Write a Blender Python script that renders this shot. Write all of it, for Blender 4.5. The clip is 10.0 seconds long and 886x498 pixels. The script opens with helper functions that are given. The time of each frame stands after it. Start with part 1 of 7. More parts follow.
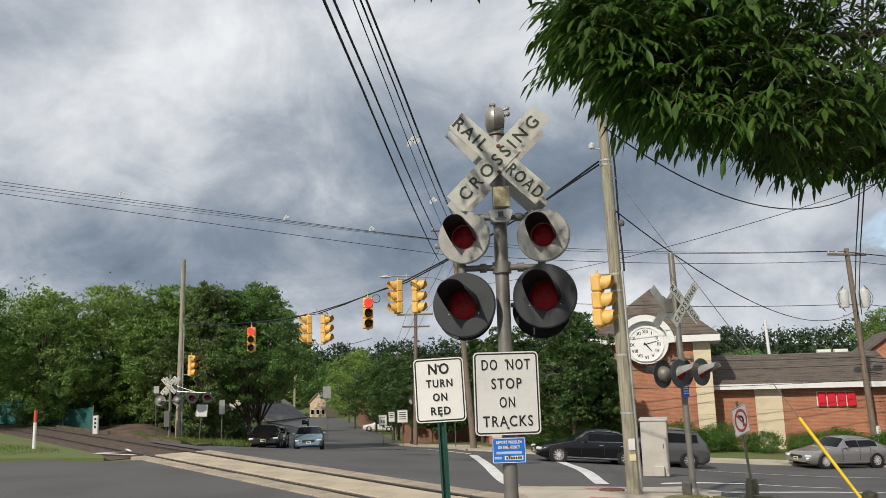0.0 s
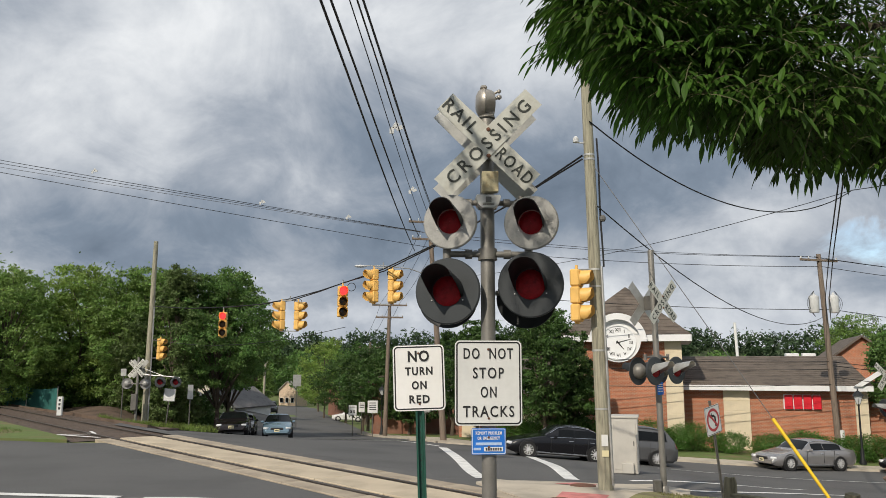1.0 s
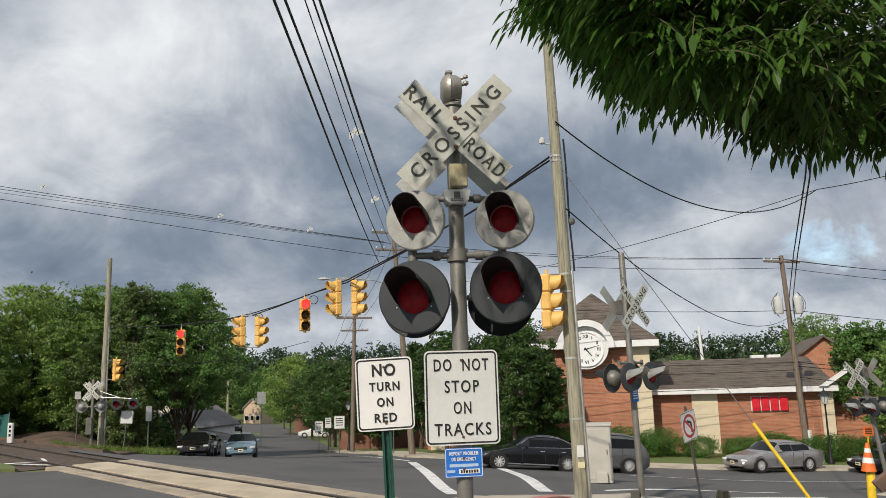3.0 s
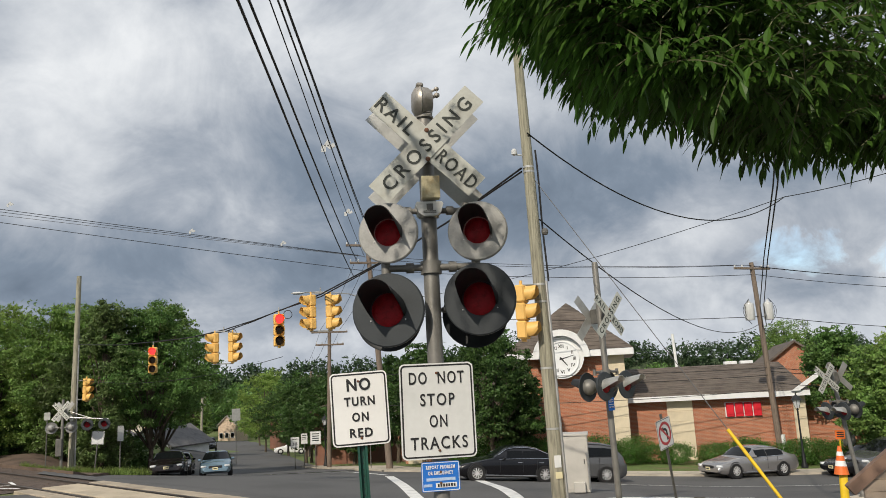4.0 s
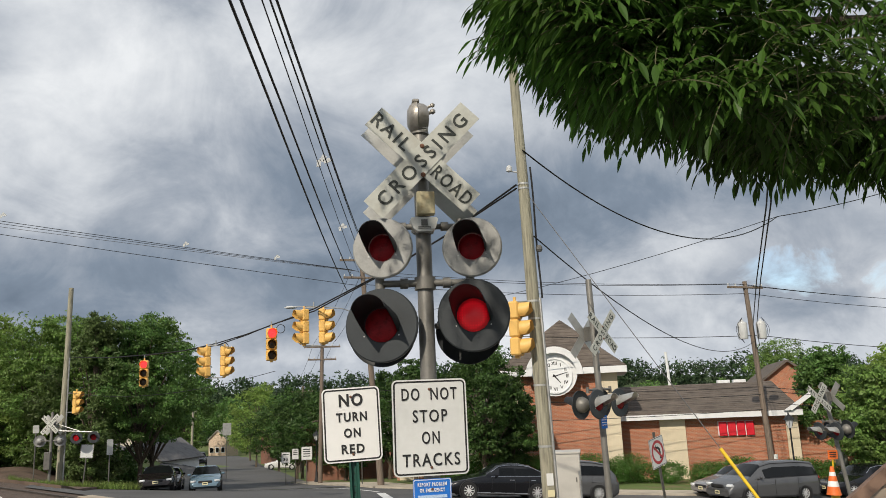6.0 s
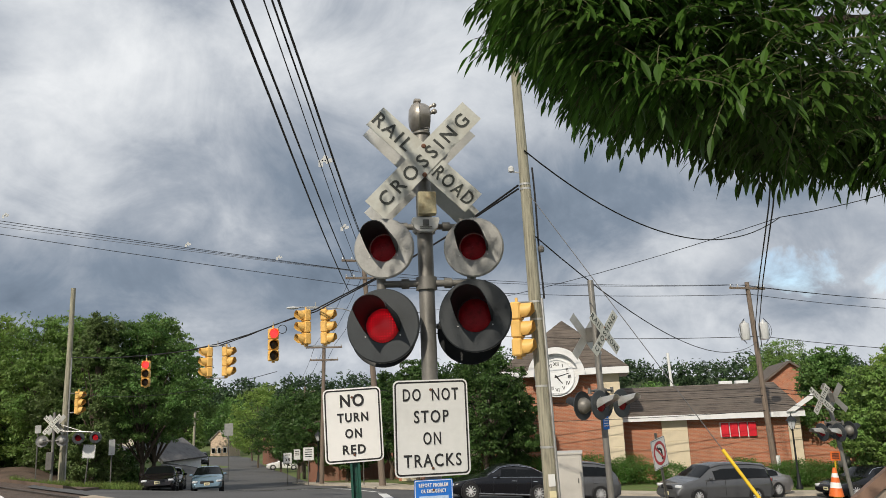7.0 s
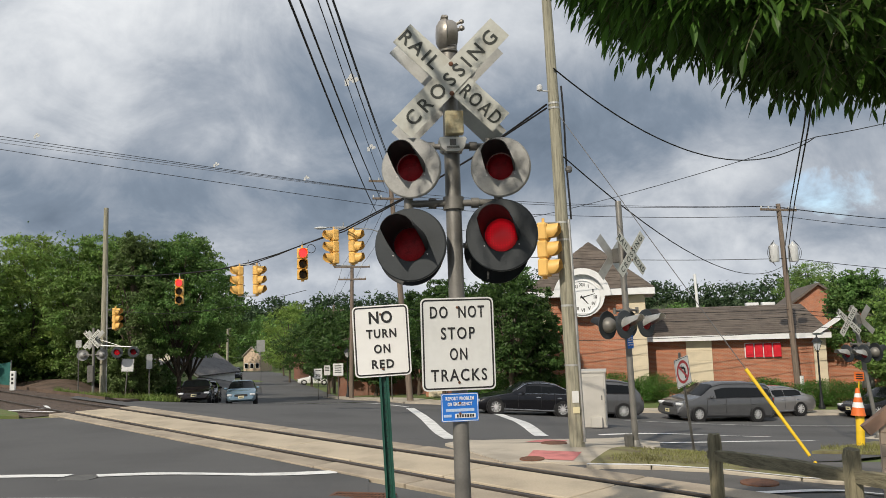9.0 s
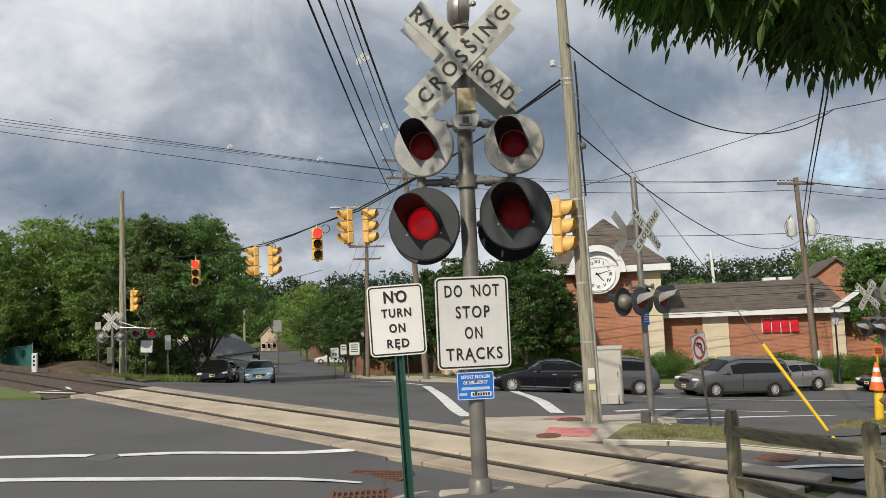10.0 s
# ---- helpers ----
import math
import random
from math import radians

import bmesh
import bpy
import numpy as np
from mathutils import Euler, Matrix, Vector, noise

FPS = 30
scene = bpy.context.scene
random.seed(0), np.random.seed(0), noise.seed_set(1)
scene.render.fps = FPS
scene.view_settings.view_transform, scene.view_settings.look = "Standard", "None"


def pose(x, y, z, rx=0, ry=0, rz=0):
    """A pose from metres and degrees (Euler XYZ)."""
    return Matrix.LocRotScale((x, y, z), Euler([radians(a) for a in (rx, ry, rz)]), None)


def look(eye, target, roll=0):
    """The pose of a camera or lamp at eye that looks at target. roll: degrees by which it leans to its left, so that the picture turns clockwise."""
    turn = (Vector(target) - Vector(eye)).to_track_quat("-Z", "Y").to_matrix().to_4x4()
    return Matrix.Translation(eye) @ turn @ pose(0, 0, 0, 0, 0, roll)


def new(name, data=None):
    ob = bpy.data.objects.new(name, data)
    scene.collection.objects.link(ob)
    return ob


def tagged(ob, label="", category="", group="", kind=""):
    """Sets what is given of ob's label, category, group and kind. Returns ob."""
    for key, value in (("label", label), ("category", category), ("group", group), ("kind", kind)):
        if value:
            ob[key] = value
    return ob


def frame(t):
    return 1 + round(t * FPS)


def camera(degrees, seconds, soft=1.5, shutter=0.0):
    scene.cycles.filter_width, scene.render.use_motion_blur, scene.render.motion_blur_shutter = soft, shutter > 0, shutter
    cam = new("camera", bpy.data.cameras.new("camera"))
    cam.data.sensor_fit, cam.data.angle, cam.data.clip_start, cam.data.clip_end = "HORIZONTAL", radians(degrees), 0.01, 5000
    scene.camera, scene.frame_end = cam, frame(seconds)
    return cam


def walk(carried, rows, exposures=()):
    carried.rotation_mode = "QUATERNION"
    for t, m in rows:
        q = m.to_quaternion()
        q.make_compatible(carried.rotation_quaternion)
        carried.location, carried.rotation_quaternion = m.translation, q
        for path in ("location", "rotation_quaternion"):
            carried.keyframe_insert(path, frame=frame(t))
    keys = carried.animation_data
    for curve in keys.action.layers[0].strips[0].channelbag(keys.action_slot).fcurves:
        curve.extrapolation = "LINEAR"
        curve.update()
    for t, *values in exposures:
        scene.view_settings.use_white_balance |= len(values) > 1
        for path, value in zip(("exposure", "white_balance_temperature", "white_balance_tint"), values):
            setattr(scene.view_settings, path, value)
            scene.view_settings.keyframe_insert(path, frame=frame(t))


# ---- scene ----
cam = camera(59.7, 10.0, soft=0.75)
PATH = [
    (0, (0.042, 0.502, 1.601), (0.048, 2.476, 1.923), -1.7),
    (0.5, (0.036, 0.52, 1.59), (0.064, 2.493, 1.918), -0.9),
    (1, (-0.042, 0.705, 1.558), (0.028, 2.68, 1.861), 0.1),
    (1.5, (-0.06, 1.013, 1.539), (0.036, 2.99, 1.826), -0.8),
    (2, (-0.073, 1.225, 1.541), (0.054, 3.199, 1.837), -1.2),
    (2.5, (-0.049, 1.313, 1.563), (0.093, 3.283, 1.876), -1.2),
    (4, (-0.016, 1.372, 1.579), (0.213, 3.326, 1.938), -2.9),
    (4.5, (-0.015, 1.368, 1.577), (0.243, 3.316, 1.945), -2.8),
    (5, (-0.015, 1.372, 1.581), (0.244, 3.318, 1.963), -2.7),
    (5.5, (-0.019, 1.369, 1.581), (0.232, 3.314, 1.975), -2.5),
    (7, (-0.012, 1.387, 1.58), (0.228, 3.332, 1.98), -2.3),
    (7.5, (-0.019, 1.351, 1.574), (0.214, 3.305, 1.93), -2.2),
    (8, (-0.015, 1.369, 1.572), (0.197, 3.337, 1.854), -2.3),
    (8.5, (-0.019, 1.363, 1.574), (0.175, 3.339, 1.815), -2.1),
    (9, (-0.017, 1.348, 1.565), (0.15, 3.331, 1.765), -1.8),
    (9.5, (-0.015, 1.358, 1.57), (0.124, 3.347, 1.73), -2.0),
    (10, (-0.011, 1.369, 1.569), (0.117, 3.359, 1.715), -2.4),
]
walk(cam, [(t, look(eye, target, roll)) for t, eye, target, roll in PATH])

# ---- daylight: broken cloud, sun behind and to one side ----
CLOUD_BANKS = [  # azimuth, height, breadth, depth, lighter (+) or darker (-)
    (-28.8, 0.371, 12, 0.09, 0.06),
    (-19.8, 0.289, 10, 0.08, -0.03),
    (-8.0, 0.42, 10, 0.08, 0.14),
    (-25.1, 0.166, 17, 0.07, -0.28),
    (-6.4, 0.176, 12, 0.05, -0.16),
    (4.2, 0.26, 7, 0.05, -0.14),
    (23.2, 0.242, 9, 0.06, -0.26),
    (12.0, 0.38, 14, 0.07, 0.16),
    (27.3, 0.051, 9, 0.045, 0.20),
    (11.0, 0.19, 9, 0.07, -0.26),
    (22.8, 0.173, 7, 0.025, 0.18),
    (-10.3, 0.059, 10, 0.02, 0.16),
    (-6.7, 0.193, 5, 0.03, 0.14),
]
BLUE_GAP = (31.0, 0.14, 11, 0.05, 0.52)
SUN_AZ, SUN_EL = 212.0, 38.0      # compass-like azimuth from +y towards +x, elevation
world = bpy.data.worlds.new("sky")
scene.world = world
world.use_nodes = True
wn, wl = world.node_tree.nodes, world.node_tree.links
wn.clear()


def wnode(kind, **props):
    n = wn.new(kind)
    for k, v in props.items():
        setattr(n, k, v)
    return n


sky = wnode("ShaderNodeTexSky", sky_type="NISHITA", sun_disc=False, sun_elevation=radians(SUN_EL),
            sun_rotation=radians(SUN_AZ), air_density=1.0, dust_density=1.2)
sky_gain = wnode("ShaderNodeVectorMath", operation="SCALE")
sky_gain.inputs["Scale"].default_value = 0.14
wl.new(sky.outputs[0], sky_gain.inputs[0])
co = wnode("ShaderNodeTexCoord")
sep = wnode("ShaderNodeSeparateXYZ")
wl.new(co.outputs["Generated"], sep.inputs[0])
up = wnode("ShaderNodeMath", operation="MAXIMUM")
up.inputs[1].default_value = 0.0
wl.new(sep.outputs[2], up.inputs[0])
lift = wnode("ShaderNodeMath", operation="ADD")
lift.inputs[1].default_value = 0.75
wl.new(up.outputs[0], lift.inputs[0])
px = wnode("ShaderNodeMath", operation="DIVIDE")
py = wnode("ShaderNodeMath", operation="DIVIDE")
for d, o in ((px, 0), (py, 1)):
    wl.new(sep.outputs[o], d.inputs[0])
    wl.new(lift.outputs[0], d.inputs[1])
deck = wnode("ShaderNodeCombineXYZ")
wl.new(px.outputs[0], deck.inputs[0])
wl.new(py.outputs[0], deck.inputs[1])


def cloud_noise(scale, detail, rough, offset, warp=0.4):
    m = wnode("ShaderNodeMapping")
    m.inputs["Location"].default_value = offset
    wl.new(deck.outputs[0], m.inputs[0])
    n = wnode("ShaderNodeTexNoise")
    n.inputs["Scale"].default_value, n.inputs["Detail"].default_value = scale, detail
    n.inputs["Roughness"].default_value, n.inputs["Distortion"].default_value = rough, warp
    wl.new(m.outputs[0], n.inputs["Vector"])
    return n


def wramp(src, stops):
    r = wnode("ShaderNodeValToRGB")
    e = r.color_ramp.elements
    while len(e) < len(stops):
        e.new(0.5)
    for el, (p, c) in zip(e, stops):
        el.position, el.color = p, (*c, 1)
    wl.new(src, r.inputs[0])
    return r


def wmath(op, a, b=None):
    n = wnode("ShaderNodeMath", operation=op)
    for k, v in enumerate((a, b)):
        if v is None:
            continue
        if isinstance(v, (int, float)):
            n.inputs[k].default_value = v
        else:
            wl.new(v, n.inputs[k])
    return n.outputs[0]


azimuth = wmath("ARCTAN2", sep.outputs[0], sep.outputs[1])
ragged = cloud_noise(5.0, 6, 0.6, (4.4, 1.7, 0), 0.3)
wobble = wmath("MULTIPLY", wmath("SUBTRACT", ragged.outputs[0], 0.5), 0.22)


def cloud_bank(az, el, wide, high, amount):
    """A soft, ragged mass of lighter or darker cloud, by azimuth in degrees and height."""
    u = wmath("DIVIDE", wmath("ADD", wmath("SUBTRACT", azimuth, radians(az)), wobble), radians(wide))
    v = wmath("DIVIDE", wmath("ADD", wmath("SUBTRACT", sep.outputs[2], el), wmath("MULTIPLY", wobble, 0.6)), high)
    q = wmath("ADD", wmath("MULTIPLY", u, u), wmath("MULTIPLY", v, v))
    return wmath("MULTIPLY", wmath("EXPONENT", wmath("MULTIPLY", q, -1.0)), amount)


body = cloud_noise(3.1, 9, 0.56, (2.1, 0.9, 0), 0.25)
streaks = cloud_noise(7.5, 7, 0.6, (6.1, 3.2, 0), 0.6)
shape = wmath("ADD", wmath("MULTIPLY", wmath("SUBTRACT", body.outputs[0], 0.5), 1.35), wmath("MULTIPLY", wmath("SUBTRACT", streaks.outputs[0], 0.5), 0.75))
shape = wmath("ADD", shape, 0.59)
for bank in CLOUD_BANKS:
    shape = wmath("ADD", shape, cloud_bank(*bank))
tone = wramp(shape, [(0.05, (0.13, 0.17, 0.225)), (0.32, (0.215, 0.265, 0.335)), (0.52, (0.37, 0.41, 0.47)), (0.74, (0.60, 0.63, 0.67)), (0.95, (0.80, 0.82, 0.84))])
# a torn opening low over the store shows blue sky
tear = wmath("ADD", cloud_bank(*BLUE_GAP), wmath("MULTIPLY", wmath("SUBTRACT", streaks.outputs[0], 0.5), 1.1))
open_sky = wramp(tear, [(0.42, (0, 0, 0)), (0.62, (1, 1, 1))])
blend = wnode("ShaderNodeMix", data_type="RGBA")
wl.new(open_sky.outputs[0], blend.inputs[0])
wl.new(tone.outputs[0], blend.inputs[6])
wl.new(sky_gain.outputs[0], blend.inputs[7])
low = wramp(sep.outputs[2], [(0.0, (1, 1, 1)), (0.10, (0, 0, 0))])
pale = wnode("ShaderNodeMix", data_type="RGBA")
haze_amount = wnode("ShaderNodeMath", operation="MULTIPLY")
haze_amount.inputs[1].default_value = 0.45
wl.new(low.outputs[0], haze_amount.inputs[0])
wl.new(haze_amount.outputs[0], pale.inputs[0])
wl.new(blend.outputs[2], pale.inputs[6])
pale.inputs[7].default_value = (0.62, 0.66, 0.72, 1)
bg = wnode("ShaderNodeBackground")
bg.inputs[1].default_value = 1.0
wl.new(pale.outputs[2], bg.inputs[0])
wout = wnode("ShaderNodeOutputWorld")
wl.new(bg.outputs[0], wout.inputs[0])

sun_data = bpy.data.lights.new("sun", "SUN")
sun_data.energy, sun_data.angle, sun_data.color = 3.5, radians(0.8), (1.0, 0.90, 0.75)
sun_from = Vector((math.sin(radians(SUN_AZ)) * math.cos(radians(SUN_EL)), math.cos(radians(SUN_AZ)) * math.cos(radians(SUN_EL)), math.sin(radians(SUN_EL))))
sun = new("sun", sun_data)
sun.matrix_world = look(sun_from * 50, (0, 0, 0))
scene.view_settings.exposure = 0.08

# ---- materials ----
MATS = {}


def mat(name, color, rough=0.6, metal=0.0, vary=0.25, scale=4.0, bump=0.15, fine=60.0, emit=None, spec=0.4, color2=None, coat=0.0, stretch=(1, 1, 1), detail=6, piece=0.0, trans=0.0):
    """Two-scale procedural surface: broad stains, fine grain, bump."""
    if name in MATS:
        return MATS[name]
    m = bpy.data.materials.new(name)
    m.use_nodes = True
    n, l = m.node_tree.nodes, m.node_tree.links
    b = n["Principled BSDF"]
    b.inputs["Metallic"].default_value = metal
    b.inputs["Specular IOR Level"].default_value = spec
    b.inputs["Coat Weight"].default_value = coat
    b.inputs["Transmission Weight"].default_value = trans
    tc = n.new("ShaderNodeTexCoord")
    mp = n.new("ShaderNodeMapping")
    mp.inputs["Scale"].default_value = stretch
    l.new(tc.outputs["Object"], mp.inputs[0])
    big, small = n.new("ShaderNodeTexNoise"), n.new("ShaderNodeTexNoise")
    for t, s, d in ((big, scale, detail), (small, fine, 3)):
        t.inputs["Scale"].default_value, t.inputs["Detail"].default_value = s, d
        l.new(mp.outputs[0], t.inputs["Vector"])
    c2 = color2 or tuple(c * (1 - vary) for c in color)
    c3 = tuple(min(1, c * (1 + vary * 0.5)) for c in color)
    r = n.new("ShaderNodeValToRGB")
    e = r.color_ramp.elements
    e.new(0.5)
    for el, p, c in zip(e, (0.32, 0.5, 0.7), (c2, color, c3)):
        el.position, el.color = p, (*c, 1)
    l.new(big.outputs[0], r.inputs[0])
    grain = n.new("ShaderNodeMapRange")
    grain.inputs[3].default_value, grain.inputs[4].default_value = 1 - vary * 0.6, 1 + vary * 0.6
    l.new(small.outputs[0], grain.inputs[0])
    mul = n.new("ShaderNodeVectorMath")
    mul.operation = "SCALE"
    l.new(r.outputs[0], mul.inputs[0])
    l.new(grain.outputs[0], mul.inputs["Scale"])
    out = mul.outputs[0]
    if piece:
        info = n.new("ShaderNodeObjectInfo")
        geo = n.new("ShaderNodeNewGeometry")
        add = n.new("ShaderNodeMath")
        add.operation = "ADD"
        l.new(info.outputs["Random"], add.inputs[0])
        l.new(geo.outputs["Random Per Island"], add.inputs[1])
        pr = n.new("ShaderNodeMapRange")
        pr.inputs[2].default_value = 2.0
        pr.inputs[3].default_value, pr.inputs[4].default_value = 1 - piece, 1 + piece
        l.new(add.outputs[0], pr.inputs[0])
        mul2 = n.new("ShaderNodeVectorMath")
        mul2.operation = "SCALE"
        l.new(out, mul2.inputs[0])
        l.new(pr.outputs[0], mul2.inputs["Scale"])
        out = mul2.outputs[0]
    l.new(out, b.inputs["Base Color"])
    rr = n.new("ShaderNodeMapRange")
    rr.inputs[3].default_value, rr.inputs[4].default_value = max(0.02, rough - 0.12), min(1, rough + 0.12)
    l.new(big.outputs[0], rr.inputs[0])
    l.new(rr.outputs[0], b.inputs["Roughness"])
    if bump:
        bp = n.new("ShaderNodeBump")
        bp.inputs["Strength"].default_value, bp.inputs["Distance"].default_value = bump, 0.02
        l.new(small.outputs[0], bp.inputs["Height"])
        l.new(bp.outputs[0], b.inputs["Normal"])
    if emit:
        b.inputs["Emission Color"].default_value = (*emit[0], 1)
        b.inputs["Emission Strength"].default_value = emit[1]
    MATS[name] = m
    return m


def leaf_mat(name, color, glow=0.35, vary=0.35, rough=0.5):
    """Leaf: diffuse and gloss, with some light coming through."""
    if name in MATS:
        return MATS[name]
    m = bpy.data.materials.new(name)
    m.use_nodes = True
    n, l = m.node_tree.nodes, m.node_tree.links
    b = n["Principled BSDF"]
    geo = n.new("ShaderNodeNewGeometry")
    hsv = n.new("ShaderNodeHueSaturation")
    hsv.inputs["Color"].default_value = (*color, 1)
    v = n.new("ShaderNodeMapRange")
    v.inputs[3].default_value, v.inputs[4].default_value = 1 - vary, 1 + vary
    l.new(geo.outputs["Random Per Island"], v.inputs[0])
    tc = n.new("ShaderNodeTexCoord")
    patch_noise = n.new("ShaderNodeTexNoise")
    patch_noise.inputs["Scale"].default_value = 0.8
    l.new(tc.outputs["Object"], patch_noise.inputs["Vector"])
    pv = n.new("ShaderNodeMapRange")
    pv.inputs[1].default_value, pv.inputs[2].default_value = 0.3, 0.7
    pv.inputs[3].default_value, pv.inputs[4].default_value = 0.7, 1.35
    l.new(patch_noise.outputs[0], pv.inputs[0])
    mm = n.new("ShaderNodeMath")
    mm.operation = "MULTIPLY"
    l.new(v.outputs[0], mm.inputs[0])
    l.new(pv.outputs[0], mm.inputs[1])
    l.new(mm.outputs[0], hsv.inputs["Value"])
    hv = n.new("ShaderNodeMapRange")
    hv.inputs[3].default_value, hv.inputs[4].default_value = 0.475, 0.525
    l.new(patch_noise.outputs[0], hv.inputs[0])
    l.new(hv.outputs[0], hsv.inputs["Hue"])
    l.new(hsv.outputs[0], b.inputs["Base Color"])
    b.inputs["Roughness"].default_value = rough
    b.inputs["Specular IOR Level"].default_value = 0.3
    tr = n.new("ShaderNodeBsdfTranslucent")
    l.new(hsv.outputs[0], tr.inputs["Color"])
    mix = n.new("ShaderNodeMixShader")
    mix.inputs[0].default_value = glow
    l.new(b.outputs[0], mix.inputs[1])
    l.new(tr.outputs[0], mix.inputs[2])
    l.new(mix.outputs[0], n["Material Output"].inputs[0])
    MATS[name] = m
    return m


def brick_mat(name, c1, c2, mortar):
    if name in MATS:
        return MATS[name]
    m = bpy.data.materials.new(name)
    m.use_nodes = True
    n, l = m.node_tree.nodes, m.node_tree.links
    b = n["Principled BSDF"]
    b.inputs["Roughness"].default_value = 0.85
    tc, sp, ad, cb = n.new("ShaderNodeTexCoord"), n.new("ShaderNodeSeparateXYZ"), n.new("ShaderNodeMath"), n.new("ShaderNodeCombineXYZ")
    ad.operation = "ADD"
    l.new(tc.outputs["Object"], sp.inputs[0])
    l.new(sp.outputs[0], ad.inputs[0])
    l.new(sp.outputs[1], ad.inputs[1])
    l.new(ad.outputs[0], cb.inputs[0])
    l.new(sp.outputs[2], cb.inputs[1])
    br = n.new("ShaderNodeTexBrick")
    br.inputs["Color1"].default_value, br.inputs["Color2"].default_value, br.inputs["Mortar"].default_value = (*c1, 1), (*c2, 1), (*mortar, 1)
    br.inputs["Scale"].default_value = 1.0
    br.inputs["Brick Width"].default_value, br.inputs["Row Height"].default_value, br.inputs["Mortar Size"].default_value = 0.21, 0.075, 0.008
    l.new(cb.outputs[0], br.inputs[0])
    big = n.new("ShaderNodeTexNoise")
    big.inputs["Scale"].default_value, big.inputs["Detail"].default_value = 0.7, 6
    l.new(tc.outputs["Object"], big.inputs["Vector"])
    mr = n.new("ShaderNodeMapRange")
    mr.inputs[1].default_value, mr.inputs[2].default_value = 0.3, 0.7
    mr.inputs[3].default_value, mr.inputs[4].default_value = 0.78, 1.18
    l.new(big.outputs[0], mr.inputs[0])
    sc = n.new("ShaderNodeVectorMath")
    sc.operation = "SCALE"
    l.new(br.outputs[0], sc.inputs[0])
    l.new(mr.outputs[0], sc.inputs["Scale"])
    l.new(sc.outputs[0], b.inputs["Base Color"])
    bp = n.new("ShaderNodeBump")
    bp.inputs["Strength"].default_value, bp.inputs["Distance"].default_value = 0.5, 0.01
    l.new(br.outputs["Fac"], bp.inputs["Height"])
    bp.invert = True
    l.new(bp.outputs[0], b.inputs["Normal"])
    MATS[name] = m
    return m


ASPHALT = mat("asphalt", (0.110, 0.110, 0.110), 0.85, vary=0.2, scale=0.35, fine=45, bump=0.35, spec=0.25)
ASPHALT_OLD = mat("old asphalt", (0.135, 0.131, 0.126), 0.9, vary=0.3, scale=0.9, fine=40, bump=0.4, spec=0.2)
CONCRETE = mat("concrete", (0.46, 0.41, 0.335), 0.85, vary=0.25, scale=1.2, fine=50, bump=0.25)
PANEL = mat("crossing panel concrete", (0.47, 0.40, 0.30), 0.85, vary=0.25, scale=0.9, fine=30, bump=0.4, piece=0.08)
PANEL_EDGE = mat("weathered panel edge", (0.36, 0.305, 0.235), 0.85, vary=0.3, scale=1.3, fine=30, bump=0.3, piece=0.1)
RUBBER = mat("black rubber", (0.03, 0.03, 0.03), 0.8, vary=0.3, bump=0.2)
RAIL = mat("rail steel", (0.11, 0.095, 0.085), 0.5, metal=0.5, vary=0.35, scale=3, fine=80)
BALLAST = mat("ballast stone", (0.23, 0.21, 0.20), 0.9, vary=0.45, scale=6, fine=25, bump=0.8)
DIRT = mat("bare earth", (0.125, 0.088, 0.066), 0.95, vary=0.45, scale=0.8, fine=6, bump=0.9, detail=9)
GRASS_GROUND = mat("turf", (0.11, 0.155, 0.045), 0.9, vary=0.4, scale=0.9, fine=30, bump=0.6, color2=(0.17, 0.15, 0.07))
HILL_GREEN = mat("far woodland floor", (0.05, 0.075, 0.035), 0.95, vary=0.4, scale=0.2, fine=2, bump=0.5)
DRY_TURF = mat("dry scruffy turf", (0.20, 0.19, 0.085), 0.95, vary=0.45, scale=2.2, fine=30, bump=0.7, color2=(0.12, 0.095, 0.065))
PAINT = mat("road paint", (0.74, 0.74, 0.72), 0.7, vary=0.22, scale=3, fine=35, bump=0.2)
PINK = mat("faded red ramp", (0.55, 0.20, 0.19), 0.8, vary=0.3, scale=3, fine=40)
RUST = mat("rusted iron", (0.16, 0.075, 0.045), 0.8, vary=0.4, scale=9, fine=70, bump=0.4)
STEEL = mat("galvanised steel", (0.40, 0.40, 0.39), 0.45, metal=0.75, vary=0.25, scale=5, fine=60, bump=0.08)
MAST = mat("weathered mast steel", (0.20, 0.193, 0.178), 0.5, metal=0.35, vary=0.22, scale=5, fine=60, bump=0.08)
BELL = mat("worn bronze-grey casting", (0.36, 0.335, 0.30), 0.42, metal=0.55, vary=0.25, scale=8, fine=60, bump=0.08)
STEEL_DULL = mat("dull grey steel", (0.145, 0.14, 0.13), 0.55, metal=0.45, vary=0.25, scale=6, fine=60, bump=0.1)
ALU = mat("aluminium sheet", (0.52, 0.52, 0.50), 0.42, metal=0.6, vary=0.18, scale=4, fine=40, bump=0.04)
SIGN_WHITE = mat("sign white", (0.66, 0.67, 0.66), 0.5, vary=0.08, scale=3, fine=25, bump=0.02)
SIGN_WHITE_NEW = mat("bright sign white", (0.78, 0.78, 0.77), 0.45, vary=0.05, scale=3, fine=25, bump=0.02)
BUCK_WHITE = mat("crossbuck white", (0.50, 0.51, 0.47), 0.55, vary=0.15, scale=6, fine=40, bump=0.03, color2=(0.43, 0.42, 0.37))
INK = mat("black sign ink", (0.02, 0.02, 0.022), 0.6, vary=0.2, bump=0.0)
BUCK_INK = mat("faded black letters", (0.045, 0.05, 0.045), 0.6, vary=0.2, bump=0.0)
SIGN_BLUE = mat("blue sign sheeting", (0.02, 0.17, 0.62), 0.45, vary=0.12, bump=0.02)
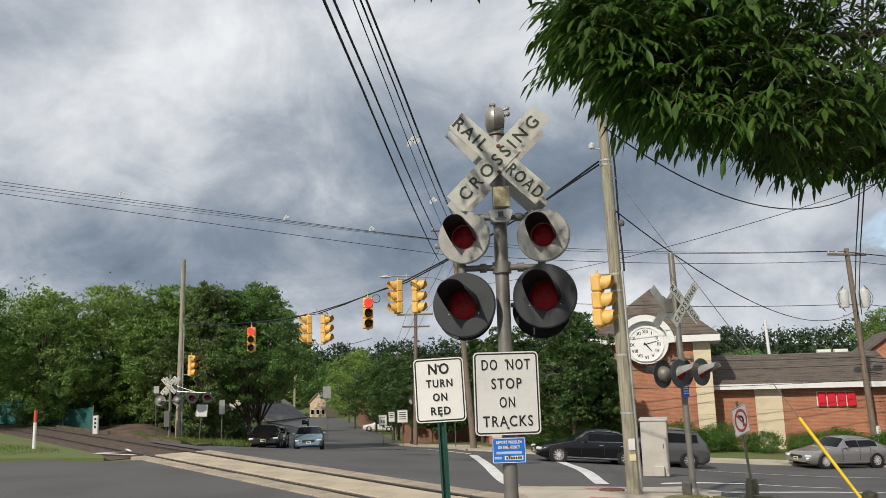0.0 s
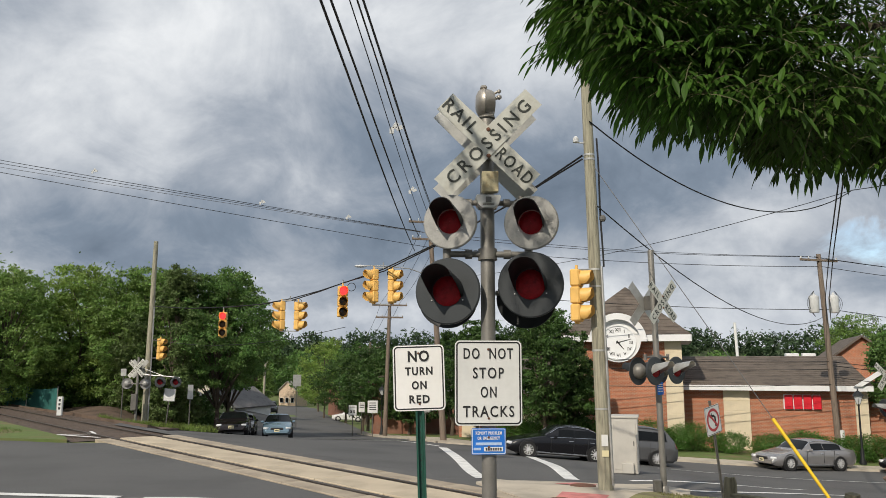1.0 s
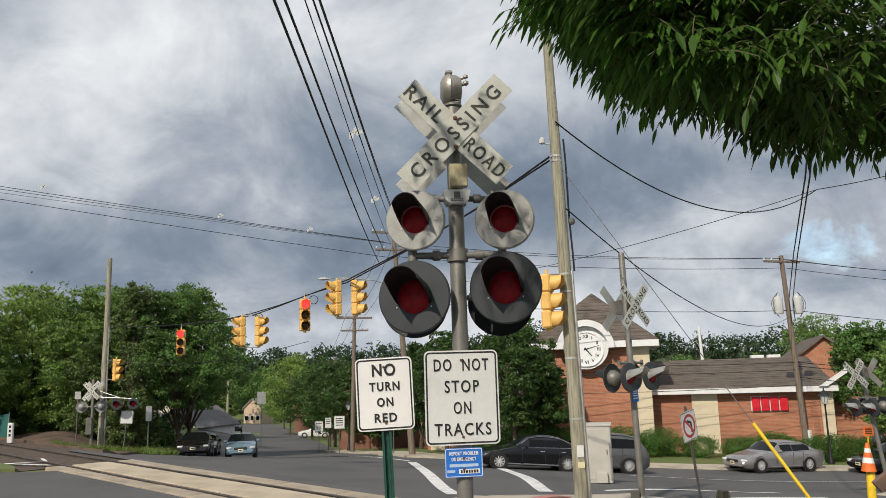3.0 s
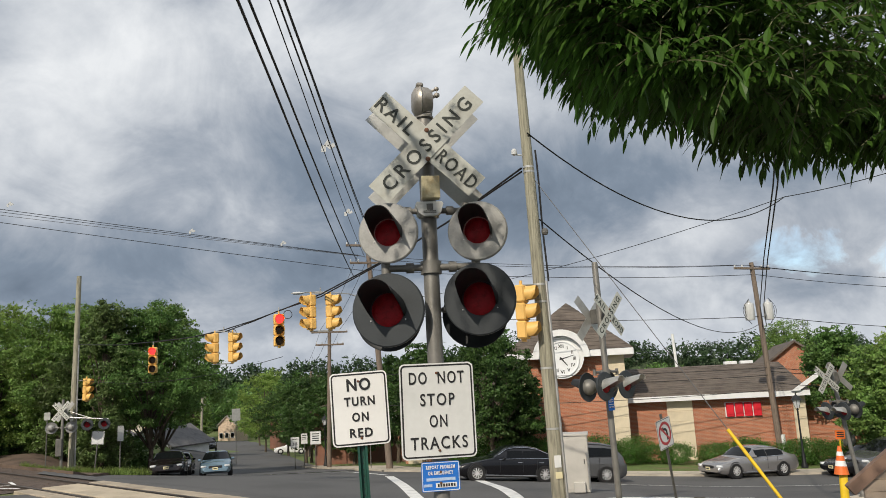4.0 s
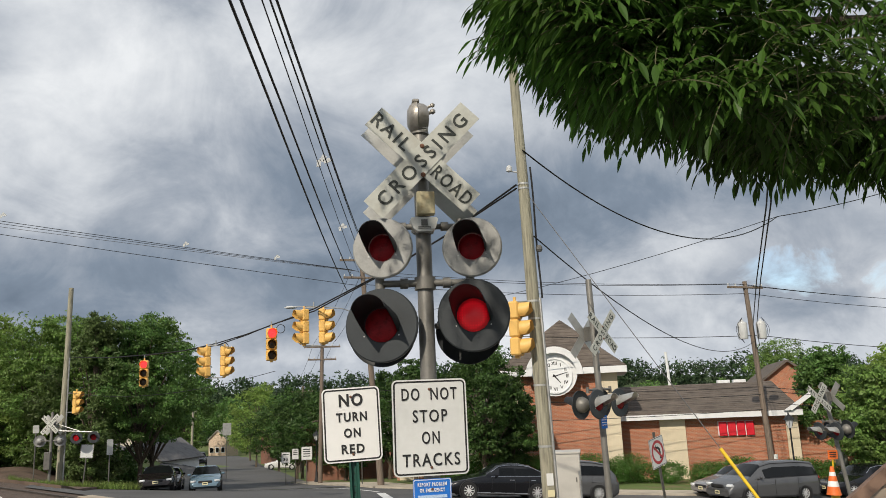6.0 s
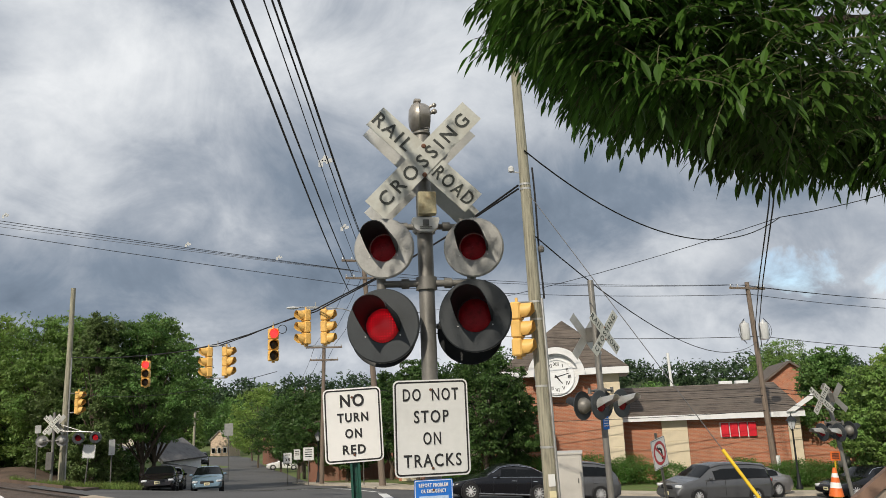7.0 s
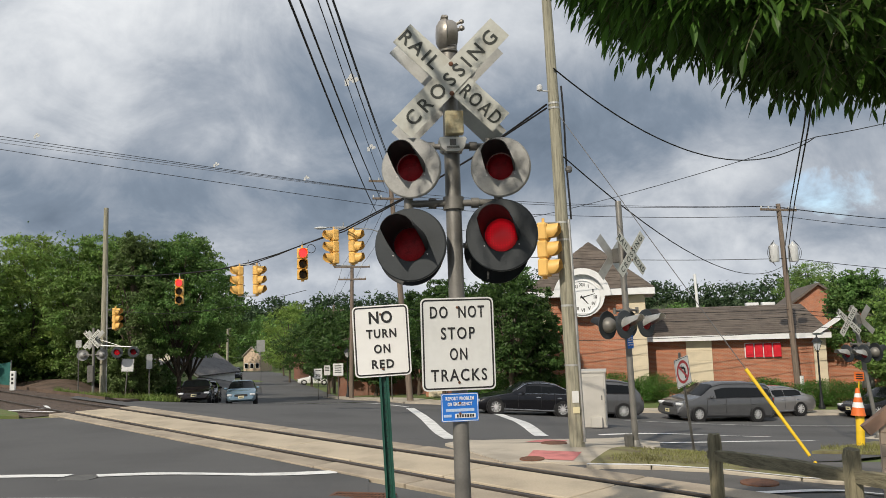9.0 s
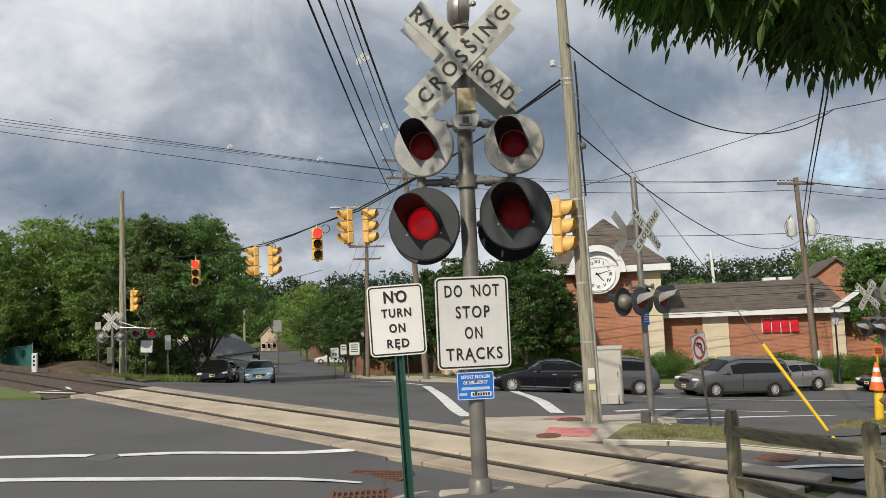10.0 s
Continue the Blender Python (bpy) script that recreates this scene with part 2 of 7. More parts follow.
SIGN_RED = mat("red sign ink", (0.42, 0.05, 0.06), 0.5, vary=0.15, bump=0.0)
SIGN_ORANGE = mat("orange plastic", (0.75, 0.16, 0.03), 0.5, vary=0.15, bump=0.05)
YELLOW = mat("yellow plastic", (0.75, 0.50, 0.02), 0.5, vary=0.12, bump=0.03)
SIGNAL_YELLOW = mat("signal yellow", (0.74, 0.45, 0.13), 0.45, vary=0.12, scale=4, bump=0.03)
BLACK_PAINT = mat("black enamel", (0.017, 0.019, 0.021), 0.5, vary=0.2, scale=5, bump=0.05)
DARK_DISC = mat("dark grey enamel", (0.036, 0.042, 0.047), 0.5, vary=0.18, scale=5, bump=0.04)
GREY_DISC = mat("weathered grey enamel", (0.32, 0.32, 0.31), 0.5, metal=0.2, vary=0.2, scale=9, fine=50, bump=0.06)
LENS_DARK = mat("unlit red lens", (0.26, 0.008, 0.014), 0.35, vary=0.35, scale=30, fine=90, bump=0.3, spec=0.2)


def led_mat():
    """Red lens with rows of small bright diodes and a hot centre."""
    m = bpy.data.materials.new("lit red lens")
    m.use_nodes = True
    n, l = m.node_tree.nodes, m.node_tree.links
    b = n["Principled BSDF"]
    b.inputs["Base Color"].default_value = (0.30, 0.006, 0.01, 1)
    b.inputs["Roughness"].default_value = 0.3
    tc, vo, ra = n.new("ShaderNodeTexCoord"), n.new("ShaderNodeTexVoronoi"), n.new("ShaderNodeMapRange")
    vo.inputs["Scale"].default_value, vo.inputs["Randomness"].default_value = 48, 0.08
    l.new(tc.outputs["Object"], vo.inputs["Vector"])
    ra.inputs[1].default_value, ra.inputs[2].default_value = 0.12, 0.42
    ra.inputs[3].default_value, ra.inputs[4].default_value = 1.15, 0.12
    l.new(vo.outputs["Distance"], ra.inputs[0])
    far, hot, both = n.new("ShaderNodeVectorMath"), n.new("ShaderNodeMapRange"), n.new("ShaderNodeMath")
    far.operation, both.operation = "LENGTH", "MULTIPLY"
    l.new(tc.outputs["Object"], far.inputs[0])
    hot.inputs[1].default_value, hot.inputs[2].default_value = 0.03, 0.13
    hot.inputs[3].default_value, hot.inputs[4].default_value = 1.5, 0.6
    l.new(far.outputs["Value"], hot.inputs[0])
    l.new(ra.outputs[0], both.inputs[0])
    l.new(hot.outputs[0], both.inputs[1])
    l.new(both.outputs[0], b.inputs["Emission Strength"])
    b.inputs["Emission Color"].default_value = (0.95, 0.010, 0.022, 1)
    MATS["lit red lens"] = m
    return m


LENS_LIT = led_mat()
SIGNAL_RED_LIT = mat("lit signal red", (0.6, 0.02, 0.02), 0.3, vary=0.05, bump=0, emit=((1.0, 0.03, 0.03), 2.2))
SIGNAL_LENS_OFF = mat("dark signal lens", (0.03, 0.022, 0.015), 0.3, vary=0.2, bump=0)
GREEN_POST = mat("green enamel post", (0.015, 0.075, 0.055), 0.5, vary=0.25, scale=8, bump=0.05)
WOOD_POLE = mat("weathered pole wood", (0.31, 0.295, 0.225), 0.9, vary=0.4, scale=5, fine=30, stretch=(6, 6, 0.35), bump=0.6)
WOOD_DARK = mat("brown pole wood", (0.19, 0.15, 0.12), 0.9, vary=0.35, scale=5, fine=30, stretch=(6, 6, 0.35), bump=0.5)
FENCE_WOOD = mat("mossy fence wood", (0.24, 0.215, 0.14), 0.9, vary=0.45, scale=6, fine=30, stretch=(5, 5, 0.6), bump=0.7)
RAIL_WOOD = mat("mossy fence rail wood", (0.24, 0.215, 0.14), 0.9, vary=0.45, scale=6, fine=30, stretch=(5, 0.6, 5), bump=0.7)
CABINET_GREY = mat("cabinet grey", (0.50, 0.48, 0.44), 0.5, metal=0.2, vary=0.1, scale=2, bump=0.03)
WIRE = mat("cable black", (0.012, 0.012, 0.013), 0.6, vary=0.1, bump=0)
WIRE_GREY = mat("weathered cable", (0.10, 0.10, 0.105), 0.5, vary=0.1, bump=0)
INSULATOR = mat("pale porcelain", (0.52, 0.53, 0.53), 0.25, vary=0.08, bump=0)
TRIM_WHITE = mat("white trim paint", (0.72, 0.73, 0.74), 0.5, vary=0.08, scale=2, bump=0.03)
STONE = mat("cream block", (0.62, 0.54, 0.40), 0.85, vary=0.14, scale=2, fine=20, bump=0.2, piece=0.06)
SHINGLE = mat("brown roof shingle", (0.115, 0.095, 0.080), 0.9, vary=0.35, scale=1.5, fine=10, bump=0.5, stretch=(1, 1, 3), piece=0.18)
BRICK = brick_mat("red brick", (0.45, 0.165, 0.085), (0.35, 0.12, 0.065), (0.40, 0.30, 0.22))
# darker copy of the red brick, with shade put into its colour
BRICK_SHADED = brick_mat("shaded brown brick", (0.22, 0.085, 0.05), (0.18, 0.07, 0.045), (0.22, 0.17, 0.13))
LETTER_RED = mat("red sign plastic", (0.62, 0.02, 0.035), 0.35, vary=0.1, bump=0)
BARK = mat("bark", (0.10, 0.078, 0.058), 0.95, vary=0.45, scale=4, fine=25, stretch=(3, 3, 0.7), bump=0.9)
GLASS_DARK = mat("dark car glass", (0.006, 0.007, 0.008), 0.13, vary=0.1, bump=0, spec=0.25)
TYRE = mat("tyre rubber", (0.016, 0.016, 0.017), 0.85, vary=0.2, bump=0.15)
ALLOY = mat("silver alloy", (0.68, 0.68, 0.69), 0.35, metal=0.35, vary=0.1, bump=0)
CHROME = mat("chrome trim", (0.7, 0.7, 0.71), 0.12, metal=1.0, vary=0.05, bump=0)
LAMP_CLEAR = mat("headlamp glass", (0.62, 0.64, 0.66), 0.15, vary=0.1, bump=0, spec=0.6)
LAMP_RED = mat("tail lamp", (0.35, 0.015, 0.02), 0.2, vary=0.1, bump=0)
PLATE_YELLOW = mat("pale yellow plate", (0.66, 0.60, 0.38), 0.5, vary=0.05, bump=0)
FENCE_GREEN = mat("green screen mesh", (0.03, 0.13, 0.12), 0.7, vary=0.3, scale=2, fine=20, bump=0.1)
CLAD = mat("pale horizontal cladding", (0.50, 0.40, 0.31), 0.7, vary=0.15, scale=2, bump=0.1)
CLAD_BROWN = mat("brown fascia board", (0.22, 0.14, 0.10), 0.7, vary=0.15, scale=2, bump=0.1)
CLOCK_FACE = mat("white clock dial", (0.78, 0.80, 0.82), 0.4, vary=0.03, bump=0)
HOUSE_WALL = mat("pale render wall", (0.55, 0.50, 0.42), 0.85, vary=0.15, scale=1, bump=0.15)
# lighter slate copy, with sunlight put into its colour
ROOF_SUNLIT = mat("sunlit pale slate", (0.34, 0.32, 0.28), 0.85, vary=0.25, scale=2, fine=12, bump=0.3)
ROOF_GREY = mat("grey roof slate", (0.16, 0.155, 0.155), 0.85, vary=0.3, scale=2, fine=12, bump=0.3)

# ---- mesh helpers ----


def part(name, bm, material, parent=None, label="", smooth=False):
    me = bpy.data.meshes.new(name)
    bm.to_mesh(me)
    bm.free()
    me.materials.append(material)
    if smooth:
        for p in me.polygons:
            p.use_smooth = True
        me.set_sharp_from_angle(angle=radians(38))
    ob = new(name, me)
    ob.parent = parent
    if label:
        ob["label"] = label
    return ob


def raw(name, verts, faces, material, parent=None, label=""):
    me = bpy.data.meshes.new(name)
    me.from_pydata(verts, [], faces)
    me.materials.append(material)
    ob = new(name, me)
    ob.parent = parent
    if label:
        ob["label"] = label
    return ob


def thing(name, m, label, category, group=""):
    ob = new(name)
    ob.empty_display_size = 0.2
    ob.matrix_basis = m
    return tagged(ob, label, category, group)


def box(bm, size, at=(0, 0, 0), rot=None, bevel=0.0):
    r = bmesh.ops.create_cube(bm, size=1.0)
    m = Matrix.Translation(at) @ (rot.to_4x4() if rot else Matrix.Identity(4)) @ Matrix.Diagonal((*size, 1))
    bmesh.ops.transform(bm, matrix=m, verts=r["verts"])
    if bevel:
        bmesh.ops.bevel(bm, geom=list({e for v in r["verts"] for e in v.link_edges}), offset=bevel, segments=1, affect="EDGES")
    return bm


def tube(bm, a, b, r0, r1=None, seg=10, caps=True):
    a, b = Vector(a), Vector(b)
    r1 = r0 if r1 is None else r1
    q = (b - a).to_track_quat("Z", "Y").to_matrix()
    rings = []
    for p, r in ((a, r0), (b, r1)):
        rings.append([bm.verts.new(p + q @ Vector((r * math.cos(2 * math.pi * i / seg), r * math.sin(2 * math.pi * i / seg), 0))) for i in range(seg)])
    for i in range(seg):
        bm.faces.new((rings[0][i], rings[0][(i + 1) % seg], rings[1][(i + 1) % seg], rings[1][i]))
    if caps:
        bm.faces.new(rings[0][::-1])
        bm.faces.new(rings[1])
    return bm


def lathe(bm, profile, seg=24, m=Matrix.Identity(4), close=True):
    """Profile of (radius, height) turned about z."""
    rings = []
    for r, z in profile:
        rings.append([bm.verts.new(m @ Vector((r * math.cos(2 * math.pi * i / seg), r * math.sin(2 * math.pi * i / seg), z))) for i in range(seg)])
    for a, b in zip(rings, rings[1:]):
        for i in range(seg):
            bm.faces.new((a[i], a[(i + 1) % seg], b[(i + 1) % seg], b[i]))
    if close:
        bm.faces.new(rings[0][::-1])
        bm.faces.new(rings[-1])
    return bm


def prism(bm, outline, y0, y1):
    """Outline of (x, z) in order, given thickness from y0 to y1."""
    a = [bm.verts.new((x, y0, z)) for x, z in outline]
    b = [bm.verts.new((x, y1, z)) for x, z in outline]
    bm.faces.new(a)
    bm.faces.new(b[::-1])
    k = len(outline)
    for i in range(k):
        bm.faces.new((a[(i + 1) % k], a[i], b[i], b[(i + 1) % k]))
    bmesh.ops.recalc_face_normals(bm, faces=bm.faces[:])
    return bm


def rounded(w, h, r, n=4):
    pts = []
    for cx, cz, a0 in ((w / 2 - r, h / 2 - r, 0), (-w / 2 + r, h / 2 - r, 90), (-w / 2 + r, -h / 2 + r, 180), (w / 2 - r, -h / 2 + r, 270)):
        pts += [(cx + r * math.cos(radians(a0 + 90 * i / n)), cz + r * math.sin(radians(a0 + 90 * i / n))) for i in range(n + 1)]
    return pts


def sweep(bm, pts, r, seg=6):
    """One unbroken round cable or pipe along the places."""
    pts = [Vector(p) for p in pts]
    prev = None
    for i, p in enumerate(pts):
        d = (pts[min(len(pts) - 1, i + 1)] - pts[max(0, i - 1)]).normalized()
        a = d.cross(Vector((0, 0, 1)) if abs(d.z) < 0.9 else Vector((0, 1, 0))).normalized()
        b = d.cross(a)
        ring = [bm.verts.new(p + a * (r * math.cos(2 * math.pi * k / seg)) + b * (r * math.sin(2 * math.pi * k / seg))) for k in range(seg)]
        if prev:
            for k in range(seg):
                bm.faces.new((prev[k], prev[(k + 1) % seg], ring[(k + 1) % seg], ring[k]))
        prev = ring
    return bm


def sag(a, b, drop, n=16):
    a, b = Vector(a), Vector(b)
    return [a.lerp(b, i / n) - Vector((0, 0, drop * 4 * (i / n) * (1 - i / n))) for i in range(n + 1)]


def words(text, size, material, parent, at, name="letter", spacing=1.0, width=None, depth=0.002, rot=0.0, bold=0.0):
    """Letters as a mesh, facing -y, centred at (x, y, z); rot turns them in the sign's plane."""
    cu = bpy.data.curves.new(name, "FONT")
    cu.body, cu.size, cu.align_x, cu.align_y, cu.extrude, cu.space_character, cu.offset = text, size, "CENTER", "CENTER", depth, spacing, bold
    cu.resolution_u = 3
    tmp = bpy.data.objects.new("tmp", cu)
    scene.collection.objects.link(tmp)
    me = bpy.data.meshes.new_from_object(tmp.evaluated_get(bpy.context.evaluated_depsgraph_get()))
    bpy.data.objects.remove(tmp)
    xs = [v.co.x for v in me.vertices]
    zs = [v.co.y for v in me.vertices]
    sx = (width / (max(xs) - min(xs))) if width else 1.0
    cx, cz = (max(xs) + min(xs)) / 2, (max(zs) + min(zs)) / 2
    me.transform(Matrix.Translation(at) @ Matrix.Rotation(radians(-rot), 4, "Y") @ Matrix.Rotation(radians(90), 4, "X") @ Matrix.Diagonal((sx, 1, 1, 1)) @ Matrix.Translation((-cx, -cz, 0)))
    bm = bmesh.new()
    bm.from_mesh(me)
    bpy.data.meshes.remove(me)
    turn = Matrix.Rotation(radians(rot), 4, "Y")
    spans, seen = [], set()
    for v in bm.verts:            # pieces that overlap along the line make one letter
        if v in seen:
            continue
        stack, piece = [v], []
        seen.add(v)
        while stack:
            q = stack.pop()
            piece.append(q)
            for e in q.link_edges:
                o = e.other_vert(q)
                if o not in seen:
                    seen.add(o)
                    stack.append(o)
        us = [(turn @ q.co).x for q in piece]
        spans.append([min(us), max(us), piece])
    spans.sort(key=lambda p: p[0])
    glyphs = []
    for lo, hi, piece in spans:
        if glyphs and lo < glyphs[-1][1] - 1e-4:
            glyphs[-1][1] = max(hi, glyphs[-1][1])
            glyphs[-1][2] += piece
        else:
            glyphs.append([lo, hi, list(piece)])
    for lo, hi, piece in glyphs:
        g = bmesh.new()
        new_of = {q: g.verts.new(q.co) for q in piece}
        for f in {f for q in piece for f in q.link_faces}:
            g.faces.new([new_of[q] for q in f.verts])
        part(name, g, material, parent)
    bm.free()


# ---- the lie of the land ----
LAND = [(0, 1, .06), (-8, 0, .0), (8, 2, -.1), (0, -15, .3), (-20, -10, .2), (25, -10, -.3), (.6, 7.4, .08), (-.6, 8.4, -.24), (-.6, 10.5, -.52), (-1.2, 5, -.08), (1.9, 7.6, -.05),
        (3.6, 9.3, -.78), (4.7, 11.2, -.87), (2.3, 12.5, -.87), (.9, 14.2, -.87), (-1.5, 17.8, -.87), (-4.75, 20.2, -.85), (-8.2, 24.4, -.85),
        (-11.3, 27, -.85), (-4.5, 11, -.5), (-9, 15, -.72), (-5, 6, -.2), (3.7, 16, -.82), (5.1, 16.9, -1.04), (6.8, 18.2, -1.35), (6.5, 25, -1.62), (10, 26, -2.1), (14, 25, -2.3), (7.3, 14, -1.1), (12, 18, -1.6), (4.6, 23.5, -1.6),
        (6.4, 34.5, -2.3), (15, 36, -3.05), (20, 37.5, -3.3), (16, 45, -3.1), (24, 40, -3.4), (30, 34, -3.5), (-13.6, 41, -1.46),
        (-8.7, 50, -2.80), (2, 50, -2.85), (-20, 40, -.85), (-14.7, 28.8, -.75), (-25, 25, -.6), (-11, 70, -4.0), (-14, 100, -5.1),
        (-24.5, 150, -6.0), (-31, 190, -7.8), (-37, 225, -9.0), (-8.5, 112, -6.0), (30, 80, -4.5), (60, 50, -5.0), (60, 0, -2.5), (-50, 30, -.5), (-60, 0, 0), (60, 150, -5), (-60, 150, -2)]
_p = np.array(LAND, float)


def _tps(d2):
    return np.where(d2 > 1e-9, 0.5 * d2 * np.log(np.maximum(d2, 1e-9)), 0.0)


_k = len(_p)
_A = np.zeros((_k + 3, _k + 3))
_A[:_k, :_k] = _tps(((_p[:, None, :2] - _p[None, :, :2]) ** 2).sum(2)) + np.eye(_k) * 0.25
_A[:_k, _k], _A[:_k, _k + 1:] = 1, _p[:, :2]
_A[_k:, :_k] = _A[:_k, _k:].T
_w = np.linalg.solve(_A, np.concatenate([_p[:, 2], np.zeros(3)]))
TD, TN = Vector((-0.62, 0.785)).normalized(), Vector((0.785, 0.62)).normalized()   # along the track, across it
RAIL_A, RAIL_B, TRACK_Z = 9.27, 10.78, -0.86


def smooth(a, b, x):
    t = min(1, max(0, (x - a) / (b - a)))
    return t * t * (3 - 2 * t)


def land(x, y):
    cx, cy = min(70, max(-70, x)), min(240, max(-25, y))
    d2 = (_p[:, 0] - cx) ** 2 + (_p[:, 1] - cy) ** 2
    z = float((_w[:_k] * _tps(d2)).sum() + _w[_k] + _w[_k + 1] * cx + _w[_k + 2] * cy)
    c, s = TN.x * x + TN.y * y, TD.x * x + TD.y * y
    flat = smooth(6.2, 8.3, c) * (1 - smooth(11.8, 13.4, c)) * (1 - smooth(70, 90, abs(s)))
    z = z * (1 - flat) + TRACK_Z * flat
    z += (1.1 * smooth(12.0, 17, c) + 1.2 * smooth(16, 30, c)) * smooth(-15.5, -20, x) * (1 - smooth(75, 120, y))
    return z


def on(x, y, dz=0.0):
    return Vector((x, y, land(x, y) + dz))


def tp(s, c):
    """Place by distance along and across the track."""
    return TD.x * s + TN.x * c, TD.y * s + TN.y * c


def patch(name, outline, material, lift, step=0.6, thick=0.0, label="", parent=None, kind="structure"):
    """A sheet over the land inside a convex outline (anticlockwise), with a skirt when thick."""
    xs, ys = [p[0] for p in outline], [p[1] for p in outline]
    nx, ny = max(1, math.ceil((max(xs) - min(xs)) / step)), max(1, math.ceil((max(ys) - min(ys)) / step))
    bm = bmesh.new()
    g = [[bm.verts.new((min(xs) + (max(xs) - min(xs)) * i / nx, min(ys) + (max(ys) - min(ys)) * j / ny, 0)) for j in range(ny + 1)] for i in range(nx + 1)]
    for i in range(nx):
        for j in range(ny):
            bm.faces.new((g[i][j], g[i + 1][j], g[i + 1][j + 1], g[i][j + 1]))
    for a, b in zip(outline, outline[1:] + outline[:1]):
        d = Vector((b[0] - a[0], b[1] - a[1], 0))
        bmesh.ops.bisect_plane(bm, geom=bm.verts[:] + bm.edges[:] + bm.faces[:], plane_co=(a[0], a[1], 0), plane_no=(d.y, -d.x, 0), clear_outer=True)
    if thick:
        edges = [e for e in bm.edges if e.is_boundary]
        r = bmesh.ops.extrude_edge_only(bm, edges=edges)
        low = {v for v in r["geom"] if isinstance(v, bmesh.types.BMVert)}
    else:
        low = set()
    for v in bm.verts:
        v.co.z = land(v.co.x, v.co.y) + lift - (thick if v in low else 0)
    bmesh.ops.recalc_face_normals(bm, faces=bm.faces[:])
    if sum(f.normal.z for f in bm.faces) < 0:
        bmesh.ops.reverse_faces(bm, faces=bm.faces[:])
    ob = part(name, bm, material, parent)
    if not parent:
        tagged(ob, label, name.split("_")[0], kind=kind)
    return ob


def ribbon(name, pts, width, material, lift, parent=None, label="", kind="structure", step=0.8):
    """A strip over the land along a line of places."""
    bm = bmesh.new()
    fine = []
    for a, b in zip(pts, pts[1:]):
        n = max(1, int(math.dist(a, b) / step))
        fine += [(a[0] + (b[0] - a[0]) * i / n, a[1] + (b[1] - a[1]) * i / n) for i in range(n)]
    fine.append(pts[-1])
    prev = None
    for i, p in enumerate(fine):
        q0, q1 = fine[max(0, i - 1)], fine[min(len(fine) - 1, i + 1)]
        d = Vector((q1[0] - q0[0], q1[1] - q0[1])).normalized()
        row = [bm.verts.new(on(p[0] + s * d.y * width / 2, p[1] - s * d.x * width / 2, lift)) for s in (-1, 0, 1)]
        if prev:
            for k in (0, 1):
                bm.faces.new((prev[k], prev[k + 1], row[k + 1], row[k]))
        prev = row
    ob = part(name, bm, material, parent)
    if not parent:
        tagged(ob, label, name, kind=kind)
    return ob


# ---- ground ----
def ground():
    def axis(lo, hi, near_lo, near_hi, fine, far):
        out = list(np.arange(near_lo, near_hi, fine))
        v, s = near_hi, fine
        while v < hi:
            out.append(v)
            s = min(far, s * 1.3)
            v += s
        out.append(hi)
        v, s = near_lo, fine
        while v > lo:
            s = min(far, s * 1.3)
            v -= s
            out.insert(0, max(lo, v))
        return out
    xs, ys = axis(-1500, 1500, -40, 40, 1.0, 300), axis(-400, 2500, -10, 70, 1.0, 300)
    verts = [(x, y, land(x, y) - 0.07) for x in xs for y in ys]
    k = len(ys)
    faces = [(i * k + j, (i + 1) * k + j, (i + 1) * k + j + 1, i * k + j + 1) for i in range(len(xs) - 1) for j in range(k - 1)]
    tagged(raw("ground", verts, faces, GRASS_GROUND), "rough turf ground reaching to the wooded horizon", "ground", kind="structure")


ground()
patch("road_near", [(-0.25, -14), (-0.25, 14.25), tp(27.0, 8.63), (-46, 26.8), (-46, -14)], ASPHALT, 0.0, 0.6, label="worn grey asphalt street on the camera's side of the rails")
patch("road_edge", [(-0.6, 8.4), (0.12, 9.2), tp(8.0, 8.63), (-0.55, 14.4)], ASPHALT, -0.006, 0.4, label="worn grey asphalt beside the kerb")
patch("road_mouth", [(-13.6, 40.52), (5.0, 40.52), (2.0, 46), (-14.5, 46)], ASPHALT, 0.0, 0.8, label="grey asphalt mouth of the long street")
patch("road_crossing", [tp(8.0, 11.42), (9.0, 16.5), (34, 26), (36, 37.2), (8, 40.5), (-13.6, 40.5), tp(35.0, 11.42)], ASPHALT, 0.0, 0.7, label="wide grey asphalt junction beyond the rails")
ribbon("road_street", [(-6.2, 46.02), (-8.6, 60), (-15.0, 100), (-24.5, 150), (-31.5, 190), (-37, 225)], 12.4, ASPHALT, 0.0, label="long asphalt street running down to the town", step=2.0)

# ---- railway crossing signals ----
FLASHERS = {}


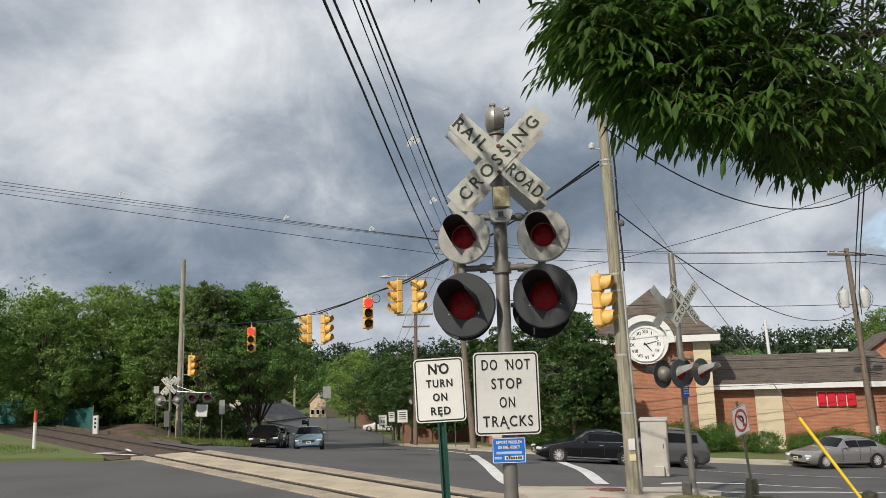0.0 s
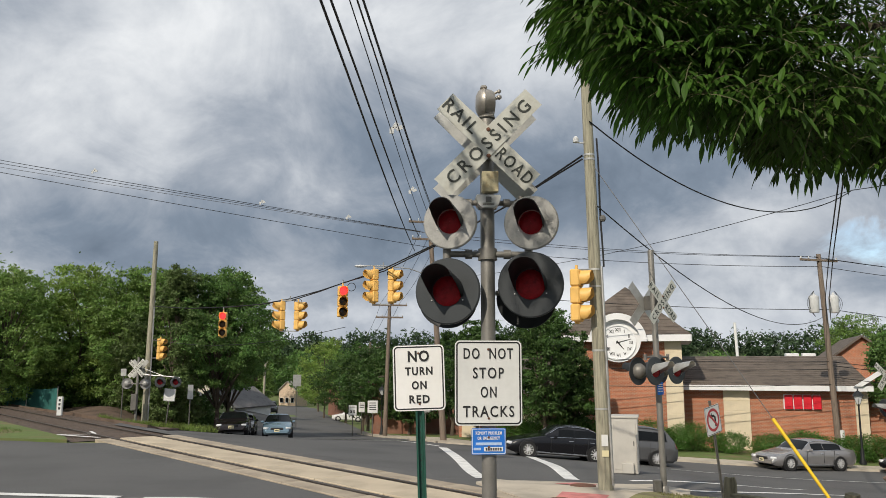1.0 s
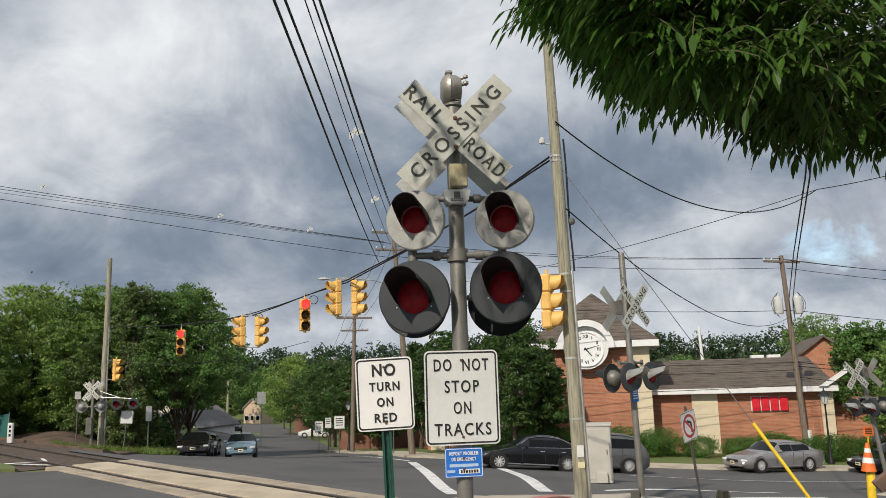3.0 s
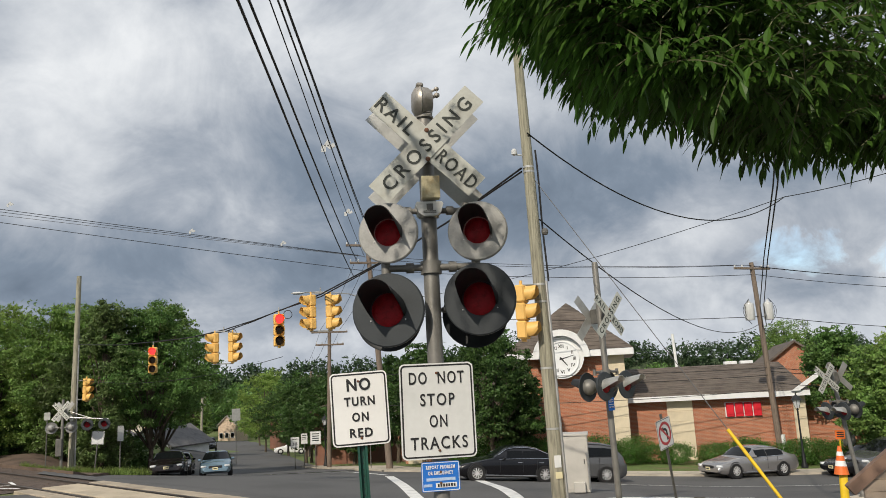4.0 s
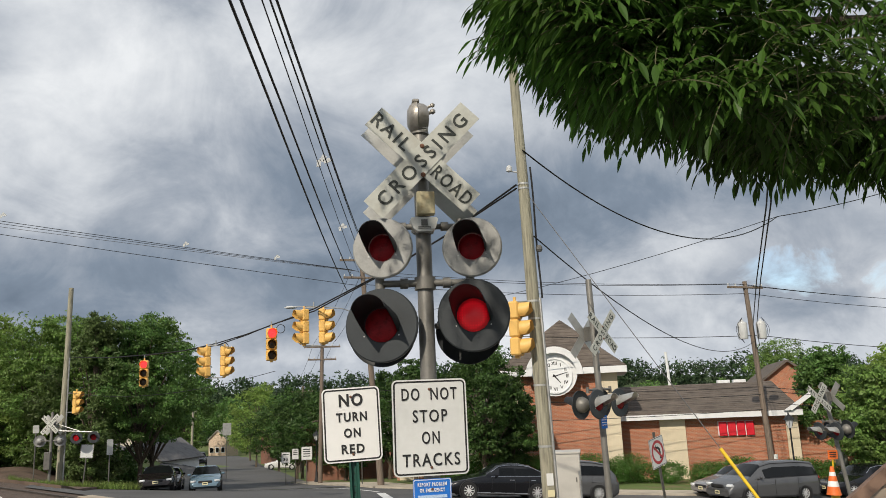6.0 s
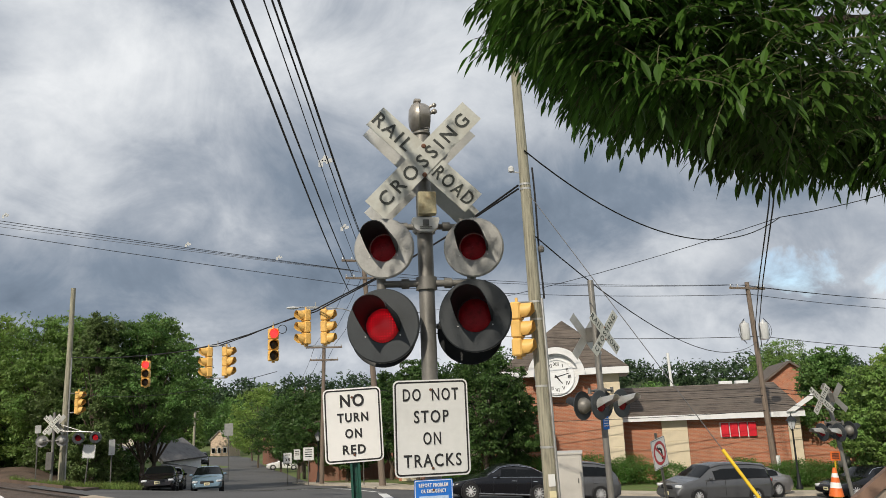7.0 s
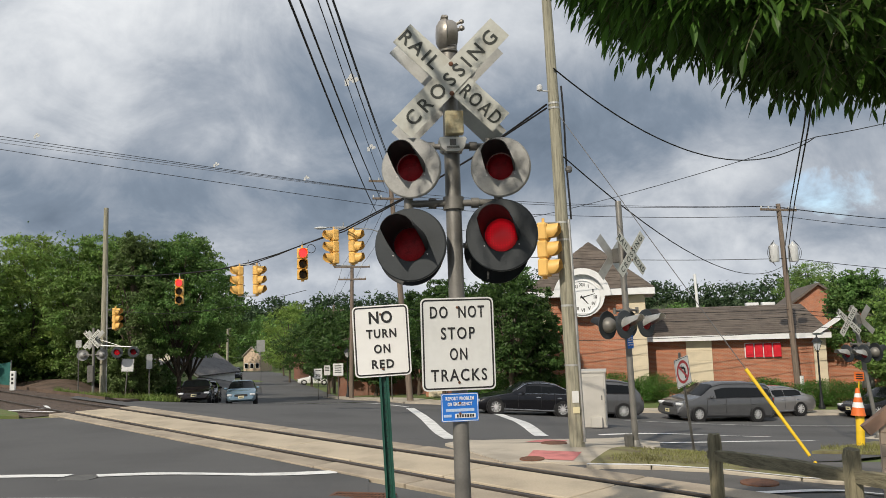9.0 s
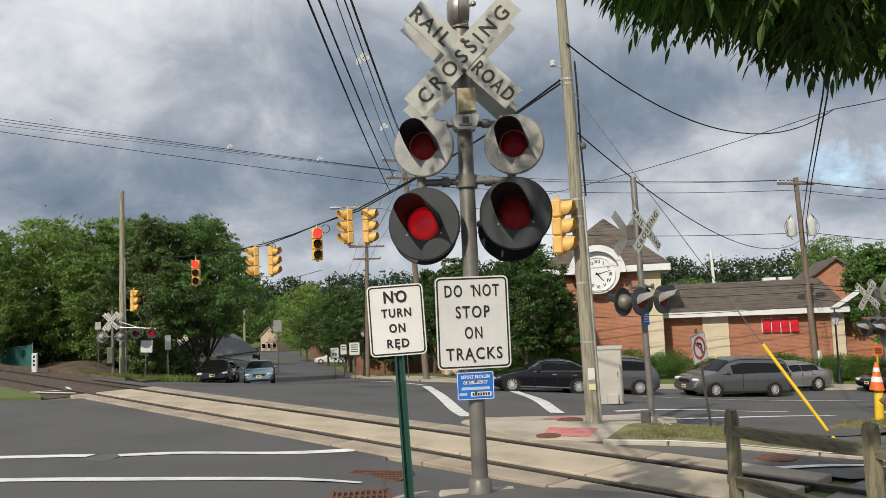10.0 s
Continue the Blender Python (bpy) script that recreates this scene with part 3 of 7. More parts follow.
def flash_light(parent, at, yaw, r, disc_mat, key="", hood=0.26, tilt=0.0, back=True, hood_mat=None, housing=None):
    """Round background with hooded red lens; faces -y turned by yaw."""
    m = Matrix.Translation(at) @ Matrix.Rotation(radians(yaw), 4, "Z") @ Matrix.Rotation(radians(tilt), 4, "X") @ Matrix.Rotation(radians(90), 4, "X")
    rl = 0.138 if r > 0.25 else 0.112
    bm = bmesh.new()      # dished ring, local +z looks out
    lathe(bm, [(rl, 0.0), (r - 0.01, 0.0), (r, -0.008), (r, -0.03), (r - 0.012, -0.02), (rl, -0.014), (rl, 0.0)], 40, close=False)
    light = part("light", bm, disc_mat, parent, "round light background with a hooded red lens", True)
    light.matrix_basis = m
    bm = bmesh.new()
    seg, n = 30, 8
    rings = []
    for k in range(n + 1):
        z = hood * k / n
        rr = rl + 0.006 - 0.01 * k / n
        reach = radians(114 - 40 * (k / n))
        rings.append([(bm.verts.new((rr * math.sin(a), rr * math.cos(a) + 0.16 * z, z)), bm.verts.new(((rr - 0.005) * math.sin(a), (rr - 0.005) * math.cos(a) + 0.16 * z, z)))
                      for a in [-reach + 2 * reach * i / seg for i in range(seg + 1)]])
    for a, b in zip(rings, rings[1:]):
        for i in range(seg):
            bm.faces.new((a[i][0], a[i + 1][0], b[i + 1][0], b[i][0]))
            bm.faces.new((a[i + 1][1], a[i][1], b[i][1], b[i + 1][1]))
    for i in range(seg):
        bm.faces.new((rings[-1][i][0], rings[-1][i + 1][0], rings[-1][i + 1][1], rings[-1][i][1]))
    part("hood", bm, hood_mat or BLACK_PAINT, light, "pale visor" if hood_mat else "black visor", True)
    bm = bmesh.new()
    prof = [(rl - 0.008, 0.0), (rl - 0.02, 0.012), (rl * 0.6, 0.024), (0.001, 0.03)]
    lathe(bm, prof, 28, close=False)
    lathe(bm, [(0.001, -0.03), (rl * 0.6, -0.024), (rl - 0.02, -0.012), (rl - 0.008, 0.0)], 28, close=False)
    bmesh.ops.recalc_face_normals(bm, faces=bm.faces[:])
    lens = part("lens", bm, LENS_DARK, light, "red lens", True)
    # one face dark, one glowing, so that turning the disc imitates flashing
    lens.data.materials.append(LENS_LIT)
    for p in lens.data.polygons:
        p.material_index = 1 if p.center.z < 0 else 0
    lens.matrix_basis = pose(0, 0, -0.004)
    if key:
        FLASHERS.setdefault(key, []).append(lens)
    if back:
        bm = bmesh.new()
        lathe(bm, [(rl + 0.02, -0.012), (rl + 0.025, -0.07), (rl * 0.85, -0.15), (rl * 0.45, -0.19), (0.01, -0.195)], 24)
        part("housing", bm, housing or disc_mat, light, "rounded lamp housing", True)
    for a in (90, 210, 330):
        bm = bmesh.new()
        tube(bm, (1.15 * rl * math.cos(radians(a)), 1.15 * rl * math.sin(radians(a)), 0), (1.15 * rl * math.cos(radians(a)), 1.15 * rl * math.sin(radians(a)), 0.008), 0.006, seg=6)
        part("screw", bm, ALU, light)
    return light


def blade(parent, name, angle, z, y, texts, material, ink, length=1.15, width=0.205):
    bm = bmesh.new()
    prism(bm, [(-length / 2, -width / 2), (length / 2, -width / 2), (length / 2, width / 2), (-length / 2, width / 2)], -0.0015, 0.0015)
    b = part(name, bm, material, parent)
    b.matrix_basis = Matrix.Translation((0, y, z)) @ Matrix.Rotation(radians(-angle), 4, "Y")
    for text, x, w in texts:
        words(text, 0.16, ink, b, (x, -0.004, 0), "letter", spacing=1.25 if len(text) < 6 else 1.4, width=w, bold=0.0015)
    return b


def sign_plate(parent, name, w, h, at, yaw, face, lines, border=True, r=0.04, ink=None, label="", weight=0.03):
    bm = bmesh.new()
    prism(bm, rounded(w, h, r), 0, 0.003)
    s = part(name, bm, face, parent, label)
    s.matrix_basis = Matrix.Translation(at) @ Matrix.Rotation(radians(yaw), 4, "Z")
    ink = ink or INK
    if border:
        bm = bmesh.new()
        o, i = rounded(w - 0.022, h - 0.022, r - 0.008), rounded(w - 0.046, h - 0.046, r - 0.018)
        a, b = [bm.verts.new((x, -0.002, z)) for x, z in o], [bm.verts.new((x, -0.002, z)) for x, z in i]
        for k in range(len(o)):
            bm.faces.new((a[k], a[(k + 1) % len(o)], b[(k + 1) % len(o)], b[k]))
        part("border", bm, ink, s)
    for text, z, size, width in lines:
        words(text, size, ink, s, (0, -0.003, z), "letter", spacing=1.22, width=width, bold=size * weight)
    for z in (h / 2 - 0.075, -h / 2 + 0.06):
        bm = bmesh.new()
        lathe(bm, [(0.011, 0), (0.009, 0.006), (0.001, 0.008)], 8, Matrix.Translation((0, -0.003, z)) @ Matrix.Rotation(radians(90), 4, "X"))
        part("bolt", bm, RUST, s)
    return s


def crossing_mast(name, m, label, height, z_buck, buck_yaw=0.0, apart=0.15):
    t = thing(name, m, label, "crossing signal", "railway crossing signals")
    bm = bmesh.new()
    lathe(bm, [(0.063, 0.0), (0.063, height - 0.03), (0.055, height)], 20)
    part("mast", bm, MAST, t, "grey steel mast", True)
    bm = bmesh.new()
    lathe(bm, [(0.14, 0.0), (0.14, 0.02), (0.095, 0.03), (0.085, 0.13), (0.066, 0.15)], 20)
    part("base", bm, MAST, t, smooth=True)
    bm = bmesh.new()
    box(bm, (0.62, 0.62, 0.5), (0, 0, -0.246), bevel=0.02)
    part("footing", bm, CONCRETE, t)
    buck = Matrix.Rotation(radians(buck_yaw), 4, "Z")
    holder = bmesh.new()
    box(holder, (0.06, 2 * apart - 0.01, 0.30), (0, 0.0, z_buck), bevel=0.01)
    hub = part("bracket", holder, STEEL_DULL, t)
    hub.matrix_basis = buck
    blade(hub, "blade", -43.6, z_buck, -apart, [("RAIL", -0.335, 0.37), ("ROAD", 0.318, 0.38)], BUCK_WHITE, BUCK_INK, 1.06)
    blade(hub, "blade", 45.8, z_buck, -apart - 0.006, [("CROSSING", 0.0, 1.0)], BUCK_WHITE, BUCK_INK, 1.16)
    for a, y in ((-45, apart + 0.01), (45, apart + 0.016)):
        blade(hub, "back_blade", a, z_buck - 0.02, y, [], ALU, INK)
    for z in (0.11, -0.13):
        bm = bmesh.new()
        lathe(bm, [(0.02, 0), (0.016, 0.008), (0.002, 0.012)], 10, Matrix.Translation((0.0, -apart - 0.009, z_buck + z)) @ Matrix.Rotation(radians(90), 4, "X"))
        part("bolt", bm, RUST, hub)
    return t


def cross_arm(t, z, half, y=0.0, yaw=0.0, r=0.024):
    bm = bmesh.new()
    tube(bm, (-half, y, z), (half, y, z), r, r, 12)
    lathe(bm, [(0.085, z - 0.05), (0.085, z + 0.05)], 16)
    for s in (-1, 1):
        tube(bm, (s * half, y, z - 0.06), (s * half, y, z + 0.06), r * 1.3, r * 1.3, 10)
        tube(bm, (s * 0.14, y, z), (s * 0.2, y, z), r * 1.5, r * 1.5, 10)
    ob = part("cross_arm", bm, MAST, t, smooth=True)
    ob.matrix_basis = Matrix.Rotation(radians(yaw), 4, "Z")
    return ob


def near_signal():
    t = crossing_mast("crossing_signal", pose(0.59, 7.42, 0.085), "tall steel railway crossing signal with crossbuck, bell and red lights", 3.70, 3.44)
    # bell on the top: gong to one side, rounded works case to the other
    bm = bmesh.new()
    lathe(bm, [(0.052, 3.60), (0.052, 3.69), (0.075, 3.70), (0.075, 3.715), (0.045, 3.72)], 16)
    part("bell_collar", bm, MAST, t, smooth=True)
    bm = bmesh.new()
    lathe(bm, [(0.012, -0.055), (0.07, -0.052), (0.112, -0.03), (0.132, 0.0), (0.138, 0.022), (0.13, 0.03), (0.11, 0.028)], 28, Matrix.Translation((-0.045, 0.0, 3.845)) @ Matrix.Rotation(radians(-90), 4, "Y") @ Matrix.Rotation(radians(180), 4, "X"))
    part("bell", bm, BELL, t, "round steel warning bell", True)
    bm = bmesh.new()
    lathe(bm, [(0.03, -0.02), (0.115, -0.018), (0.128, 0.0), (0.122, 0.05), (0.10, 0.085), (0.04, 0.095)], 20, Matrix.Translation((-0.015, 0, 3.845)) @ Matrix.Rotation(radians(90), 4, "Y"))
    box(bm, (0.10, 0.12, 0.07), (0.015, 0, 3.74), bevel=0.015)
    box(bm, (0.06, 0.10, 0.035), (-0.03, -0.03, 3.975), bevel=0.012)
    part("bell_case", bm, BELL, t, smooth=True)
    for z, r in ((3.93, 0.020), (3.875, 0.024)):
        bm = bmesh.new()
        tube(bm, (0.06, -0.05, z - 0.012), (0.105, -0.06, z + 0.008), r * 0.6, r * 0.6, 8)
        lathe(bm, [(0.004, -r), (r, -r * 0.4), (r, r * 0.4), (0.004, r)], 10, Matrix.Translation((0.108, -0.06, z + 0.008)))
        part("knob", bm, BELL, t, smooth=True)
    bm = bmesh.new()
    box(bm, (0.06, 0.01, 0.025), (0.02, -0.064, 3.745), bevel=0.003)
    part("latch", bm, STEEL_DULL, t)
    # pale box and round cap below the crossbuck
    bm = bmesh.new()
    box(bm, (0.145, 0.08, 0.185), (0.015, -0.1, 3.085), bevel=0.006)
    part("junction_box", bm, mat("rust-stained cream paint", (0.50, 0.44, 0.28), 0.6, vary=0.3, scale=7, color2=(0.42, 0.26, 0.10)), t, "cream box with rust stains")
    bm = bmesh.new()
    prism(bm, [(-0.11, 0.04), (-0.09, -0.03), (-0.05, -0.06), (0.05, -0.06), (0.09, -0.03), (0.11, 0.04), (0.10, 0.055), (-0.10, 0.055)], -0.12, 0.06)
    cap = part("junction_cap", bm, ALU, t)
    cap.location = (0, 0, 2.915)
    bm = bmesh.new()
    box(bm, (0.05, 0.004, 0.05), (0, -0.1225, 0.012))
    part("emblem", bm, STEEL_DULL, cap)
    for z in (-0.022, -0.034):
        bm = bmesh.new()
        box(bm, (0.1, 0.003, 0.006), (0, -0.1225, z))
        part("lettering_bar", bm, STEEL_DULL, cap)
    cross_arm(t, 2.915, 0.30, -0.02, 0)
    cross_arm(t, 2.455, 0.36, -0.02, 0, 0.028)
    for x in (-0.34, 0.37):
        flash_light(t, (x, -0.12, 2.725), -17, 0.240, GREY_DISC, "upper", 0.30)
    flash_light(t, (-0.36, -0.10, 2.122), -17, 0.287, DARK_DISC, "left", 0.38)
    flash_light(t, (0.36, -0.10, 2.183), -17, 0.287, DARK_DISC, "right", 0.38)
    for x in (-0.33, 0.39):
        flash_light(t, (x, 0.36, 2.10), 167, 0.275, BLACK_PAINT, "", 0.27)
    for x in (-0.35, 0.37):
        for a, b, r in (((x, 0.0, 2.38), (x, 0.0, 2.47), 0.03), ((x, -0.02, 2.87), (x, -0.02, 2.95), 0.03), ((x * 0.2, 0.04, 2.12), (x, 0.1, 2.12), 0.022)):
            bm = bmesh.new()
            tube(bm, a, b, r, r, 10)
            part("lamp_hanger", bm, STEEL_DULL, t, smooth=True)
    sign_plate(t, "stop_sign_plate", 0.572, 0.710, (-0.010, -0.10, 1.345), 3, SIGN_WHITE,
               [("DO  NOT", 0.245, 0.128, 0.425), ("STOP", 0.082, 0.128, 0.265), ("ON", -0.078, 0.128, 0.135), ("TRACKS", -0.238, 0.128, 0.435)], label="white do not stop on tracks sign", weight=0.012)
    s = sign_plate(t, "blue_plate", 0.29, 0.215, (-0.01, -0.085, 0.86), 3, SIGN_BLUE,
                   [("REPORT PROBLEM", 0.068, 0.036, 0.22), ("OR EMERGENCY", 0.026, 0.036, 0.19)], border=False, r=0.012, ink=SIGN_WHITE_NEW, label="blue emergency notice plate")
    for x, z, w, h in ((0.0, -0.02, 0.22, 0.022), (-0.098, -0.062, 0.06, 0.02)):
        bm = bmesh.new()
        box(bm, (w, 0.002, h), (x, -0.002, z))
        part("lettering_bar", bm, mat("pale blue ink", (0.45, 0.58, 0.78), 0.5, vary=0.2, scale=200, bump=0), s)
    bm = bmesh.new()
    box(bm, (0.16, 0.002, 0.034), (0.04, -0.002, -0.064))
    part("number_label", bm, SIGN_WHITE_NEW, s)
    bm = bmesh.new()
    for k in range(7):
        box(bm, (0.014, 0.001, 0.022), (0.04 - 0.06 + 0.02 * k, -0.0045, -0.064))
    part("number_bar", bm, INK, s)
    bm = bmesh.new()
    o, i = rounded(0.282, 0.207, 0.012), rounded(0.272, 0.197, 0.009)
    a, b = [bm.verts.new((x, -0.0018, z)) for x, z in o], [bm.verts.new((x, -0.0018, z)) for x, z in i]
    for k in range(len(o)):
        bm.faces.new((a[k], a[(k + 1) % len(o)], b[(k + 1) % len(o)], b[k]))
    part("border", bm, SIGN_WHITE_NEW, s)
    return t


near_signal()


def channel_post(t, length, material, name="post"):
    """Perforated U-channel post."""
    bm = bmesh.new()
    prof = [(-0.04, 0.0), (-0.022, 0.0), (-0.016, 0.03), (0.016, 0.03), (0.022, 0.0), (0.04, 0.0), (0.04, 0.004), (0.025, 0.004), (0.018, 0.034), (-0.018, 0.034), (-0.025, 0.004), (-0.04, 0.004)]
    a, b = [bm.verts.new((x, y, -0.3)) for x, y in prof], [bm.verts.new((x, y, length)) for x, y in prof]
    k = len(prof)
    for i in range(k):
        bm.faces.new((a[i], a[(i + 1) % k], b[(i + 1) % k], b[i]))
    bm.faces.new(b)
    p = part(name, bm, material, t, "perforated steel post")
    bm = bmesh.new()
    for i in range(int(length / 0.05)):
        z = 0.04 + i * 0.05
        lathe(bm, [(0.0055, 0), (0.0055, 0.002)], 6, Matrix.Translation((0, 0.029, z)) @ Matrix.Rotation(radians(90), 4, "X"))
    part("punched_hole", bm, INK, p)["kind"] = "stuff"
    return p


def no_turn_sign():
    t = thing("traffic_sign", pose(0.047, 7.86, land(0.047, 7.86), 0, -2.0, 0), "white no turn on red sign on a green steel post", "traffic sign", "traffic signs")
    channel_post(t, 1.75 - land(0.047, 7.86), GREEN_POST)
    sign_plate(t, "sign_plate", 0.470, 0.590, (0.0, -0.012, 1.465 - land(0.047, 7.86)), -3, SIGN_WHITE_NEW,
               [("NO", 0.195, 0.135, 0.195), ("TURN", 0.060, 0.098, 0.25), ("ON", -0.066, 0.098, 0.135), ("RED", -0.192, 0.098, 0.185)])


no_turn_sign()

# ---- supermarket with clock tower ----
BX = Vector((0.951, -0.309))      # along the front
BY = Vector((0.309, 0.951))       # away from the street
STORE = Matrix(((BX.x, BY.x, 0, 12.25), (BX.y, BY.y, 0, 46.0), (0, 0, 1, -3.3), (0, 0, 0, 1)))


def wall_run(parent, name, x0, x1, y0, y1, z0, z1, material, label=""):
    bm = bmesh.new()
    box(bm, (x1 - x0, y1 - y0, z1 - z0), ((x0 + x1) / 2, (y0 + y1) / 2, (z0 + z1) / 2))
    return part(name, bm, material, parent, label)


def stone_column(parent, x0, x1, y, z0, z1):
    """Cream blocks one on another, joints recessed."""
    core = wall_run(parent, "pilaster", x0 + 0.015, x1 - 0.015, y + 0.015, y + 0.3, z0, z1, STONE, "cream block pilaster")
    n = round((z1 - z0) / 0.62)
    h = (z1 - z0) / n
    bm = bmesh.new()
    box(bm, (x1 - x0, 0.2, h - 0.02), bevel=0.008)
    me = None
    for i in range(n):
        if me is None:
            ob = part("block", bm, STONE, core)
            me = ob.data
        else:
            ob = new("block", me)
            ob.parent = core
        ob.location = ((x0 + x1) / 2, y + 0.1, z0 + h * (i + 0.5))


def shingled(parent, name, quad, rows, material):
    """Roof face with stepped shingle courses; quad: eave left, eave right, ridge right, ridge left."""
    a, b, c, d = [Vector(q) for q in quad]
    nrm = (b - a).cross(d - a).normalized()
    bm = bmesh.new()
    for i in range(rows):
        t0, t1 = i / rows, (i + 1.05) / rows
        p, q, r, s = a.lerp(d, t0), b.lerp(c, t0), b.lerp(c, min(1, t1)), a.lerp(d, min(1, t1))
        k = max(1, int((q - p).length / 0.9))
        for j in range(k):
            u0, u1 = j / k, (j + 1) / k
            vs = [bm.verts.new(v) for v in (p.lerp(q, u0) + nrm * 0.03, p.lerp(q, u1) + nrm * 0.03, s.lerp(r, u1) + nrm * 0.012, s.lerp(r, u0) + nrm * 0.012)]
            bm.faces.new(vs)
            lo = [bm.verts.new(v) for v in (p.lerp(q, u0), p.lerp(q, u1))]
            bm.faces.new((lo[0], lo[1], vs[1], vs[0]))
    deck_bm = bmesh.new()
    base = [deck_bm.verts.new(v - nrm * 0.01) for v in (a, b, c, d)]
    if (c - d).length < 1e-4:
        deck_bm.faces.new(base[:3])
    else:
        deck_bm.faces.new(base)
    slope = part(name, deck_bm, material, parent, "brown shingle roof slope")
    courses = part("shingles", bm, material, slope)
    courses["kind"] = "stuff"
    return slope


def supermarket():
    t = thing("supermarket", STORE, "red brick supermarket with a clock tower and brown shingle roofs", "building")
    E, R = 3.57, 5.25          # eave and ridge of the low wings
    # tower, front at y = 0
    w, H = 3.2, 6.55
    wall_run(t, "tower_wall", -w + 0.02, w - 0.02, 0.05, 6.4, -1.2, H, BRICK, "red brick tower")
    for x0, x1 in ((-w, -w + 0.85), (w - 0.95, w)):
        stone_column(t, x0, x1, -0.02, -0.8, H - 0.05)
    ev = w + 0.55
    for nm, a, b in (("front", (-ev, -0.55), (ev, -0.55)), ("right", (ev, -0.55), (ev, 6.95)), ("left", (-ev, 6.95), (-ev, -0.55))):
        shingled(t, "tower_roof", [(a[0], a[1], H + 0.2), (b[0], b[1], H + 0.2), (0, 3.2, H + 3.35), (0, 3.2, H + 3.35)], 14, SHINGLE)
    bm = bmesh.new()
    shingle_back = [bm.verts.new(v) for v in ((ev, 6.95, H + 0.2), (-ev, 6.95, H + 0.2), (0, 3.2, H + 3.35))]
    bm.faces.new(shingle_back)
    part("tower_roof", bm, SHINGLE, t)
    # fascia, broken by the arch over the clock
    for x0, x1 in ((-ev, -1.62 - 0.33), (1.62 - 0.33, ev)):
        wall_run(t, "fascia", x0, x1, -0.6, -0.05, H - 0.18, H + 0.19, TRIM_WHITE, "white fascia")
    wall_run(t, "fascia", ev - 0.55, ev + 0.05, -0.048, 6.9, H - 0.18, H + 0.19, TRIM_WHITE)
    wall_run(t, "fascia", -ev - 0.05, -ev + 0.55, -0.048, 6.9, H - 0.18, H + 0.19, TRIM_WHITE)
    bm = bmesh.new()
    n = 28
    ring = []
    for i in range(n + 1):
        a = math.pi * i / n
        ring.append([bm.verts.new((-0.33 + r * math.cos(a), y, 6.35 + r * math.sin(a))) for r, y in ((1.28, -0.97), (1.64, -0.97), (1.64, 0.3), (1.28, 0.3))])
    for p, q in zip(ring, ring[1:]):
        for k in range(4):
            bm.faces.new((p[k], p[(k + 1) % 4], q[(k + 1) % 4], q[k]))
    bmesh.ops.recalc_face_normals(bm, faces=bm.faces[:])
    part("clock_arch", bm, TRIM_WHITE, t, "white arched moulding", True)
    bm = bmesh.new()
    lathe(bm, [(0.001, 0.0), (1.29, 0.0)], 32, Matrix.Translation((-0.33, -0.65, 6.45)) @ Matrix.Rotation(radians(90), 4, "X"), close=False)
    bmesh.ops.recalc_face_normals(bm, faces=bm.faces[:])
    part("arch_backing", bm, TRIM_WHITE, t)
    bm = bmesh.new()
    prism(bm, [(-0.33 + 1.64 * math.cos(math.pi * i / 16), 6.4 + 1.64 * math.sin(math.pi * i / 16)) for i in range(17)], -0.62, 2.6)
    part("arch_roof", bm, SHINGLE, t, smooth=True)
    # clock
    C = Matrix.Translation((-0.33, -0.68, 6.30)) @ Matrix.Rotation(radians(90), 4, "X")
    bm = bmesh.new()
    lathe(bm, [(1.02, -0.1), (1.02, 0.05), (0.96, 0.05), (0.96, 0.0), (0.001, 0.0)], 40, C, close=False)
    clock = part("clock", bm, CLOCK_FACE, t, "large white clock with black Roman numerals", True)
    for i, num in enumerate("XII I II III IV V VI VII VIII IX X XI".split()):
        a = radians(30 * i)
        words(num, 0.27, INK, clock, (-0.33 + 0.74 * math.sin(a), -0.687, 6.30 + 0.74 * math.cos(a)), "numeral", depth=0.003, bold=0.006)
    for nm, ang, ln, wd in (("hour_pointer", 140, 0.52, 0.05), ("minute_pointer", 75, 0.78, 0.035)):
        bm = bmesh.new()
        prism(bm, [(-wd, -0.12), (wd, -0.12), (wd * 0.4, ln), (-wd * 0.4, ln)], -0.695, -0.69)
        h = part(nm, bm, INK, clock)
        h.matrix_basis = Matrix.Translation((-0.33, 0, 6.30)) @ Matrix.Rotation(radians(ang), 4, "Y")
    # right wing
    y = 2.05
    x1 = 13.05
    wall_run(t, "wall", w, x1, y, y + 14, -1.6, E, BRICK, "red brick wall")
    for a, b in ((5.45, 6.9), (x1 - 0.62, x1 + 0.05)):
        stone_column(t, a, b, y - 0.09, -1.2, E - 0.02)
    wall_run(t, "fascia", w - 0.3, x1 + 0.25, y - 0.62, y - 0.02, E, E + 0.3, TRIM_WHITE, "white fascia")
    shingled(t, "roof", [(w - 0.3, y - 0.6, E + 0.3), (x1 + 0.25, y - 0.6, E + 0.3), (x1 + 0.0, y + 5.5, R + 0.35), (w - 0.3, y + 5.5, R + 0.35)], 16, SHINGLE)
    wall_run(t, "roof_deck", w, x1, y + 5.45, y + 14, R - 0.2, R + 0.3, ROOF_GREY)
    # slanted gable return at the corner
    bm = bmesh.new()
    prism(bm, [(0, 0), (0.42, 0), (1.5, 0.72), (1.5, 1.0)], 0, 0.14)
    g = part("gable_board", bm, TRIM_WHITE, t, "white raking board")
    g.matrix_basis = Matrix.Translation((x1 - 0.75, y - 0.77, E + 0.28))
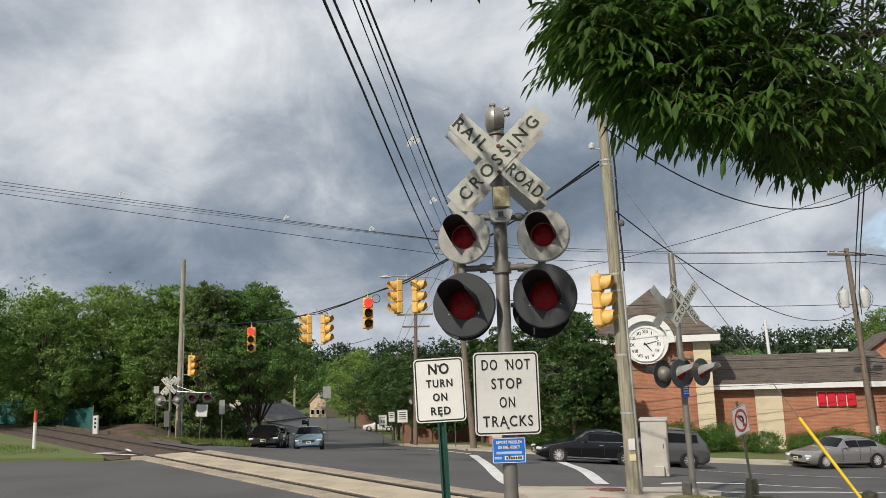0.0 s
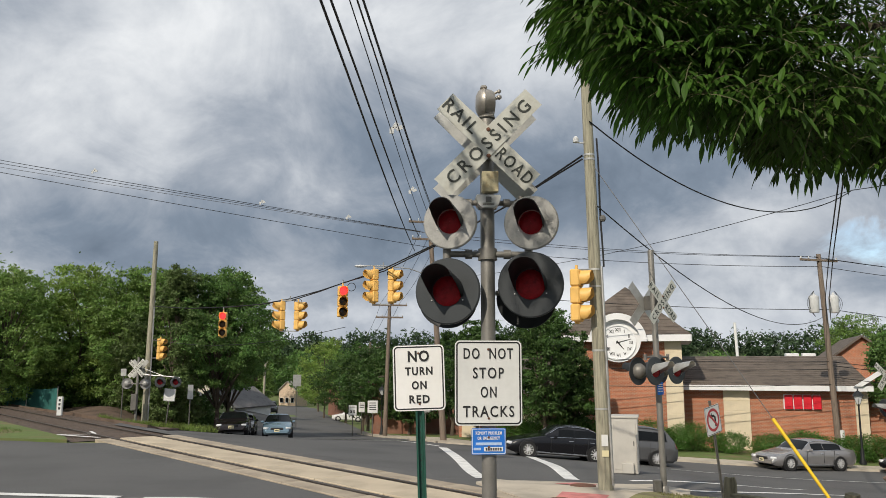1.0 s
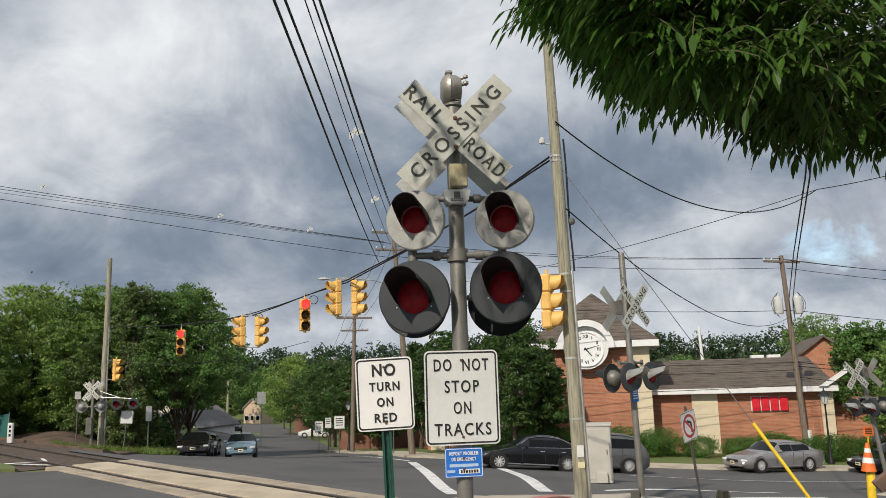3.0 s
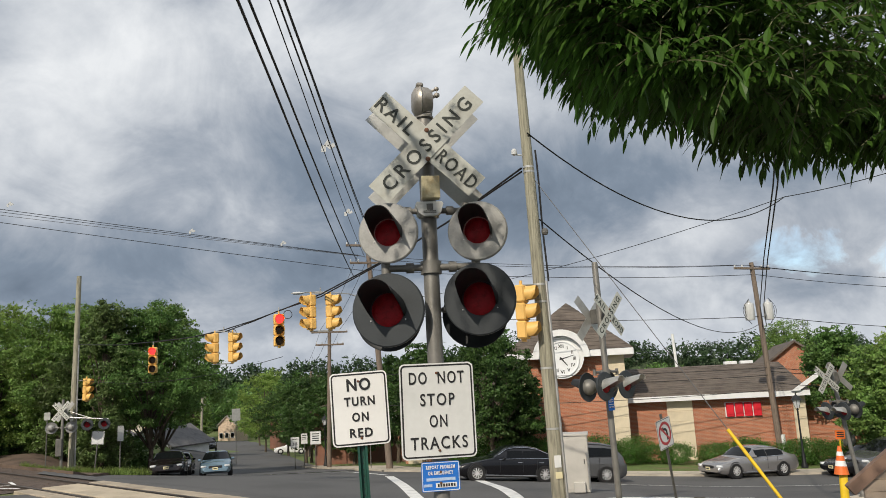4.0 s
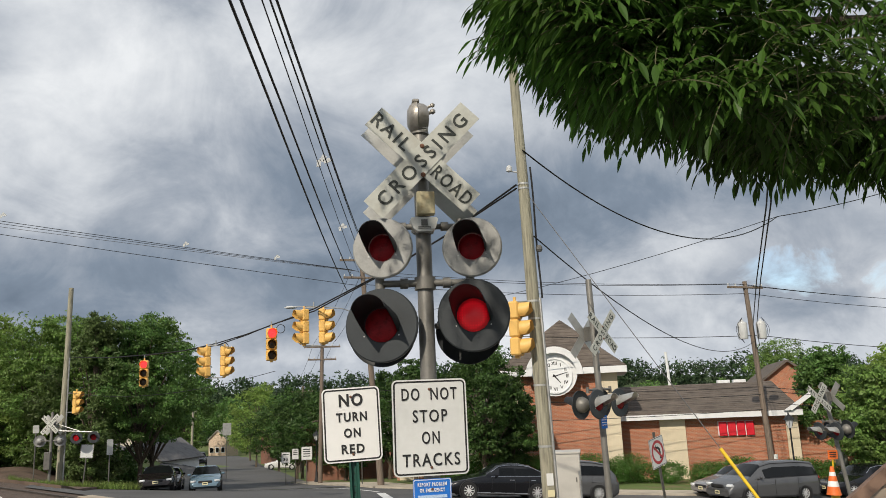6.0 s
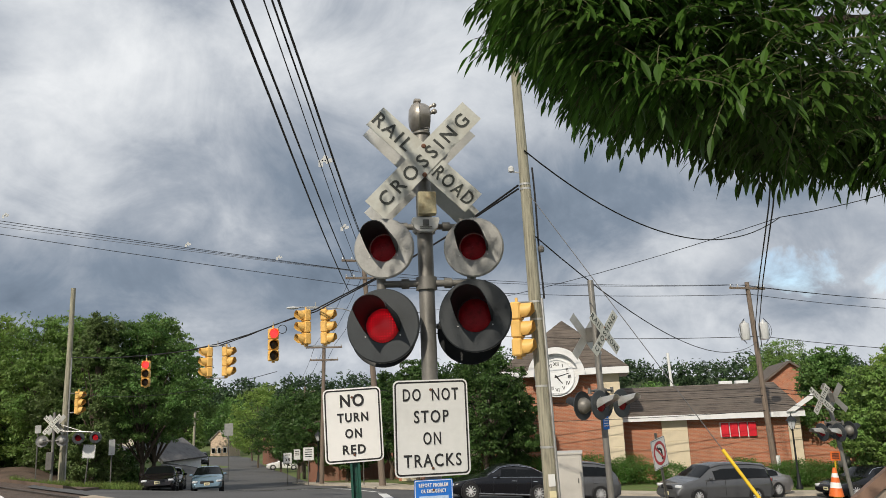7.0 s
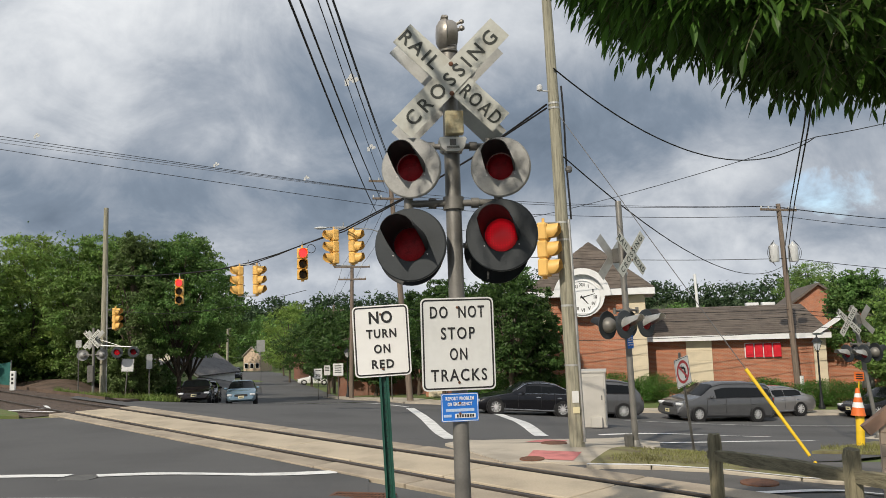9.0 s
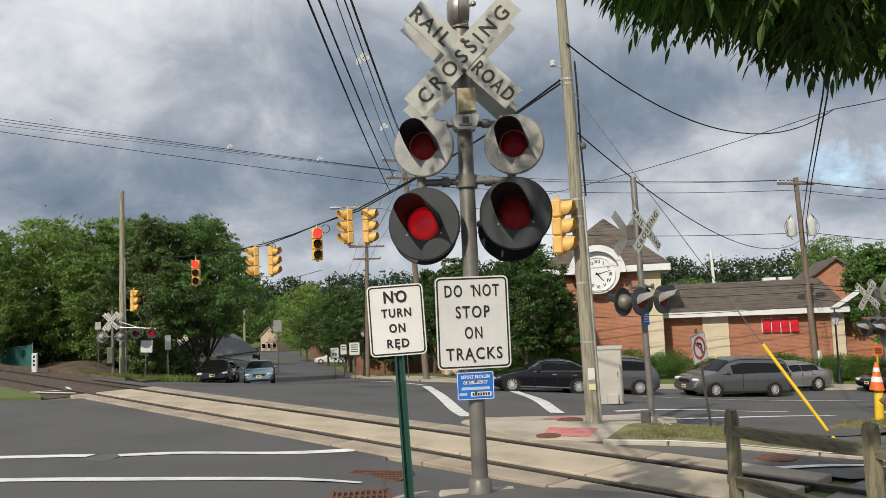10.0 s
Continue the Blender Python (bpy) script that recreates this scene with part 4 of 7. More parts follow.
    wall_run(t, "wall", x1 + 0.02, x1 + 9, y + 1.2, y + 14, -2.2, E - 0.4, BRICK, "red brick return wall")
    stone_column(t, x1 + 4.4, x1 + 5.2, y + 1.1, -2.0, E - 0.5)
    bm = bmesh.new()
    for x, ww in ((8.6, 0.5), (9.6, 0.3)):
        box(bm, (0.8, 0.6, 0.22), (x + 1.6, y + 6.2, R + 0.44), bevel=0.03)
    part("roof_vent", bm, TRIM_WHITE, t)
    # red sign in plain blocks
    for i in range(4):
        bm = bmesh.new()
        box(bm, (0.43, 0.16, 0.80), (8.98 + 0.5 * i, y - 0.09, 2.92), bevel=0.03)
        box(bm, (0.2, 0.03, 0.18), (8.98 + 0.5 * i, y - 0.17, 2.92 + (0.16 if i % 2 else -0.14)))
        s = part("sign_block", bm, LETTER_RED, t, "plain red sign block")
        bm = bmesh.new()
        box(bm, (0.48, 0.05, 0.86), (8.95 + 0.5 * i, y - 0.02, 2.92), bevel=0.02)
        part("sign_edge", bm, TRIM_WHITE, s)
    # left wing
    wall_run(t, "wall", -10.6, -w, y, y + 12, -1.2, E - 0.3, BRICK, "red brick wall")
    for a in (-6.6, -10.4):
        stone_column(t, a, a + 1.2, y - 0.08, -0.9, E - 0.32)
    wall_run(t, "fascia", -11.2, -w - 0.02, y - 0.62, y - 0.02, E - 0.28, E + 0.05, TRIM_WHITE)
    shingled(t, "roof", [(-11.2, y - 0.6, E + 0.05), (-w + 0.02, y - 0.6, E + 0.05), (-w + 0.02, y + 5, R + 0.2), (-9.0, y + 5, R + 0.2)], 16, SHINGLE)
    # flat panel proud of the wall; the recess's shade is only colour
    for a in (-10.0,):
        wall_run(t, "sheltered_panel", a + 0.8, a + 3.0, y - 0.04, y - 0.01, 0.3, E - 1.0, BRICK_SHADED, "flat brick panel with a recess's shade in its colour")


supermarket()

# ---- railway and pavements ----
def rail_profile(bm, s0, s1, c, top):
    prof = [(-0.07, -0.15), (0.07, -0.15), (0.07, -0.135), (0.012, -0.115), (0.012, -0.04), (0.036, -0.03), (0.036, -0.004), (0.028, 0), (-0.028, 0), (-0.036, -0.004), (-0.036, -0.03), (-0.012, -0.04), (-0.012, -0.115), (-0.07, -0.135)]
    rows = []
    for s in (s0, s1):
        rows.append([bm.verts.new((*tp(s, c + dx), top + dz)) for dx, dz in prof])
    k = len(prof)
    for i in range(k):
        bm.faces.new((rows[0][i], rows[0][(i + 1) % k], rows[1][(i + 1) % k], rows[1][i]))
    bmesh.ops.recalc_face_normals(bm, faces=bm.faces[:])


def railway():
    t = thing("railway_track", Matrix.Identity(4), "single railway track with concrete crossing panels", "railway track")
    top = TRACK_Z + 0.035
    for c in (RAIL_A, RAIL_B):
        bm = bmesh.new()
        rail_profile(bm, -30, 78, c, top)
        part("rail", bm, RAIL, t, "worn steel rail")
    s0, s1, n = 5.4, 28.2, 9
    L = (s1 - s0) / n
    rows = [("panel", RAIL_A + 0.19, RAIL_B - 0.19, PANEL), ("edge_panel", RAIL_A - 0.62, RAIL_A - 0.13, PANEL_EDGE), ("edge_panel", RAIL_B + 0.13, RAIL_B + 0.62, PANEL_EDGE)]
    for nm, c0, c1, mt in rows:
        me = None
        for i in range(n):
            if me is None:
                bm = bmesh.new()
                box(bm, (L - 0.03, c1 - c0, 0.3), (0, 0, -0.15), bevel=0.012)
                ob = part(nm, bm, mt, t)
                me = ob.data
            else:
                ob = new(nm, me)
                ob.parent = t
            x, y = tp(s0 + L * (i + 0.5), (c0 + c1) / 2)
            ob.matrix_basis = pose(x, y, TRACK_Z + 0.03 + 0.004 * ((i * 7) % 3 - 1), 0, 0, math.degrees(math.atan2(TD.y, TD.x)))
    for c0, c1 in ((RAIL_A + 0.04, RAIL_A + 0.19), (RAIL_B - 0.19, RAIL_B - 0.04), (RAIL_A - 0.13, RAIL_A - 0.04), (RAIL_B + 0.04, RAIL_B + 0.13)):
        bm = bmesh.new()
        x, y = tp((s0 + s1) / 2, (c0 + c1) / 2)
        box(bm, (s1 - s0, c1 - c0, 0.2), (0, 0, -0.1))
        ob = part("flangeway", bm, RUBBER, t, "black rubber flangeway strip")
        ob.matrix_basis = pose(x, y, TRACK_Z - 0.005, 0, 0, math.degrees(math.atan2(TD.y, TD.x)))
    for rng in ((-14, s0 - 0.3), (s1 + 0.3, 60)):
        me = None
        s = rng[0]
        while s < rng[1]:
            if me is None:
                bm = bmesh.new()
                box(bm, (0.23, 2.6, 0.18), (0, 0, 0), bevel=0.012)
                ob = part("sleeper", bm, WOOD_DARK, t)
                me = ob.data
            else:
                ob = new("sleeper", me)
                ob.parent = t
            ob.matrix_basis = pose(*tp(s, (RAIL_A + RAIL_B) / 2), TRACK_Z - 0.2, 0, 0, math.degrees(math.atan2(TD.y, TD.x)))
            s += 0.55


railway()


def stones(name, outline, n, size, lift, material, label):
    """Loose stones spread over a convex outline."""
    rnd = np.random.RandomState(7)
    xs, ys = [p[0] for p in outline], [p[1] for p in outline]
    verts, faces = [], []
    made = 0
    while made < n:
        x, y = rnd.uniform(min(xs), max(xs)), rnd.uniform(min(ys), max(ys))
        if any((b[0] - a[0]) * (y - a[1]) - (b[1] - a[1]) * (x - a[0]) < 0 for a, b in zip(outline, outline[1:] + outline[:1])):
            continue
        made += 1
        r = size * rnd.uniform(0.5, 1.3)
        k = len(verts)
        z = land(x, y) + lift
        a0 = rnd.uniform(0, 6.3)
        for i in range(4):
            a = a0 + i * 1.57 + rnd.uniform(-.3, .3)
            verts.append((x + r * math.cos(a), y + r * math.sin(a), z + rnd.uniform(0, 0.3) * r))
        verts.append((x + rnd.uniform(-.3, .3) * r, y + rnd.uniform(-.3, .3) * r, z + r * rnd.uniform(0.7, 1.1)))
        faces += [(k + i, k + (i + 1) % 4, k + 4) for i in range(4)]
    return tagged(raw(name, verts, faces, material), label, "stones", kind="stuff")


BALLAST_OLD = mat("dirty brown ballast", (0.10, 0.075, 0.06), 0.95, vary=0.45, scale=6, fine=25, bump=0.8)
STONE_OLD = mat("rusty ballast stone", (0.13, 0.095, 0.075), 0.95, vary=0.3, scale=9, fine=25, bump=0.3, piece=0.45)
STONE_MAT = mat("loose ballast stone", (0.27, 0.25, 0.24), 0.9, vary=0.3, scale=9, fine=25, bump=0.3, piece=0.45)
patch("ballast_bed", [tp(-16, 7.9), tp(-16, 12.3), tp(5.1, 12.3), tp(5.1, 7.9)], BALLAST, -0.035, 0.7, label="grey ballast bed under the rails")
patch("ballast_far", [tp(28.5, 8.0), tp(28.5, 12.1), tp(70, 12.1), tp(70, 8.0)], BALLAST_OLD, -0.045, 1.0, label="grey ballast bed under the rails")
stones("ballast_stones", [tp(-6, 8.0), tp(-6, 12.2), tp(5.0, 12.2), tp(5.0, 8.0)], 3200, 0.04, -0.075, STONE_MAT, "loose grey ballast stones beside the rails")
stones("ballast_stones", [tp(28.6, 8.0), tp(28.6, 12.2), tp(52, 12.2), tp(52, 8.0)], 4000, 0.045, -0.08, STONE_OLD, "rusty brown ballast stones beside the rails")

# pavement round the near signal, kerbs
patch("pavement_near", [(-0.1, -14), (9, -14), (9, 3.5), tp(5.2, 8.33), tp(8.0, 8.33), (0.22, 9.35), (-0.1, 8.4)], ASPHALT_OLD, 0.06, 0.5, 0.3, label="patched dark asphalt pavement beside the rails")


def kerb(pts, label):
    t = thing("kerb", Matrix.Identity(4), label, "kerb")
    for (a, b) in zip(pts, pts[1:]):
        n = max(1, round(math.dist(a, b) / 1.2))
        for i in range(n):
            p, q = [(a[0] + (b[0] - a[0]) * u, a[1] + (b[1] - a[1]) * u) for u in (i / n, (i + 1) / n - 0.008)]
            bm = bmesh.new()
            pa, pb = on(*p), on(*q)
            mid = (pa + pb) / 2
            L = (pb - pa).length
            box(bm, (L, 0.15, 0.3), (0, 0, -0.10), bevel=0.02)
            k = part("kerb_stone", bm, CONCRETE, t)
            k.matrix_basis = Matrix.Translation(mid) @ (pb - pa).to_track_quat("X", "Z").to_matrix().to_4x4()


kerb([(-0.17, -12.0), (-0.17, 8.35), (0.02, 9.1), (0.3, 9.7)], "worn concrete kerb edging the asphalt pavement")
# far corner pavement, ramps
patch("pavement_corner", [(1.25, 17.4), (2.1, 14.9), (4.0, 14.5), (6.2, 18.6), (6.9, 20.6), (6.4, 21.9), (4.1, 20.9), (2.3, 18.9)], CONCRETE, 0.05, 0.5, 0.2, label="pale concrete corner pavement with faded red ramps")
patch("ramp_pad_1", [(2.5, 15.2), (3.25, 14.75), (3.6, 15.5), (2.8, 16.0)], PINK, 0.058, 0.3, label="faded red tactile ramp pad")
patch("ramp_pad_2", [(2.9, 17.4), (3.5, 17.2), (4.4, 19.9), (3.9, 20.2)], PINK, 0.058, 0.3, label="faded red tactile ramp pad")
patch("verge_corner", [(3.5, 14.55), (7.6, 12.9), (8.2, 14.3), (6.6, 17.2), (5.7, 18.3)], DRY_TURF, 0.06, 0.4, 0.2, label="scruffy grass verge round the far signal")
kerb([(3.4, 14.42), (5.4, 13.7), (7.6, 12.75)], "white-painted kerb edging the scruffy verge")
ribbon("kerb_paint", [(3.4, 14.42), (5.4, 13.7), (7.6, 12.75)], 0.13, PAINT, 0.056, label="white paint along the kerb top")
patch("verge_right", [(9.5, 18.2), (16, 17.0), (22, 22), (14, 22.6)], DRY_TURF, 0.06, 0.6, 0.2, label="worn earth and grass verge beside the road")
patch("side_lane", [tp(9.0, 11.42), tp(5.2, 11.42), (24, 9.5), (24, 16.3), (9.0, 16.45)], ASPHALT_OLD, -0.012, 0.6, label="dark patched asphalt lane beyond the rails")
# store front lawn and pavement
patch("store_pavement", [(9.0, 39.2), (36, 36.9), (36, 38.6), (9.0, 40.8)], CONCRETE, 0.10, 1.0, 0.3, label="concrete pavement before the supermarket")
patch("store_lawn", [(5.5, 41.6), (9.0, 40.82), (36, 38.62), (40, 44), (20, 52), (4, 54)], GRASS_GROUND, 0.12, 1.0, 0.3, label="mown green lawn before the supermarket")
patch("street_pavement", [(1.2, 43.2), (4.6, 40.2), (8.9, 39.3), (8.9, 40.7), (3.2, 45.3)], CONCRETE, 0.09, 1.0, 0.3, label="concrete pavement along the street")
patch("street_walk", [(1.1, 43.3), (3.1, 45.4), (-3.2, 66), (-4.8, 66)], CONCRETE, 0.09, 1.0, 0.3, label="concrete pavement along the street")
patch("street_lawn", [(3.2, 45.5), (5.4, 42), (4, 54), (2.5, 66), (-3.1, 66)], GRASS_GROUND, 0.1, 1.0, 0.3, label="green lawn along the street")
# far left: grass by the track and bare bank
patch("verge_left", [(-46, 27), (-16, 26.0), (-11.3, 26.8), tp(29.2, 8.0), tp(52, 7.9), (-46, 48)], GRASS_GROUND, 0.08, 1.0, 0.3, label="mown grass beside the track")
patch("bank_earth", [(-12.5, 47), (-18, 66), tp(110, 12.1), tp(33, 12.1), (-10.9, 34.6)], DIRT, 0.10, 0.7, 0.4, label="bare brown earth bank behind the track")

# road paint
def line(pts, w=0.12):
    ribbon("road_marking", pts, w, PAINT, 0.012, label="worn white painted road line", step=0.4)


line([(-14, 16.9), (-6.95, 15.36), (-5.25, 15.03)], 0.3)
line([(-4.8, 14.9), (-2.71, 14.98), (-0.8, 15.0)], 0.3)
line([(-12, 14.6), (-5.65, 12.72), (-3.68, 12.25), (-0.54, 11.72)], 0.3)
line([(1.26, 37.2), (1.66, 20.3)], 0.4)
line([(4.8, 33.8), (4.41, 23.0)], 0.4)
line([(-6.5, 47.0), (-2.0, 46.9)], 0.24)
line([(-10.5, 45.0), (-5.5, 44.9), (-1.0, 44.7), (-0.2, 42.7), (1.19, 38.6)], 0.24)
line([(6.05, 23.0), (8.0, 23.45), (12.1, 25.2)], 0.24)
line([(7.0, 20.8), (8.7, 21.3), (12.3, 22.9)], 0.24)
line([(10, 33.2), (30, 33.0)], 0.13)
line([(-12.9, 29.6), (-10.9, 28.4)], 0.16)
line([(-12.3, 31.1), (-11.6, 29.8), (-12.9, 29.6)], 0.12)
line([(5.0, 11.9), (6.4, 11.9), (9.0, 10.4)], 0.15)


def grate(name, x, y, w, l, yaw, material, label):
    t = thing(name, Matrix.Translation(on(x, y, 0.012)) @ Matrix.Rotation(radians(yaw), 4, "Z"), label, "drain grate")
    bm = bmesh.new()
    for sx in (-1, 1):
        box(bm, (0.05, l, 0.02), (sx * w / 2, 0, 0))
        box(bm, (w, 0.05, 0.02), (0, sx * l / 2, 0))
    part("frame", bm, material, t)
    k = int(w / 0.06)
    for i in range(1, k):
        bm = bmesh.new()
        box(bm, (0.022, l, 0.016), (-w / 2 + w * i / k, 0, 0))
        part("bar", bm, material, t)
    for i in range(1, 4):
        bm = bmesh.new()
        box(bm, (w, 0.022, 0.017), (0, -l / 2 + l * i / 4, 0))
        part("bar", bm, material, t)
    # thin black sheet under the bars puts the drain's inner shade into colour
    bm = bmesh.new()
    box(bm, (w, l, 0.004), (0, 0, -0.009))
    part("pit", bm, INK, t)


grate("drain_grate", -0.38, 12.7, 0.9, 0.6, -20, RUST, "rusty iron drain grate set in asphalt")
grate("drain_grate", -0.45, 9.3, 0.6, 0.9, 0, RUST, "rusty iron drain grate by the kerb")


def manhole(x, y, r, lift, label, material=None):
    bm = bmesh.new()
    lathe(bm, [(r, -0.02), (r, 0.006), (r - 0.03, 0.008), (r - 0.035, 0.003), (0.001, 0.005)], 24)
    ob = part("manhole_cover", bm, material or RUST)
    tagged(ob, label, "manhole cover", "manhole covers")
    ob.matrix_basis = Matrix.Translation(on(x, y, lift))


manhole(5.5, 12.6, 0.27, 0.005, "rust-red manhole cover in dark asphalt")
manhole(0.15, 6.95, 0.3, 0.07, "rust-red manhole cover in the pavement")
manhole(2.6, 15.1, 0.22, 0.062, "rusty cover in the corner pavement")
manhole(3.4, 16.9, 0.26, 0.062, "rusty cover in the corner pavement")
manhole(-4.98, 14.68, 0.3, 0.004, "grey iron cover between white lines", STEEL_DULL)

# ---- poles, wires and traffic signals ----
def pole(name, base, top, r0, r1, material, label, category="utility pole"):
    a, b = Vector(base), Vector(top)
    t = thing(name, Matrix.Translation(a), label, category, "poles")
    bm = bmesh.new()
    n = 8
    d = b - a
    rnd = random.Random(3)
    rings = []
    for i in range(n + 1):
        u = i / n
        c = d * u + Vector((rnd.uniform(-.01, .01), rnd.uniform(-.01, .01), 0)) * (r0 * 3)
        r = r0 + (r1 - r0) * u
        rings.append([bm.verts.new(c + Vector((r * math.cos(k * math.pi / 7), r * math.sin(k * math.pi / 7), 0 if i else -0.4))) for k in range(14)])
    for p, q in zip(rings, rings[1:]):
        for k in range(14):
            bm.faces.new((p[k], p[(k + 1) % 14], q[(k + 1) % 14], q[k]))
    bm.faces.new(rings[-1])
    part("shaft", bm, material, t, smooth=True)
    return t


def wire(pts, r=0.012, material=None, label="black overhead cable strung between poles"):
    bm = bmesh.new()
    sweep(bm, pts, r, 5)
    ob = part("overhead_wire", bm, material or WIRE)
    return tagged(ob, label, "wire", "overhead wires")


def signal_head(t, at, yaw, lit=None, drop=True):
    """Three-section yellow head facing -y turned by yaw; at: centre."""
    M = Matrix.Translation(at) @ Matrix.Rotation(radians(yaw), 4, "Z")
    bm = bmesh.new()
    for i in range(3):
        box(bm, (0.345, 0.20, 0.345), (0, 0, 0.352 - 0.352 * i), bevel=0.03)
    head = part("signal_head", bm, SIGNAL_YELLOW, t, "yellow three-lens signal head")
    head.matrix_basis = M
    for i in range(3):
        z = 0.352 - 0.352 * i
        F = Matrix.Translation((0, -0.1, z)) @ Matrix.Rotation(radians(90), 4, "X")
        bm = bmesh.new()
        lathe(bm, [(0.14, 0.006), (0.1, 0.02), (0.001, 0.03)], 18, F, close=False)
        bmesh.ops.recalc_face_normals(bm, faces=bm.faces[:])
        part("lens", bm, SIGNAL_RED_LIT if lit == i else SIGNAL_LENS_OFF, head, "lit red lens" if lit == i else "dark lens", True)
        bm = bmesh.new()
        seg = 16
        rows = []
        for k, (d, reach) in enumerate(((0.0, 150), (0.12, 140), (0.22, 95))):
            rows.append([bm.verts.new(F @ Vector((0.152 * math.sin(a), 0.152 * math.cos(a), d))) for a in [radians(-reach + 2 * reach * j / seg) for j in range(seg + 1)]])
        for p, q in zip(rows, rows[1:]):
            for j in range(seg):
                bm.faces.new((p[j], p[j + 1], q[j + 1], q[j]))
        part("visor", bm, SIGNAL_YELLOW, head, smooth=True)
    bm = bmesh.new()
    tube(bm, (0, 0, 0.52), (0, 0, 0.62), 0.03, 0.03, 8)
    part("fitting", bm, SIGNAL_YELLOW, head)
    bm = bmesh.new()
    box(bm, (0.09, 0.09, 0.05), (0, 0, -0.55))
    part("end_cap", bm, SIGNAL_YELLOW, head)
    return head


# near timber pole with a leaning shaft
np_base, np_top = Vector((3.715, 16.2, land(3.715, 16.2) - 0.1)), Vector((3.545, 16.55, 9.6))
npole = pole("utility_pole", np_base, np_top, 0.155, 0.09, WOOD_POLE, "weathered pale timber utility pole leaning over a corner pavement")


def np_at(z):
    u = (z - np_base.z) / (np_top.z - np_base.z)
    return np_base.lerp(np_top, u)


def local(t, p):
    return Vector(p) - t.matrix_basis.translation


signal_head(npole, local(npole, np_at(3.0) + Vector((-0.43, -0.15, 0))), 62)
bm = bmesh.new()
for z in (3.55, 2.62):
    p = local(npole, np_at(z))
    tube(bm, p, p + Vector((-0.45, -0.12, -0.02)), 0.02, 0.02, 8)
part("signal_bracket", bm, STEEL, npole)
bm = bmesh.new()
sweep(bm, [local(npole, np_at(z) + Vector((0.10, -0.15, 0))) for z in (-0.7, 0.5, 1.6, 2.8, 3.6)], 0.028, 8)
part("conduit", bm, STEEL, npole, "grey steel conduit")
bm = bmesh.new()
sweep(bm, [local(npole, np_at(z) + Vector((0.16, -0.08 + 0.03 * math.sin(z * 3), 0))) for z in np.arange(3.6, 6.4, 0.25)], 0.02, 6)
part("riser_cable", bm, WIRE, npole, "black riser cable")
for z in (0.75, 1.9, 3.2, 3.55, 5.9, 6.0):
    bm = bmesh.new()
    u = (z - np_base.z) / (np_top.z - np_base.z)
    r = 0.155 + (0.09 - 0.155) * u + 0.006
    lathe(bm, [(r, -0.02), (r, 0.02)], 16, Matrix.Translation(local(npole, np_at(z))), close=False)
    part("band", bm, ALU, npole, "metal strap")
bm = bmesh.new()
lathe(bm, [(0.02, 0), (0.06, 0.02), (0.06, 0.10), (0.03, 0.14), (0.005, 0.15)], 12, Matrix.Translation(local(npole, np_at(6.25) + Vector((-0.28, -0.05, 0)))))
tube(bm, local(npole, np_at(6.25)), local(npole, np_at(6.25) + Vector((-0.28, -0.05, 0.02))), 0.015, 0.015, 6)
part("sensor", bm, INSULATOR, npole, "small pale sensor on a bracket")
bm = bmesh.new()
lathe(bm, [(0.05, -0.04), (0.07, 0.0), (0.07, 0.05), (0.04, 0.09)], 10, Matrix.Translation(local(npole, np_at(4.6) + Vector((0.2, -0.05, 0)))))
part("cable_clamp", bm, STEEL_DULL, npole)
for z, h, m_ in ((0.15, 0.22, SIGN_WHITE), (-0.1, 0.12, PLATE_YELLOW)):
    bm = bmesh.new()
    box(bm, (0.13, 0.006, h), local(npole, np_at(z) + Vector((-0.02, -0.158, 0))))
    part("paper_notice", bm, m_, npole, "torn paper notice")

# left timber pole and its signal
lp = pole("utility_pole", on(-13.65, 40.97, -0.1), (-13.6, 41.0, 8.03), 0.17, 0.11, WOOD_POLE, "tall pale timber pole beside the far crossing signal")
signal_head(lp, local(lp, (-12.95, 40.6, 2.45)), 70)
bm = bmesh.new()
for z in (2.9, 2.0):
    tube(bm, local(lp, (-13.6, 41, z)), local(lp, (-12.95, 40.6, z)), 0.025, 0.025, 8)
part("signal_bracket", bm, STEEL, lp)
bm = bmesh.new()
sweep(bm, [local(lp, (-13.45, 40.86, z)) for z in (-1.3, 1, 3, 4.6)], 0.035, 8)
part("conduit", bm, STEEL, lp)

# span wire with hanging heads
SPAN = [Vector(p) for p in ((-13.4, 40.8, 4.62), (-10.6, 37.5, 4.28), (-8.29, 34.4, 4.12), (-6.4, 32.2, 4.05), (-4.72, 30.0, 4.12), (-3.5, 28.4, 4.25), (-2.48, 27.0, 4.40), (-1.05, 24.9, 4.62), (0.94, 20.8, 5.0), (2.2, 18.6, 5.4), (3.45, 16.4, 5.98))]
wire(SPAN, 0.022, label="black span wire carrying traffic signals over the junction")
wire([p + Vector((0, 0, -0.03 + 0.05 * math.sin(i * 2.1))) for i, p in enumerate(SPAN[2:])], 0.02, label="looped black signal cable tied along the span wire")
wire(sag((-13.4, 40.8, 2.95), (-2.4, 27, 2.9), 0.45), 0.010, label="thin tether wire under the hanging signals")
for i in (4, 6, 7):
    c = SPAN[i] + Vector((0.25, 0, -0.14))
    wire([c + Vector((0.14 * math.cos(a), 0, 0.14 * math.sin(a))) for a in np.linspace(0, 6.28, 14)], 0.012, label="coiled loop of black signal cable")


